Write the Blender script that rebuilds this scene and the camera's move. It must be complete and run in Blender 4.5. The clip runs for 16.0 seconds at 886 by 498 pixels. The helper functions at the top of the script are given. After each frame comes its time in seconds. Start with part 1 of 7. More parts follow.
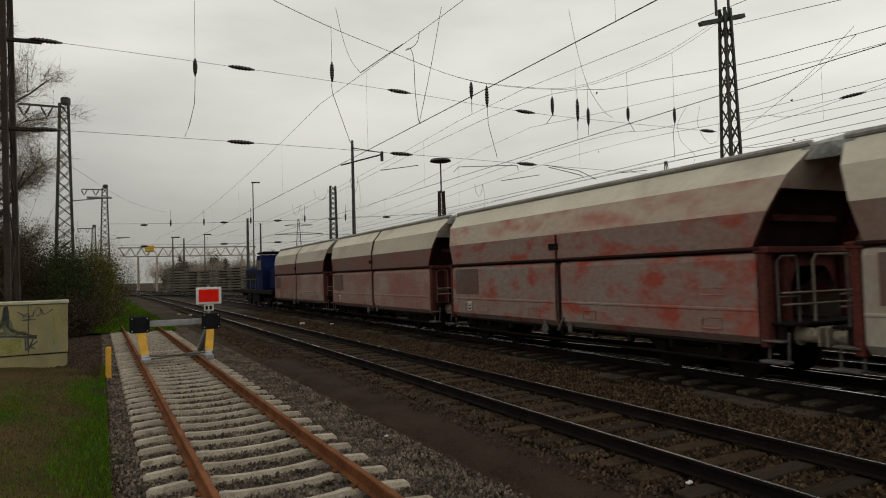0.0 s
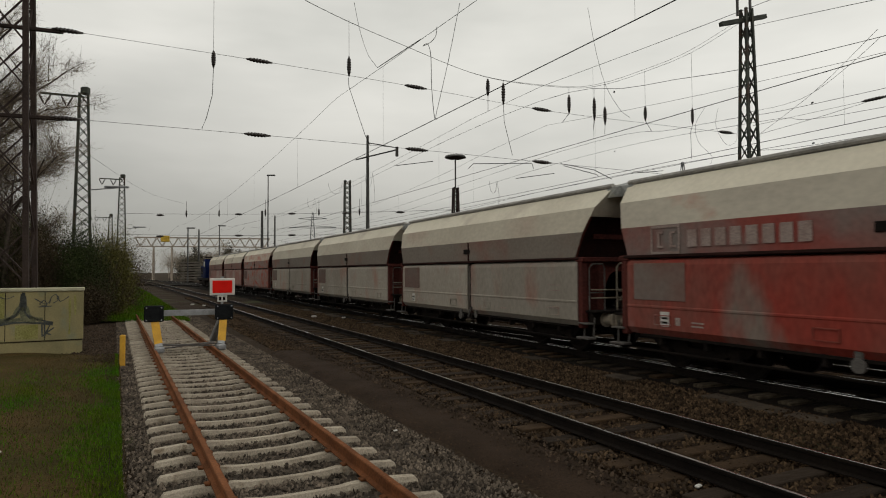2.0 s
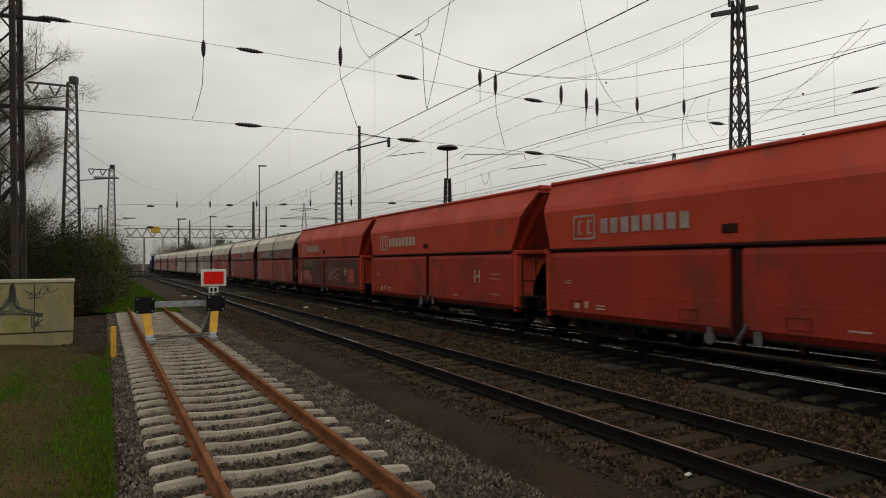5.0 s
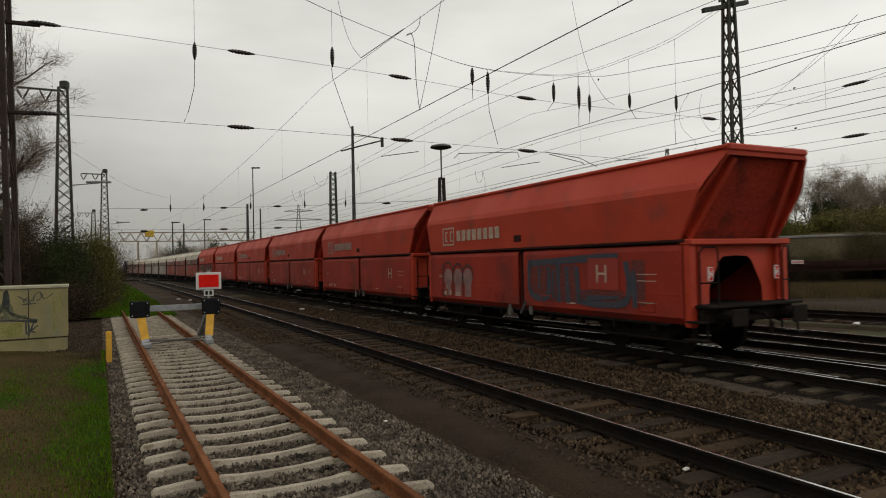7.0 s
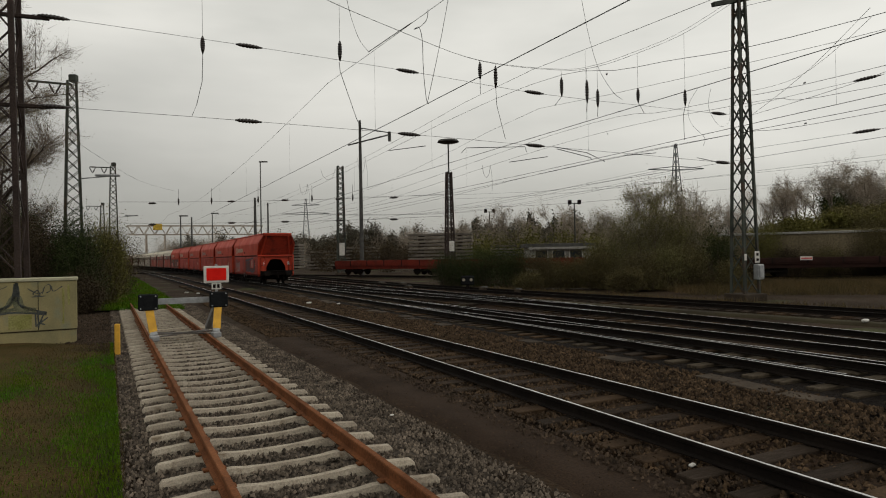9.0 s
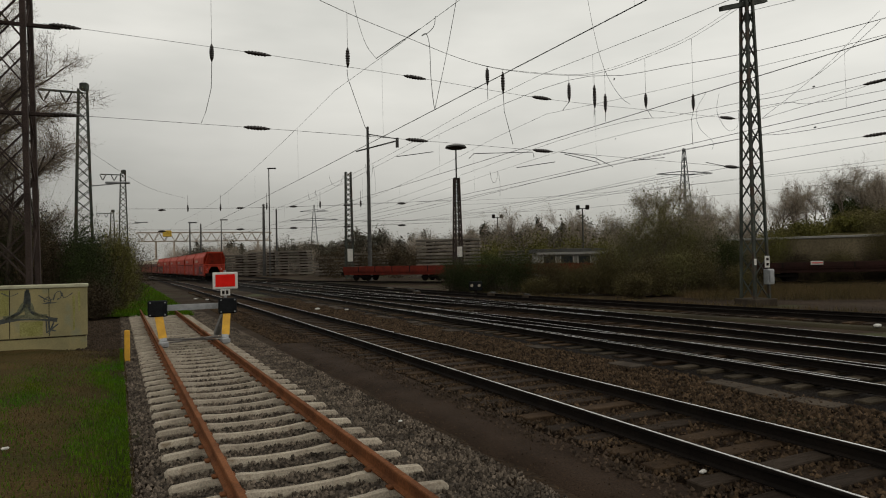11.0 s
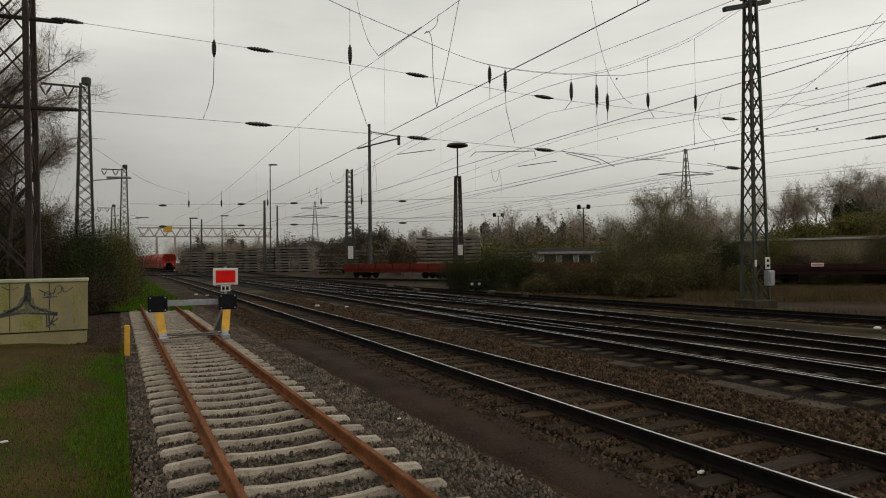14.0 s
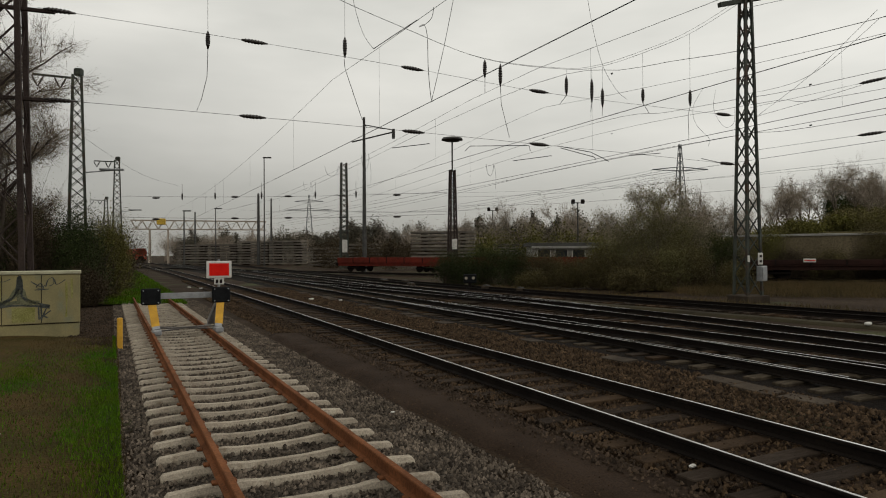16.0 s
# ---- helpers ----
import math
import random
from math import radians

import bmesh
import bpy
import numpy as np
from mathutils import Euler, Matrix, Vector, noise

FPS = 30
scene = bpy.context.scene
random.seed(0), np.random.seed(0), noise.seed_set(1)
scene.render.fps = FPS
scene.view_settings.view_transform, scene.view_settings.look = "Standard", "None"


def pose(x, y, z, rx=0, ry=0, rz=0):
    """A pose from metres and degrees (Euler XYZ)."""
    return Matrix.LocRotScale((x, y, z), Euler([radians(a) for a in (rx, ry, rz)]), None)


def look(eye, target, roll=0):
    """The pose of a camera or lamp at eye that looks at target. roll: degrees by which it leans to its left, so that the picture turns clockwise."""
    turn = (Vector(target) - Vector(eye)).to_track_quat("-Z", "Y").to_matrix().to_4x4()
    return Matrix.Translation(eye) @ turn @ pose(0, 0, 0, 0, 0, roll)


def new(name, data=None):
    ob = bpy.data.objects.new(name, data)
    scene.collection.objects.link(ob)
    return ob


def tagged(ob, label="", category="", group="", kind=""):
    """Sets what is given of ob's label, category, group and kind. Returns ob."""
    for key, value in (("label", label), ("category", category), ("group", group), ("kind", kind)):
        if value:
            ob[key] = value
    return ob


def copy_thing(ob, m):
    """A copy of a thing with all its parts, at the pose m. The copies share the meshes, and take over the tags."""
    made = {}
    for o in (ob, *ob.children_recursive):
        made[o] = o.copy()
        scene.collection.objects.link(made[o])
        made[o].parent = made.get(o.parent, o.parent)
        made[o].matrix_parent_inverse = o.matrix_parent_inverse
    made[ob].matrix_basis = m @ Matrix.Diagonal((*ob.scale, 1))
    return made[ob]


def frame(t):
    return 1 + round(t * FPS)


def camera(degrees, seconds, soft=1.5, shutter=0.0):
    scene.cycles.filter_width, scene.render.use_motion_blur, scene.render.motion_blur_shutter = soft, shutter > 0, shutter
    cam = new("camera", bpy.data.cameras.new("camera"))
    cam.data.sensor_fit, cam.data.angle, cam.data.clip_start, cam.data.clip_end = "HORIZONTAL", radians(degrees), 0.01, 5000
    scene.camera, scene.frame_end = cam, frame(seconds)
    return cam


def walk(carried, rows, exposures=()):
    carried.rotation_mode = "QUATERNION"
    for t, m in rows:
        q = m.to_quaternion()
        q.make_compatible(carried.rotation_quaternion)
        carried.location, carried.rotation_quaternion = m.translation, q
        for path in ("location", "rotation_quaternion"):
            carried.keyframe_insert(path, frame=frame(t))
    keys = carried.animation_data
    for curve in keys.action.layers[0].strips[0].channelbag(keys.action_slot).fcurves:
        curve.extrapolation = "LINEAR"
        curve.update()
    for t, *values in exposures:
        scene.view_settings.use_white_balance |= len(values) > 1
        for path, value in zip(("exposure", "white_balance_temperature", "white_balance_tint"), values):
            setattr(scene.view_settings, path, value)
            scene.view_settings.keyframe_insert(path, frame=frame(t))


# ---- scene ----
cam = camera(68.6, 16.0, soft=1.05, shutter=0.08)
EYE = 2.26
TURNS = [
    (0.0, -1.66, 2.26, 1.59), (0.5, -1.63, 2.12, 1.30), (1.0, -1.35, 1.82, 1.11), (1.5, -0.48, 1.98, 0.40),
    (2.0, -0.57, 1.96, 0.27), (2.5, -0.80, 1.61, 0.31), (3.0, -0.84, 1.41, 0.46), (3.5, -1.10, 1.30, 0.17),
    (4.0, -1.19, 1.16, -0.25), (4.2, -1.22, 1.13, -0.22), (5.3, -1.26, 1.16, 0.60), (6.5, -1.43, 1.14, 1.31), (7.0, -1.68, 1.08, 1.26),
    (7.5, -1.65, 0.92, 1.31), (8.0, -1.57, 0.79, 1.17), (8.5, -1.42, 0.70, 0.93), (9.0, -1.08, 0.61, 1.00),
    (10.2, -0.58, 0.92, 1.12), (11.5, -0.19, 1.22, 1.17), (12.0, 0.02, 1.29, 1.18), (12.5, 0.00, 1.30, 1.40),
    (13.0, -0.21, 1.15, 1.07), (13.5, -0.24, 1.04, 0.61), (14.0, -0.34, 0.96, 0.59), (14.5, -0.31, 0.72, 0.23),
    (15.0, -0.59, 0.70, 0.29), (15.5, -0.78, 0.59, 0.40), (16.0, -0.85, 0.43, 0.32)]
walk(cam, [(t, pose(0, 0, EYE, 90 + p, r, y)) for t, y, p, r in TURNS],
     exposures=[(0.0, 0.0), (3.0, 0.0), (4.0, 0.04), (6.5, 0.09), (7.2, 0.08), (8.5, 0.0), (16.0, 0.0)])

# ---- world and sun: an overcast spring day ----
world = bpy.data.worlds.new("overcast_sky")
scene.world = world
world.use_nodes = True
wn, wl = world.node_tree.nodes, world.node_tree.links
wn.clear()
w_out, w_bg = wn.new("ShaderNodeOutputWorld"), wn.new("ShaderNodeBackground")
w_sky, w_co, w_map = wn.new("ShaderNodeTexSky"), wn.new("ShaderNodeTexCoord"), wn.new("ShaderNodeMapping")
w_noise, w_ramp = wn.new("ShaderNodeTexNoise"), wn.new("ShaderNodeValToRGB")
w_scale, w_mix = wn.new("ShaderNodeVectorMath"), wn.new("ShaderNodeMix")
w_sky.sky_type, w_sky.sun_disc = "NISHITA", False
w_sky.sun_elevation, w_sky.sun_rotation = radians(30), radians(94)
w_scale.operation = "SCALE"
w_scale.inputs["Scale"].default_value = 0.10
w_map.inputs["Scale"].default_value = (1.0, 1.0, 3.6)
w_noise.inputs["Scale"].default_value, w_noise.inputs["Detail"].default_value = 1.7, 5
w_noise.inputs["Roughness"].default_value = 0.5
w_ramp.color_ramp.elements[0].position, w_ramp.color_ramp.elements[0].color = 0.30, (0.555, 0.55, 0.502, 1)
w_ramp.color_ramp.elements[1].position, w_ramp.color_ramp.elements[1].color = 0.70, (0.855, 0.835, 0.765, 1)
w_mix.data_type = "RGBA"
w_mix.inputs["Factor"].default_value = 0.93
wl.new(w_co.outputs["Generated"], w_map.inputs["Vector"])
wl.new(w_map.outputs["Vector"], w_noise.inputs["Vector"])
wl.new(w_noise.outputs["Fac"], w_ramp.inputs["Fac"])
wl.new(w_sky.outputs["Color"], w_scale.inputs[0])
wl.new(w_scale.outputs["Vector"], w_mix.inputs["A"])
wl.new(w_ramp.outputs["Color"], w_mix.inputs["B"])
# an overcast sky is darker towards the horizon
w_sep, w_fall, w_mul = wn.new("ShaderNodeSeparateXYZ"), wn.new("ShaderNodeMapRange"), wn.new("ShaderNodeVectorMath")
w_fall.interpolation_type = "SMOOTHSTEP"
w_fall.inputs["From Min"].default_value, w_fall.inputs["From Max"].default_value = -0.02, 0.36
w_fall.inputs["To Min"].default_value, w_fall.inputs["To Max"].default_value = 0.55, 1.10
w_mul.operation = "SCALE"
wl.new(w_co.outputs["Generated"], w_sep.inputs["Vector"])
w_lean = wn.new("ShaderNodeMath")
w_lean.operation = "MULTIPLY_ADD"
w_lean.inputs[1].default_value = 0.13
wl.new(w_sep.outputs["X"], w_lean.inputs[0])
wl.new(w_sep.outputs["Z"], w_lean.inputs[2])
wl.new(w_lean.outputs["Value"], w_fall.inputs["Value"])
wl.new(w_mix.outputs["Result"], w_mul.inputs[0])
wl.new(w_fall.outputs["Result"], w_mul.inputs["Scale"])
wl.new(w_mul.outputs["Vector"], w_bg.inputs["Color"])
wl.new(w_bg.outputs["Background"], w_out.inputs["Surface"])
w_bg.inputs["Strength"].default_value = 1.0
sun = new("sun", bpy.data.lights.new("sun", "SUN"))
sun.data.energy, sun.data.angle, sun.data.color = 0.5, radians(30), (1.0, 0.97, 0.92)
sun.matrix_world = look((30, -2, 17), (0, 0, 0))


# ---- mesh helpers ----
class Geo:
    """Collects points and faces, and becomes one mesh."""

    def __init__(self):
        self.v, self.f, self.m = [], [], []

    def add(self, verts, faces, mat=0):
        n = len(self.v)
        self.v += [tuple(p) for p in verts]
        self.f += [tuple(i + n for i in q) for q in faces]
        self.m += [mat] * len(faces)
        return self

    def box(self, c, size, m=None, bevel=0.0, mat=0):
        x, y, z = (s / 2 for s in size)
        b = min(bevel, x * 0.9, y * 0.9, z * 0.9)
        c = Vector(c)
        turn = m or Matrix.Identity(3)
        if not b:
            vs = [(sx * x, sy * y, sz * z) for sz in (-1, 1) for sy in (-1, 1) for sx in (-1, 1)]
            fs = [(0, 2, 3, 1), (4, 5, 7, 6), (0, 1, 5, 4), (2, 6, 7, 3), (0, 4, 6, 2), (1, 3, 7, 5)]
        else:
            ring = [(x - b, y), (-(x - b), y), (-x, y - b), (-x, -(y - b)), (-(x - b), -y), (x - b, -y), (x, -(y - b)), (x, y - b)]
            inner = [(px * (x - b) / x, py * (y - b) / y) for px, py in ring]
            vs = [(px, py, -z) for px, py in inner] + [(px, py, -z + b) for px, py in ring] + [(px, py, z - b) for px, py in ring] + [(px, py, z) for px, py in inner]
            fs = [tuple(range(7, -1, -1)), tuple(range(24, 32))]
            for k in range(3):
                fs += [(k * 8 + i, k * 8 + (i + 1) % 8, k * 8 + 8 + (i + 1) % 8, k * 8 + 8 + i) for i in range(8)]
        return self.add([c + turn @ Vector(p) for p in vs], fs, mat)

    def beam(self, a, b, w, h=None, up=(0, 0, 1), mat=0):
        a, b = Vector(a), Vector(b)
        d = b - a
        if d.length < 1e-6:
            return self
        d.normalize()
        s = d.cross(Vector(up))
        if s.length < 1e-3:
            s = d.cross(Vector((1, 0, 0)))
        s.normalize()
        u = s.cross(d)
        h = h or w
        vs = [p + s * (i * w / 2) + u * (j * h / 2) for p in (a, b) for i, j in ((-1, -1), (1, -1), (1, 1), (-1, 1))]
        return self.add(vs, [(0, 1, 2, 3), (7, 6, 5, 4), (0, 4, 5, 1), (1, 5, 6, 2), (2, 6, 7, 3), (3, 7, 4, 0)], mat)

    def tube(self, pts, r, n=6, r2=None, mat=0, caps=True):
        pts = [Vector(p) for p in pts]
        k, vs, fs = len(pts), [], []
        for i, p in enumerate(pts):
            d = (pts[min(i + 1, k - 1)] - pts[max(i - 1, 0)]).normalized()
            ref = Vector((0, 0, 1)) if abs(d.z) < 0.95 else Vector((1, 0, 0))
            s = d.cross(ref).normalized()
            u = s.cross(d)
            rr = r if r2 is None else r + (r2 - r) * i / max(1, k - 1)
            vs += [p + (s * math.cos(2 * math.pi * j / n) + u * math.sin(2 * math.pi * j / n)) * rr for j in range(n)]
        for i in range(k - 1):
            fs += [(i * n + j, i * n + (j + 1) % n, (i + 1) * n + (j + 1) % n, (i + 1) * n + j) for j in range(n)]
        if caps:
            fs += [tuple(range(n - 1, -1, -1)), tuple(range((k - 1) * n, k * n))]
        return self.add(vs, fs, mat)

    def sweep(self, profile, path, mat=0, closed=True):
        """profile: (side, up) pairs; path: (x, y, z) points, roughly level; side is to the right of the way."""
        path = [Vector(p) for p in path]
        n, k, vs, fs = len(profile), len(path), [], []
        for i, p in enumerate(path):
            d = path[min(i + 1, k - 1)] - path[max(i - 1, 0)]
            d.z = 0
            d.normalize()
            s = Vector((d.y, -d.x, 0))
            vs += [p + s * a + Vector((0, 0, b)) for a, b in profile]
        m = n if closed else n - 1
        for i in range(k - 1):
            fs += [(i * n + j, (i + 1) * n + j, (i + 1) * n + (j + 1) % n, i * n + (j + 1) % n) for j in range(m)]
        if closed:
            fs += [tuple(range(n)), tuple(range(k * n - 1, (k - 1) * n - 1, -1))]
        return self.add(vs, fs, mat)

    def lathe(self, c, axis, rings, n=14, mat=0):
        """rings: (along, radius) pairs along the axis from c."""
        c, a = Vector(c), Vector(axis).normalized()
        ref = Vector((0, 0, 1)) if abs(a.z) < 0.9 else Vector((1, 0, 0))
        s = a.cross(ref).normalized()
        u = s.cross(a)
        vs = [c + a * t + (s * math.cos(2 * math.pi * j / n) + u * math.sin(2 * math.pi * j / n)) * r for t, r in rings for j in range(n)]
        k = len(rings)
        fs = [(i * n + j, i * n + (j + 1) % n, (i + 1) * n + (j + 1) % n, (i + 1) * n + j) for i in range(k - 1) for j in range(n)]
        fs += [tuple(range(n - 1, -1, -1)), tuple(range((k - 1) * n, k * n))]
        return self.add(vs, fs, mat)

    def prism(self, outline, a, b, mat=0):
        """outline: points (x, z) pushed along y from a to b."""
        n = len(outline)
        vs = [(x, a, z) for x, z in outline] + [(x, b, z) for x, z in outline]
        fs = [tuple(range(n)), tuple(range(2 * n - 1, n - 1, -1))] + [(i, i + n, (i + 1) % n + n, (i + 1) % n) for i in range(n)]
        return self.add(vs, fs, mat)

    def mesh(self, name, mats, smooth=False):
        me = bpy.data.meshes.new(name)
        me.from_pydata(self.v, [], self.f)
        for mt in (mats if isinstance(mats, (list, tuple)) else [mats]):
            me.materials.append(mt)
        me.polygons.foreach_set("material_index", self.m)
        if smooth:
            me.polygons.foreach_set("use_smooth", [True] * len(self.f))
        bm = bmesh.new()
        bm.from_mesh(me)
        bmesh.ops.recalc_face_normals(bm, faces=bm.faces)
        bm.to_mesh(me)
        bm.free()
        me.update()
        return me


def part(name, geo, material, parent=None, label="", smooth=False):
    ob = new(name, geo.mesh(name, material, smooth))
    if parent:
        ob.parent = parent
    if label:
        ob["label"] = label
    return ob


def thing(name, label, category, group="", kind="", at=None):
    ob = new(name)
    ob.empty_display_size = 0.2
    if at is not None:
        ob.matrix_basis = at
    return tagged(ob, label, category, group, kind)


def raw_mesh(name, verts, faces, material):
    """A mesh from arrays of points and of equal faces."""
    me = bpy.data.meshes.new(name)
    verts, faces = np.asarray(verts, np.float32), np.asarray(faces, np.int32)
    k = faces.shape[1]
    me.vertices.add(len(verts))
    me.vertices.foreach_set("co", verts.ravel())
    me.loops.add(faces.size)
    me.loops.foreach_set("vertex_index", faces.ravel())
    me.polygons.add(len(faces))
    me.polygons.foreach_set("loop_start", np.arange(0, faces.size, k, dtype=np.int32))
    me.materials.append(material)
    me.update(calc_edges=True)
    return me


# ---- materials ----
def mat(name, base, second=None, scale=3.0, rough=0.75, metal=0.0, grain=40.0, bump=0.25, third=None, third_at=0.62,
        third_scale=1.2, spread=0.0, island=0.0, stretch=(1, 1, 1), bump_dist=0.01, grain_amount=0.35, coat=0.0, third_soft=0.06):
    m = bpy.data.materials.new(name)
    m.use_nodes = True
    n, l = m.node_tree.nodes, m.node_tree.links
    bsdf = n["Principled BSDF"]
    co, mp = n.new("ShaderNodeTexCoord"), n.new("ShaderNodeMapping")
    mp.inputs["Scale"].default_value = stretch
    if spread:
        # each piece takes its own stretch of the pattern
        off = n.new("ShaderNodeVectorMath")
        off.operation = "MULTIPLY_ADD"
        off.inputs[1].default_value = (37.0, 23.0, 11.0)
        l.new(n.new("ShaderNodeObjectInfo").outputs["Random"], off.inputs[0])
        l.new(co.outputs["Object"], off.inputs[2])
        l.new(off.outputs["Vector"], mp.inputs["Vector"])
    else:
        l.new(co.outputs["Object"], mp.inputs["Vector"])

    def tex(sc, detail=6):
        t = n.new("ShaderNodeTexNoise")
        t.inputs["Scale"].default_value, t.inputs["Detail"].default_value = sc, detail
        l.new(mp.outputs["Vector"], t.inputs["Vector"])
        return t

    def mix(fac, a, b, kind="MIX"):
        q = n.new("ShaderNodeMix")
        q.data_type, q.blend_type = "RGBA", kind
        for sock, val in (("Factor", fac), ("A", a), ("B", b)):
            if isinstance(val, (int, float)):
                q.inputs[sock].default_value = val
            elif isinstance(val, tuple):
                q.inputs[sock].default_value = (*val, 1)
            else:
                l.new(val, q.inputs[sock])
        return q.outputs["Result"]

    def ramp(src, a, b, lo=0.0, hi=1.0):
        r = n.new("ShaderNodeMapRange")
        r.inputs["From Min"].default_value, r.inputs["From Max"].default_value = a, b
        r.inputs["To Min"].default_value, r.inputs["To Max"].default_value = lo, hi
        l.new(src, r.inputs["Value"])
        return r.outputs["Result"]

    second = second or tuple(c * 0.7 for c in base)
    big, fine = tex(scale), tex(grain, 4)
    col = mix(ramp(big.outputs["Fac"], 0.35, 0.65), base, second)
    if third:
        wear = tex(third_scale, 9)
        col = mix(ramp(wear.outputs["Fac"], third_at - third_soft, third_at + third_soft), col, third)
    shade = ramp(fine.outputs["Fac"], 0.25, 0.75, 1 - grain_amount, 1 + grain_amount)
    col = mix(1.0, col, shade, "MULTIPLY")
    if spread or island:
        src = n.new("ShaderNodeNewGeometry").outputs["Random Per Island"] if island else n.new("ShaderNodeObjectInfo").outputs["Random"]
        amount = spread or island
        col = mix(1.0, col, ramp(src, 0, 1, 1 - amount, 1 + amount), "MULTIPLY")
    l.new(col, bsdf.inputs["Base Color"])
    l.new(ramp(big.outputs["Fac"], 0.3, 0.7, max(0.05, rough - 0.1), min(1, rough + 0.1)), bsdf.inputs["Roughness"])
    bsdf.inputs["Metallic"].default_value = metal
    bsdf.inputs["Specular IOR Level"].default_value = 0.08 if rough >= 0.8 else (0.25 if rough >= 0.6 else 0.5)
    if coat:
        bsdf.inputs["Coat Weight"].default_value = coat
    bp = n.new("ShaderNodeBump")
    bp.inputs["Strength"].default_value, bp.inputs["Distance"].default_value = bump, bump_dist
    l.new(fine.outputs["Fac"], bp.inputs["Height"])
    l.new(bp.outputs["Normal"], bsdf.inputs["Normal"])
    return m


M_BALLAST = mat("grey_ballast", (0.095, 0.079, 0.064), (0.058, 0.047, 0.038), 0.9, 0.95, grain=26, bump=1.0, bump_dist=0.05, grain_amount=0.55)
M_STONE = mat("ballast_stone", (0.128, 0.102, 0.078), (0.050, 0.040, 0.031), 3, 0.9, grain=60, island=0.72, bump=0.3)
M_STONE_BROWN = mat("brown_ballast_stone", (0.066, 0.0425, 0.0240), (0.027, 0.0172, 0.0100), 3, 0.95, grain=60, island=0.78, bump=0.3)
M_STONE_DIRT = mat("dirt_stone", (0.058, 0.040, 0.027), (0.029, 0.021, 0.0145), 3, 0.95, grain=60, island=0.6, bump=0.3)
M_GROUND = mat("dirty_yard_ground", (0.039, 0.0250, 0.0142), (0.023, 0.0152, 0.0094), 0.35, 0.97, grain=16, bump=1.0, bump_dist=0.04,
               third=(0.055, 0.062, 0.026), third_at=0.63, third_scale=0.25, grain_amount=0.5)
# shade under the passing train is put into this near-black ballast colour
M_BED_SHADE = mat("shade_black_ballast", (0.0110, 0.0078, 0.0056), (0.0075, 0.0055, 0.0042), 0.5, 0.97, grain=24, bump=1.0, bump_dist=0.05, grain_amount=0.6)
M_BED = mat("brown_stained_ballast", (0.031, 0.0188, 0.0110), (0.0180, 0.0114, 0.0074), 0.5, 0.97, grain=24, bump=1.0, bump_dist=0.05, grain_amount=0.6)
M_WALKWAY = mat("mossy_walkway_gravel", (0.043, 0.036, 0.019), (0.026, 0.021, 0.013), 0.5, 0.97, grain=30, bump=0.6, bump_dist=0.02, grain_amount=0.4)
M_CINDER = mat("dark_cinder_path", (0.034, 0.0212, 0.0132), (0.0235, 0.0150, 0.0098), 1.1, 0.95, grain=55, bump=0.7, bump_dist=0.012, grain_amount=0.5)
M_SOIL = mat("lawn_soil", (0.066, 0.042, 0.014), (0.040, 0.033, 0.010), 0.8, 0.98, grain=30, bump=0.9, bump_dist=0.03, grain_amount=0.5)
M_GRASS = mat("grass_blade", (0.040, 0.122, 0.003), (0.068, 0.098, 0.005), 0.5, 0.9, grain=9, island=0.5, bump=0.0)
M_DRYGRASS = mat("dry_grass_blade", (0.110, 0.074, 0.034), (0.062, 0.050, 0.022), 0.5, 0.85, grain=9, island=0.5, bump=0.0)
M_DRYLAWN = mat("trampled_lawn_blade", (0.070, 0.050, 0.020), (0.05, 0.036, 0.016), 0.5, 0.9, grain=9, island=0.5, bump=0.0)
M_RUST_RAIL = mat("rusty_rail_steel", (0.185, 0.070, 0.028), (0.110, 0.044, 0.020), 2.0, 0.85, grain=30, bump=0.3)
M_DARK_RAIL = mat("dark_rail_steel", (0.012, 0.0088, 0.0068), (0.008, 0.0062, 0.0052), 2.0, 0.8, grain=30, bump=0.3)
M_RAIL_TOP = mat("polished_rail_head", (0.70, 0.69, 0.68), (0.56, 0.54, 0.53), 1.0, 0.24, metal=1.0, grain=60, bump=0.02, grain_amount=0.1)
M_CONCRETE = mat("sleeper_concrete", (0.375, 0.325, 0.255), (0.275, 0.233, 0.182), 4, 0.9, grain=50, spread=0.12, bump=0.4,
                 third=(0.17, 0.13, 0.09), third_at=0.66, third_scale=5)
M_WOOD_SLEEPER = mat("weathered_sleeper_wood", (0.040, 0.029, 0.021), (0.026, 0.019, 0.014), 5, 0.95, grain=40, spread=0.25, bump=0.6, stretch=(1, 6, 1))
M_BROWN_SLEEPER = mat("rust_stained_sleeper_end", (0.062, 0.039, 0.022), (0.040, 0.026, 0.016), 4, 0.95, grain=40, spread=0.3, bump=0.5)
M_PALE_SLEEPER = mat("pale_weathered_sleeper", (0.066, 0.052, 0.036), (0.032, 0.025, 0.017), 5, 0.95, grain=40, spread=0.35, bump=0.6, stretch=(1, 4, 1))
M_SLAB = mat("concrete_duct_cover", (0.058, 0.045, 0.033), (0.036, 0.028, 0.021), 2, 0.95, grain=40, spread=0.3, bump=0.4)
M_MAST_GREEN = mat("grey_green_mast_paint", (0.052, 0.060, 0.047), (0.034, 0.036, 0.030), 1.5, 0.75, grain=25, bump=0.2,
                   third=(0.055, 0.032, 0.020), third_at=0.6, third_scale=1.3)
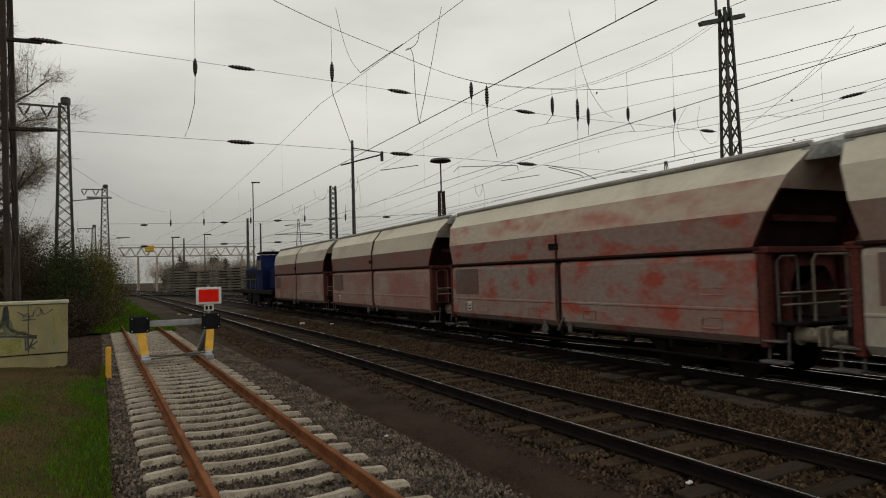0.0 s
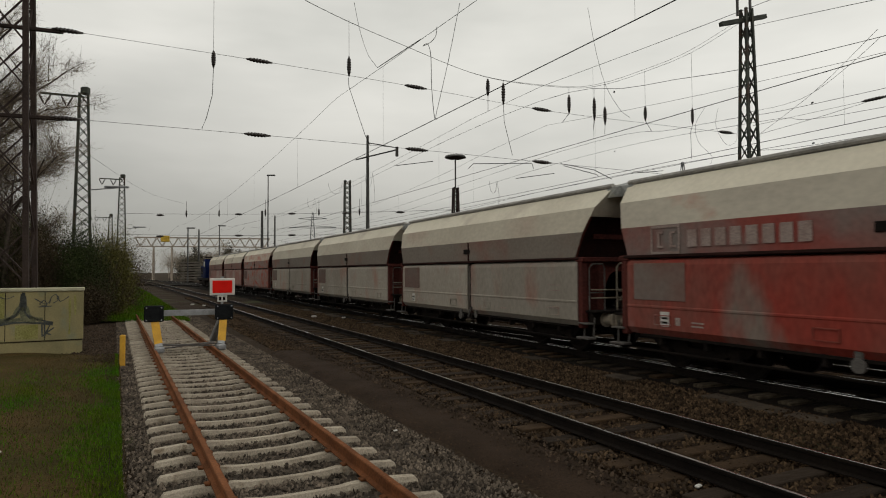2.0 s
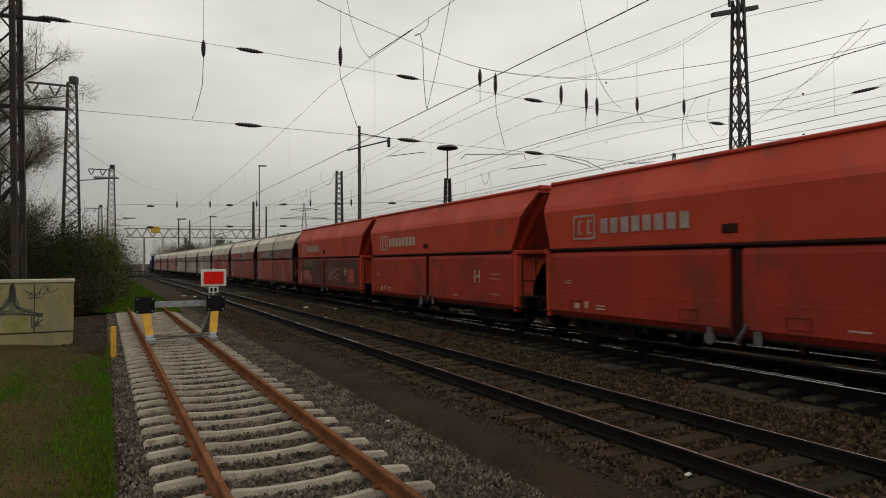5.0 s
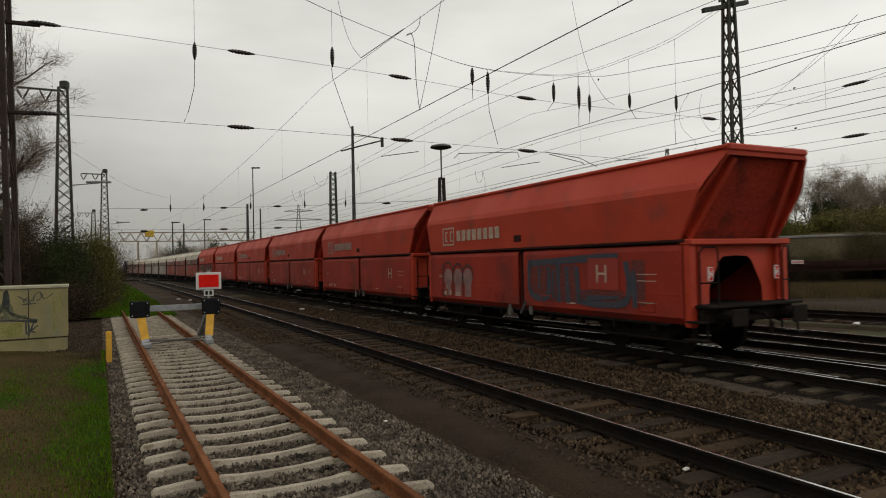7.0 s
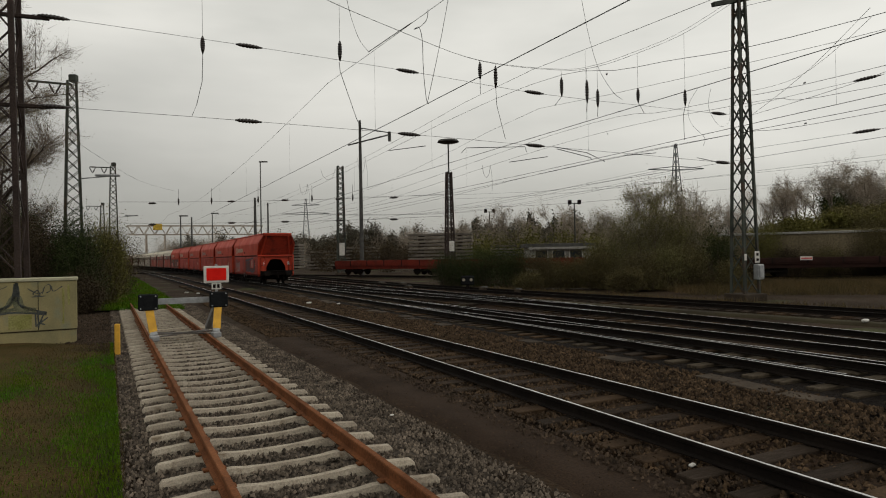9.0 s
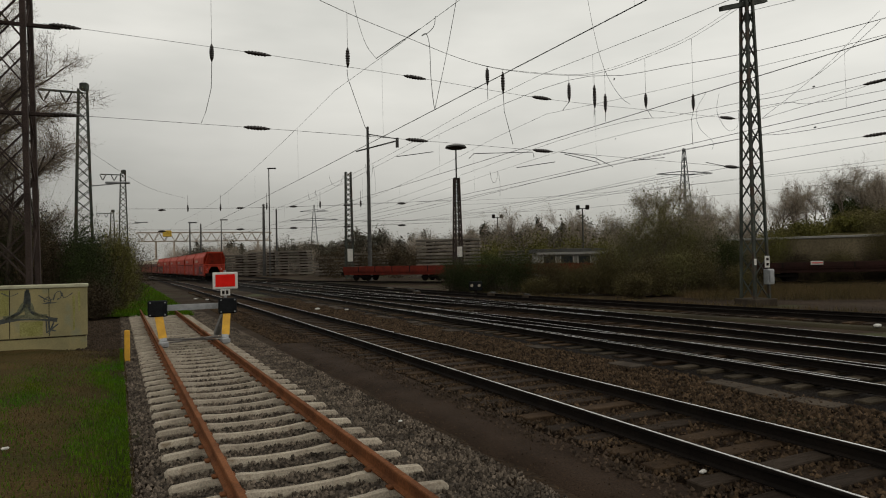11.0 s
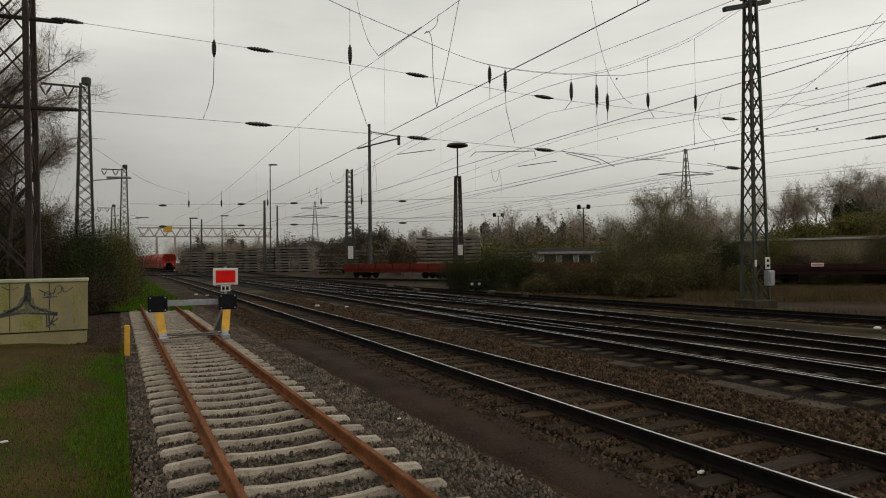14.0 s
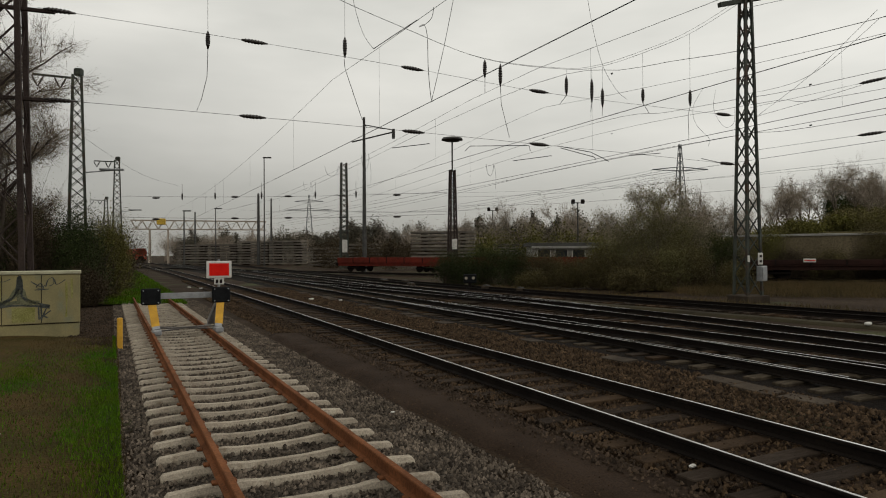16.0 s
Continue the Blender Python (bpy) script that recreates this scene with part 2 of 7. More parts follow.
M_MAST_BROWN = mat("brown_mast_paint", (0.050, 0.036, 0.031), (0.033, 0.025, 0.022), 1.5, 0.8, grain=25, bump=0.2)
M_MAST_GREY = mat("dull_grey_mast_steel", (0.085, 0.083, 0.078), (0.055, 0.053, 0.05), 1.5, 0.8, grain=25, bump=0.2)
M_WIRE = mat("dark_copper_wire", (0.022, 0.021, 0.020), None, 2, 0.6, metal=0.3, grain=10, bump=0.0)
M_INSULATOR = mat("brown_porcelain_insulator", (0.025, 0.017, 0.014), None, 4, 0.35, grain=20, bump=0.0)
M_BOXWALL = mat("pale_yellow_concrete_cabinet", (0.29, 0.245, 0.120), (0.215, 0.188, 0.100), 1.2, 0.9, grain=30, bump=0.3,
                third=(0.20, 0.20, 0.13), third_at=0.64, third_scale=1.6, grain_amount=0.12)
M_BOXCAP = mat("pale_cabinet_lid", (0.42, 0.40, 0.28), (0.32, 0.305, 0.215), 2, 0.85, grain=30, bump=0.2, grain_amount=0.12)
M_SPRAY = mat("grey_black_spray_paint", (0.040, 0.044, 0.044), (0.075, 0.080, 0.070), 5, 0.7, grain=30, bump=0.0)
M_SPRAY_DIM = mat("thin_grey_green_spray", (0.115, 0.118, 0.075), (0.15, 0.145, 0.085), 3, 0.85, grain=20, bump=0.0)
M_SPRAY_GREEN = mat("olive_spray_paint", (0.19, 0.18, 0.055), (0.25, 0.235, 0.09), 4, 0.8, grain=30, bump=0.0)
M_YELLOW = mat("yellow_warning_paint", (0.62, 0.34, 0.035), (0.50, 0.27, 0.035), 4, 0.6, grain=30, bump=0.1, grain_amount=0.12)
M_BLACKBUF = mat("black_rubber_buffer", (0.012, 0.013, 0.014), None, 6, 0.82, grain=30, bump=0.1)
M_GALV = mat("galvanised_steel", (0.34, 0.345, 0.35), (0.25, 0.255, 0.26), 4, 0.5, metal=0.5, grain=30, bump=0.1, grain_amount=0.15)
M_SIGNRED = mat("red_signal_panel", (0.68, 0.014, 0.008), (0.60, 0.012, 0.008), 3, 0.82, grain=30, bump=0.0, grain_amount=0.05)
M_WHITE = mat("dull_white_paint", (0.62, 0.60, 0.56), (0.50, 0.48, 0.44), 4, 0.6, grain=30, bump=0.05, grain_amount=0.1)
M_WAGRED = mat("faded_red_wagon_paint", (0.44, 0.043, 0.016), (0.36, 0.036, 0.014), 0.6, 0.62, grain=14, bump=0.06,
               third=(0.26, 0.042, 0.026), third_at=0.62, third_scale=0.8, grain_amount=0.08)
# weaker sky light on the upright doors is put into this darker, grimy red
M_WAGRED_LOW = mat("shaded_grimy_red_lower_door", (0.31, 0.027, 0.0115), (0.235, 0.023, 0.012), 0.6, 0.7, grain=14, bump=0.06,
                   third=(0.16, 0.026, 0.018), third_at=0.60, third_scale=0.9, third_soft=0.1, grain_amount=0.10)
M_FRESHRED = mat("fresh_red_wagon_paint", (0.34, 0.030, 0.014), None, 0.6, 0.5, grain=14, bump=0.03, grain_amount=0.05)
M_WAGDUST = mat("dusty_red_wagon_side", (0.285, 0.050, 0.036), (0.215, 0.082, 0.064), 0.9, 0.85, grain=12, bump=0.08,
                third=(0.215, 0.165, 0.14), third_at=0.60, third_scale=0.7, third_soft=0.07, grain_amount=0.18, stretch=(1, 1, 0.5), spread=0.18)
M_WAGGREY = mat("grey_dusted_wagon_side", (0.355, 0.318, 0.268), (0.295, 0.258, 0.216), 0.6, 0.85, grain=12, bump=0.08,
                third=(0.34, 0.19, 0.15), third_at=0.64, third_scale=0.9, third_soft=0.10, grain_amount=0.14, stretch=(1, 1, 0.6), spread=0.15)
M_WAGPINK = mat("red_streaked_dusty_wagon_side", (0.265, 0.215, 0.187), (0.28, 0.165, 0.138), 0.7, 0.85, grain=12, bump=0.08,
                third=(0.33, 0.075, 0.052), third_at=0.59, third_scale=2.4, third_soft=0.09, grain_amount=0.18, stretch=(0.55, 1, 1.0), spread=0.05)
M_WAGROSE = mat("rose_dusted_wagon_side", (0.285, 0.185, 0.160), (0.265, 0.130, 0.108), 0.6, 0.85, grain=12, bump=0.08,
                third=(0.33, 0.27, 0.23), third_at=0.60, third_scale=0.8, third_soft=0.12, grain_amount=0.14, stretch=(0.6, 1, 1.0), spread=0.06)
M_BAND_ROSE = mat("brown_rose_upper_band", (0.205, 0.100, 0.084), (0.185, 0.130, 0.112), 0.6, 0.8, grain=12, bump=0.05, grain_amount=0.14, spread=0.05)
M_BAND_GREY = mat("grey_dusted_upper_band", (0.215, 0.185, 0.155), (0.195, 0.16, 0.135), 0.6, 0.8, grain=12, bump=0.05,
                  third=(0.23, 0.12, 0.095), third_at=0.62, third_scale=0.5, third_soft=0.10, grain_amount=0.14, spread=0.05)
M_FLANK_CREAM = mat("cream_dusted_roof_flank", (0.53, 0.48, 0.385), (0.47, 0.42, 0.335), 0.6, 0.75, grain=10, bump=0.05,
                    third=(0.43, 0.34, 0.27), third_at=0.62, third_scale=0.7, third_soft=0.10, grain_amount=0.10, stretch=(0.6, 1, 1), spread=0.04)
M_FLANK_PINK = mat("red_streaked_roof_flank", (0.50, 0.42, 0.335), (0.47, 0.35, 0.28), 0.6, 0.75, grain=10, bump=0.05,
                   third=(0.42, 0.18, 0.135), third_at=0.585, third_scale=1.7, third_soft=0.10, grain_amount=0.10, stretch=(0.5, 1, 1), spread=0.04)
M_WAGBAND = mat("dusty_red_upper_band", (0.235, 0.056, 0.045), (0.215, 0.095, 0.08), 0.6, 0.8, grain=12, bump=0.05,
                third=(0.185, 0.155, 0.14), third_at=0.54, third_scale=0.4, third_soft=0.08, grain_amount=0.14, spread=0.15)
M_ROOF = mat("cream_wagon_roof", (0.64, 0.59, 0.475), (0.56, 0.51, 0.41), 0.5, 0.7, grain=10, bump=0.05,
             third=(0.40, 0.34, 0.28), third_at=0.64, third_scale=0.6, third_soft=0.10, grain_amount=0.07, spread=0.06)
M_ROOF_LOW = mat("dust_streaked_roof_flank", (0.50, 0.455, 0.37), (0.43, 0.385, 0.315), 0.6, 0.75, grain=10, bump=0.05,
                 third=(0.40, 0.17, 0.12), third_at=0.66, third_scale=0.7, grain_amount=0.10, stretch=(0.6, 1, 1), spread=0.08)
M_ENDCAP = mat("dull_grey_end_cap", (0.26, 0.265, 0.25), (0.20, 0.20, 0.185), 1.2, 0.55, grain=14, bump=0.08, third=(0.32, 0.29, 0.23), third_at=0.6, third_scale=1.5)
M_DUSTGEAR = mat("dust_covered_gear", (0.34, 0.29, 0.225), (0.23, 0.19, 0.145), 3, 0.85, grain=24, bump=0.2)
M_ROOFTOP = mat("grey_roof_ridge", (0.33, 0.315, 0.285), (0.25, 0.24, 0.22), 1.5, 0.6, grain=20, bump=0.1)
# grimy end red, with the shade between wagons put into its colour
M_WAGEND = mat("grimy_shaded_red_end", (0.105, 0.028, 0.022), (0.07, 0.024, 0.02), 1.2, 0.85, grain=16, bump=0.08, spread=0.15)
M_BROWNDOOR = mat("brown_overpainted_door", (0.060, 0.020, 0.011), (0.095, 0.022, 0.012), 0.9, 0.7, grain=14, bump=0.05, grain_amount=0.12)
M_WAGEND_RED = mat("grimy_red_hopper_end", (0.34, 0.038, 0.018), (0.24, 0.032, 0.018), 0.9, 0.8, grain=16, bump=0.06, third=(0.09, 0.022, 0.016), third_at=0.6, third_scale=1.0)
M_PANEL = mat("brown_grey_door_panel", (0.165, 0.095, 0.078), (0.17, 0.135, 0.118), 0.9, 0.85, grain=9, bump=0.03, spread=0.2, grain_amount=0.12)
# near-black holding both dirt and the shade of the recessed ends
M_WAGDARK = mat("shade_dark_hopper_end", (0.036, 0.013, 0.011), (0.022, 0.011, 0.0095), 1.5, 0.85, grain=20, bump=0.1)
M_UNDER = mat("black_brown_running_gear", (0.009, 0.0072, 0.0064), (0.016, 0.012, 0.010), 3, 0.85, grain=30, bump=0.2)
M_STEELGREY = mat("worn_light_steel", (0.14, 0.128, 0.118), (0.085, 0.075, 0.068), 4, 0.6, metal=0.3, grain=30, bump=0.1)
M_LETTER = mat("pale_lettering", (0.45, 0.35, 0.27), (0.37, 0.26, 0.19), 3, 0.7, grain=30, bump=0.0)
M_LETTER_FADED = mat("faded_lettering", (0.36, 0.29, 0.26), (0.27, 0.19, 0.165), 2, 0.8, grain=30, bump=0.0)
M_TAG_FILL = mat("dull_violet_brown_graffiti", (0.105, 0.042, 0.042), (0.15, 0.040, 0.032), 1.5, 0.8, grain=20, bump=0.0)
M_TAG_GREY = mat("pink_grey_graffiti", (0.30, 0.17, 0.155), (0.22, 0.115, 0.105), 3, 0.7, grain=30, bump=0.0)
M_TAG_BLUE = mat("slate_blue_graffiti", (0.040, 0.045, 0.062), (0.060, 0.055, 0.066), 4, 0.75, grain=30, bump=0.0)
M_TAG_BLACK = mat("black_graffiti", (0.04, 0.028, 0.03), (0.055, 0.035, 0.035), 3, 0.7, grain=30, bump=0.0)
M_TAG_PALE = mat("pale_graffiti", (0.31, 0.22, 0.18), (0.22, 0.13, 0.11), 3, 0.7, grain=30, bump=0.0)
M_LOCOBLUE = mat("deep_blue_loco_paint", (0.006, 0.013, 0.062), (0.004, 0.009, 0.042), 1, 0.82, grain=20, bump=0.03)
M_GLASS = mat("dark_cab_glass", (0.02, 0.025, 0.03), None, 2, 0.12, grain=10, bump=0.0)
M_BARK = mat("grey_brown_bark", (0.085, 0.068, 0.055), (0.055, 0.044, 0.036), 4, 0.95, grain=25, bump=0.5)
# bark lightened in its colour for the haze of distance
M_BARK_FAR = mat("haze_pale_bark", (0.17, 0.14, 0.112), (0.125, 0.102, 0.082), 2, 0.95, grain=12, bump=0.3)
M_TWIG = mat("bare_brown_twig", (0.092, 0.068, 0.050), (0.062, 0.046, 0.034), 1, 0.95, grain=9, island=0.4, bump=0.0)
M_TWIG_PALE = mat("grey_brown_willow_twig", (0.165, 0.130, 0.098), (0.115, 0.090, 0.068), 1, 0.95, grain=9, island=0.4, bump=0.0)
M_LEAF_DARK = mat("dark_evergreen_leaf", (0.034, 0.046, 0.014), (0.026, 0.032, 0.012), 0.5, 0.9, grain=4, island=0.5, bump=0.0)
M_LEAF_SPRING = mat("fresh_spring_leaf", (0.118, 0.112, 0.028), (0.085, 0.078, 0.024), 0.5, 0.9, grain=4, island=0.5, bump=0.0)
M_PINE_FAR = mat("far_pine_needles", (0.050, 0.052, 0.034), (0.036, 0.038, 0.026), 0.1, 0.9, grain=2, island=0.45, bump=0.0)
M_LEAF_BUD = mat("pale_olive_bud", (0.165, 0.150, 0.062), (0.115, 0.105, 0.045), 0.5, 0.9, grain=4, island=0.5, bump=0.0)
M_LEAF_BANK = mat("olive_green_bank_leaf", (0.125, 0.112, 0.042), (0.090, 0.076, 0.032), 0.5, 0.9, grain=4, island=0.4, bump=0.0)
M_LEAF_TANGLE = mat("brown_tangle", (0.062, 0.046, 0.026), (0.042, 0.032, 0.020), 0.5, 0.9, grain=4, island=0.5, bump=0.0)
M_LEAF_OLIVE = mat("olive_brown_leaf", (0.095, 0.080, 0.032), (0.068, 0.054, 0.025), 0.5, 0.8, grain=4, island=0.5, bump=0.0)
# far foliage and twigs: distance haze is put into these raised base colours
M_LEAF_FAR = mat("haze_pale_wood_foliage", (0.085, 0.076, 0.054), (0.066, 0.058, 0.042), 0.05, 0.9, grain=2, island=0.45, bump=0.0)
M_TWIG_FAR = mat("haze_pale_twig", (0.29, 0.245, 0.195), (0.23, 0.19, 0.15), 0.2, 0.95, grain=4, island=0.35, bump=0.0)
M_CRANE = mat("cream_crane_paint", (0.34, 0.285, 0.225), (0.27, 0.22, 0.175), 0.5, 0.7, grain=6, bump=0.05, grain_amount=0.12)
M_CRANE_CAB = mat("yellow_crane_cab", (0.60, 0.39, 0.05), None, 0.6, 0.6, grain=6, bump=0.05)
M_STACK = mat("grey_stacked_sleepers", (0.17, 0.15, 0.125), (0.11, 0.095, 0.08), 0.6, 0.95, grain=6, spread=0.25, bump=0.2)
M_FLATRED = mat("rusty_red_flat_wagon", (0.15, 0.023, 0.014), (0.085, 0.019, 0.013), 1, 0.8, grain=12, bump=0.1)
M_OLDRED = mat("old_brown_red_wagon", (0.034, 0.015, 0.012), (0.024, 0.013, 0.011), 1, 0.85, grain=12, bump=0.1)
M_HOUSE = mat("grey_render_wall", (0.30, 0.29, 0.27), (0.22, 0.21, 0.19), 0.6, 0.9, grain=12, bump=0.1)
M_WALLGREY = mat("mossy_retaining_wall", (0.175, 0.142, 0.090), (0.120, 0.098, 0.062), 0.4, 0.95, grain=8, bump=0.2)
M_BANK = mat("green_bank", (0.10, 0.086, 0.036), (0.075, 0.060, 0.028), 0.2, 0.95, grain=5, bump=0.6, bump_dist=0.1)
M_PYLON = mat("far_pylon_steel", (0.16, 0.165, 0.165), None, 0.5, 0.8, grain=5, bump=0.0)
M_TAILWHITE = mat("tail_board_white", (0.66, 0.62, 0.58), None, 4, 0.6, grain=20, bump=0.0)


# ---- the plan of the tracks: centre lines as x over y, metres ----
RAIL_TOP = 0.17


def siding_x(y):
    return 1.95 - 0.4927 * y


def near_x(y):
    return 7.065 - 0.4715 * y - 0.00015 * y * y


def train_x(y):
    if y < 0:
        return 12.60 - 0.46616 * y
    k = min(y, 230.0)
    x = 12.60 - 0.46616 * k - 1.97e-5 * k * k - 1.118e-6 * k ** 3
    return x - (y - k) * 0.652


def branch_x(y):
    """The points that lead off the train's track towards the eye."""
    return train_x(y) + float(np.interp(y, [-20, 5, 12, 14.7, 16.7, 18.1, 20, 22, 26, 30], [5.6, 2.62, 2.05, 1.87, 1.72, 1.50, 1.17, 0.87, 0.36, 0.05]))


def fourth_x(y):
    return 16.70 - 0.4238 * y - 0.000568 * y * y + 0.43 * min(1.0, max(0.0, (46.0 - y) / 16.0))


def ladder_x(y):
    """The crossover from the yard track back to the train's track."""
    return train_x(y) + float(np.interp(y, [20, 27, 30, 33.3, 40, 50, 57, 60], [5.15, 5.08, 4.82, 4.25, 3.15, 1.45, 0.35, 0.1]))


def fifth_x(y):
    y2 = min(y, 100.0)
    return 31.2 - 0.842 * y2 + 0.00418 * y2 * y2 - 0.0000135 * y2 ** 3 - (y - y2) * 0.46


def sixth_x(y):
    return 107.0 - 1.55 * y if y < 70 else -1.5 - (y - 70) * 1.1


def along(fx, a, b, step):
    n = max(2, int(abs(b - a) / step))
    return [Vector((fx(a + (b - a) * i / n), a + (b - a) * i / n, 0)) for i in range(n + 1)]


def rail_profile(z0):
    return [(-0.062, z0), (0.062, z0), (0.062, z0 + 0.012), (0.012, z0 + 0.03), (0.010, z0 + 0.115), (0.036, z0 + 0.13),
            (0.036, z0 + 0.155), (0.028, z0 + 0.164), (-0.028, z0 + 0.164), (-0.036, z0 + 0.155), (-0.036, z0 + 0.13), (-0.010, z0 + 0.115),
            (-0.012, z0 + 0.03), (-0.062, z0 + 0.012)]


def offset_path(path, d):
    out = []
    for i, p in enumerate(path):
        w = (path[min(i + 1, len(path) - 1)] - path[max(i - 1, 0)]).normalized()
        out.append(p + Vector((w.y, -w.x, 0)) * d)
    return out


def rails(track, fx, a, b, step, side, top, label):
    path = along(fx, a, b, step)
    for d in (-0.7535, 0.7535):
        p = offset_path(path, d)
        rail = part("rail", Geo().sweep(rail_profile(RAIL_TOP - 0.164), p), side, track, label)
        if top:
            part("rail_head", Geo().sweep([(-0.017, RAIL_TOP - 0.004), (0.017, RAIL_TOP - 0.004), (0.015, RAIL_TOP + 0.003), (-0.015, RAIL_TOP + 0.003)], p), top, rail, "polished bright running surface")
    return path


# ---- ground ----
def build_ground():
    g = Geo()
    xs = [-3500, -900, -300, -120, -60] + [x for x in range(-30, 61, 10)] + [120, 300, 900, 3500]
    ys = [-3000, -600, -150, -50] + [y for y in range(-20, 121, 10)] + [200, 400, 900, 4500]
    n = len(xs)
    g.add([(x, y, -0.14) for y in ys for x in xs], [(j * n + i, j * n + i + 1, (j + 1) * n + i + 1, (j + 1) * n + i) for j in range(len(ys) - 1) for i in range(n - 1)])
    tagged(part("ground", g, M_GROUND), "brown gravelly soil of the railway yard", "ground", kind="structure")


def strip(name, left, right, a, b, step, z, material, label, category, wobble=0.0):
    """A low band of ground between two lines x(y)."""
    g, n = Geo(), int((b - a) / step)
    rnd = random.Random(name)
    cols = 6
    vs = []
    for i in range(n + 1):
        y = a + (b - a) * i / n
        l, r = left(y) + rnd.uniform(-wobble, wobble), right(y) + rnd.uniform(-wobble, wobble)
        for j in range(cols + 1):
            q = j / cols
            vs.append((l + (r - l) * q, y, z if 0 < j < cols else -0.16))
    m = cols + 1
    g.add(vs, [(i * m + j, i * m + j + 1, (i + 1) * m + j + 1, (i + 1) * m + j) for i in range(n) for j in range(cols)])
    return tagged(part(name, g, material, smooth=True), label, category, kind="structure")


def stones(name, inside, bounds, count, size, z, material, label, seed):
    """Broken stone of a track bed, scattered in the plan."""
    rs = np.random.RandomState(seed)
    base = np.array([(1, 0.2, -0.55), (-0.2, 1, -0.55), (-1, -0.2, -0.55), (0.2, -1, -0.55), (0.35, 0.1, 0.72), (-0.35, -0.1, 0.72)], float)
    tri = np.array([(0, 1, 4), (1, 5, 4), (1, 2, 5), (2, 3, 5), (3, 4, 5), (3, 0, 4)])
    x0, x1, y0, y1 = bounds
    u = rs.rand(count * 6, 2)
    ys = y0 + (y1 - y0) * u[:, 0] ** 1.5
    q = np.stack([x0 + (x1 - x0) * u[:, 1], ys], 1)
    xs = inside(q[:, 1])
    q[:, 0] = xs[0] + (xs[1] - xs[0]) * u[:, 1]
    q = q[:count]
    k = len(q)
    v = base[None] * rs.uniform(0.7, 1.25, (k, 6, 1)) + rs.uniform(-0.22, 0.22, (k, 6, 3))
    ang = rs.rand(k, 3) * 6.28
    ang[:, 1] = (ang[:, 1] - 3.14) * 0.16
    c, s = np.cos(ang), np.sin(ang)
    rz = np.zeros((k, 3, 3)); rz[:, 0, 0], rz[:, 0, 1], rz[:, 1, 0], rz[:, 1, 1], rz[:, 2, 2] = c[:, 0], -s[:, 0], s[:, 0], c[:, 0], 1
    rx = np.zeros((k, 3, 3)); rx[:, 1, 1], rx[:, 1, 2], rx[:, 2, 1], rx[:, 2, 2], rx[:, 0, 0] = c[:, 1], -s[:, 1], s[:, 1], c[:, 1], 1
    v = np.einsum("kij,kjl,knl->kni", rz, rx, v) * (size * rs.uniform(0.55, 1.3, (k, 1, 1)))
    v[:, :, 0] += q[:, 0, None]
    v[:, :, 1] += q[:, 1, None]
    v[:, :, 2] += z + rs.uniform(-0.012, 0.012, (k, 1))
    f = tri[None] + (np.arange(k) * 6)[:, None, None]
    ob = new(name, raw_mesh(name, v.reshape(-1, 3), f.reshape(-1, 3), material))
    return tagged(ob, label, "gravel", kind="stuff")


def blades(name, spots, height, width, material, label, seed, category="grass", lean=0.35):
    """Tufts of thin blades standing at the given spots (x, y, z)."""
    rs = np.random.RandomState(seed)
    p = np.asarray(spots, float)
    k = len(p)
    a = rs.rand(k) * 6.28
    h = height * rs.uniform(0.45, 1.25, k)
    tip = np.stack([np.cos(a * 3.1) * lean * h, np.sin(a * 3.1) * lean * h, h], 1)
    side = np.stack([np.cos(a), np.sin(a), np.zeros(k)], 1) * width / 2
    v = np.stack([p - side, p + side, p + tip], 1)
    f = np.arange(k * 3).reshape(k, 3)
    return tagged(new(name, raw_mesh(name, v.reshape(-1, 3), f, material)), label, category, kind="stuff")


# ---- tracks ----
def sleeper_mesh():
    """A concrete sleeper: high rail seats, a lower waist, sloped flanks. x runs across the track."""
    stations = [(-1.3, 0.076, 0.13), (-1.27, 0.076, 0.165), (-0.95, 0.076, 0.19), (-0.56, 0.076, 0.188), (-0.42, 0.062, 0.172), (-0.2, 0.055, 0.163), (0.2, 0.055, 0.163),
                (0.42, 0.062, 0.172), (0.56, 0.076, 0.188), (0.95, 0.076, 0.19), (1.27, 0.076, 0.165), (1.3, 0.076, 0.13)]
    g, vs = Geo(), []
    top = 0.004
    for x, w, h in stations:
        z = top - 0.19 + h
        vs += [(x, -w, -0.15), (x, -w, z - 0.05), (x, -w * 0.68, z), (x, w * 0.68, z), (x, w, z - 0.05), (x, w, -0.15)]
    n = 6
    fs = [(i * n + j, (i + 1) * n + j, (i + 1) * n + (j + 1) % n, i * n + (j + 1) % n) for i in range(len(stations) - 1) for j in range(n)]
    fs += [tuple(range(n)), tuple(range(len(vs) - 1, len(vs) - n - 1, -1))]
    return g.add(vs, fs).mesh("sleeper", M_CONCRETE)


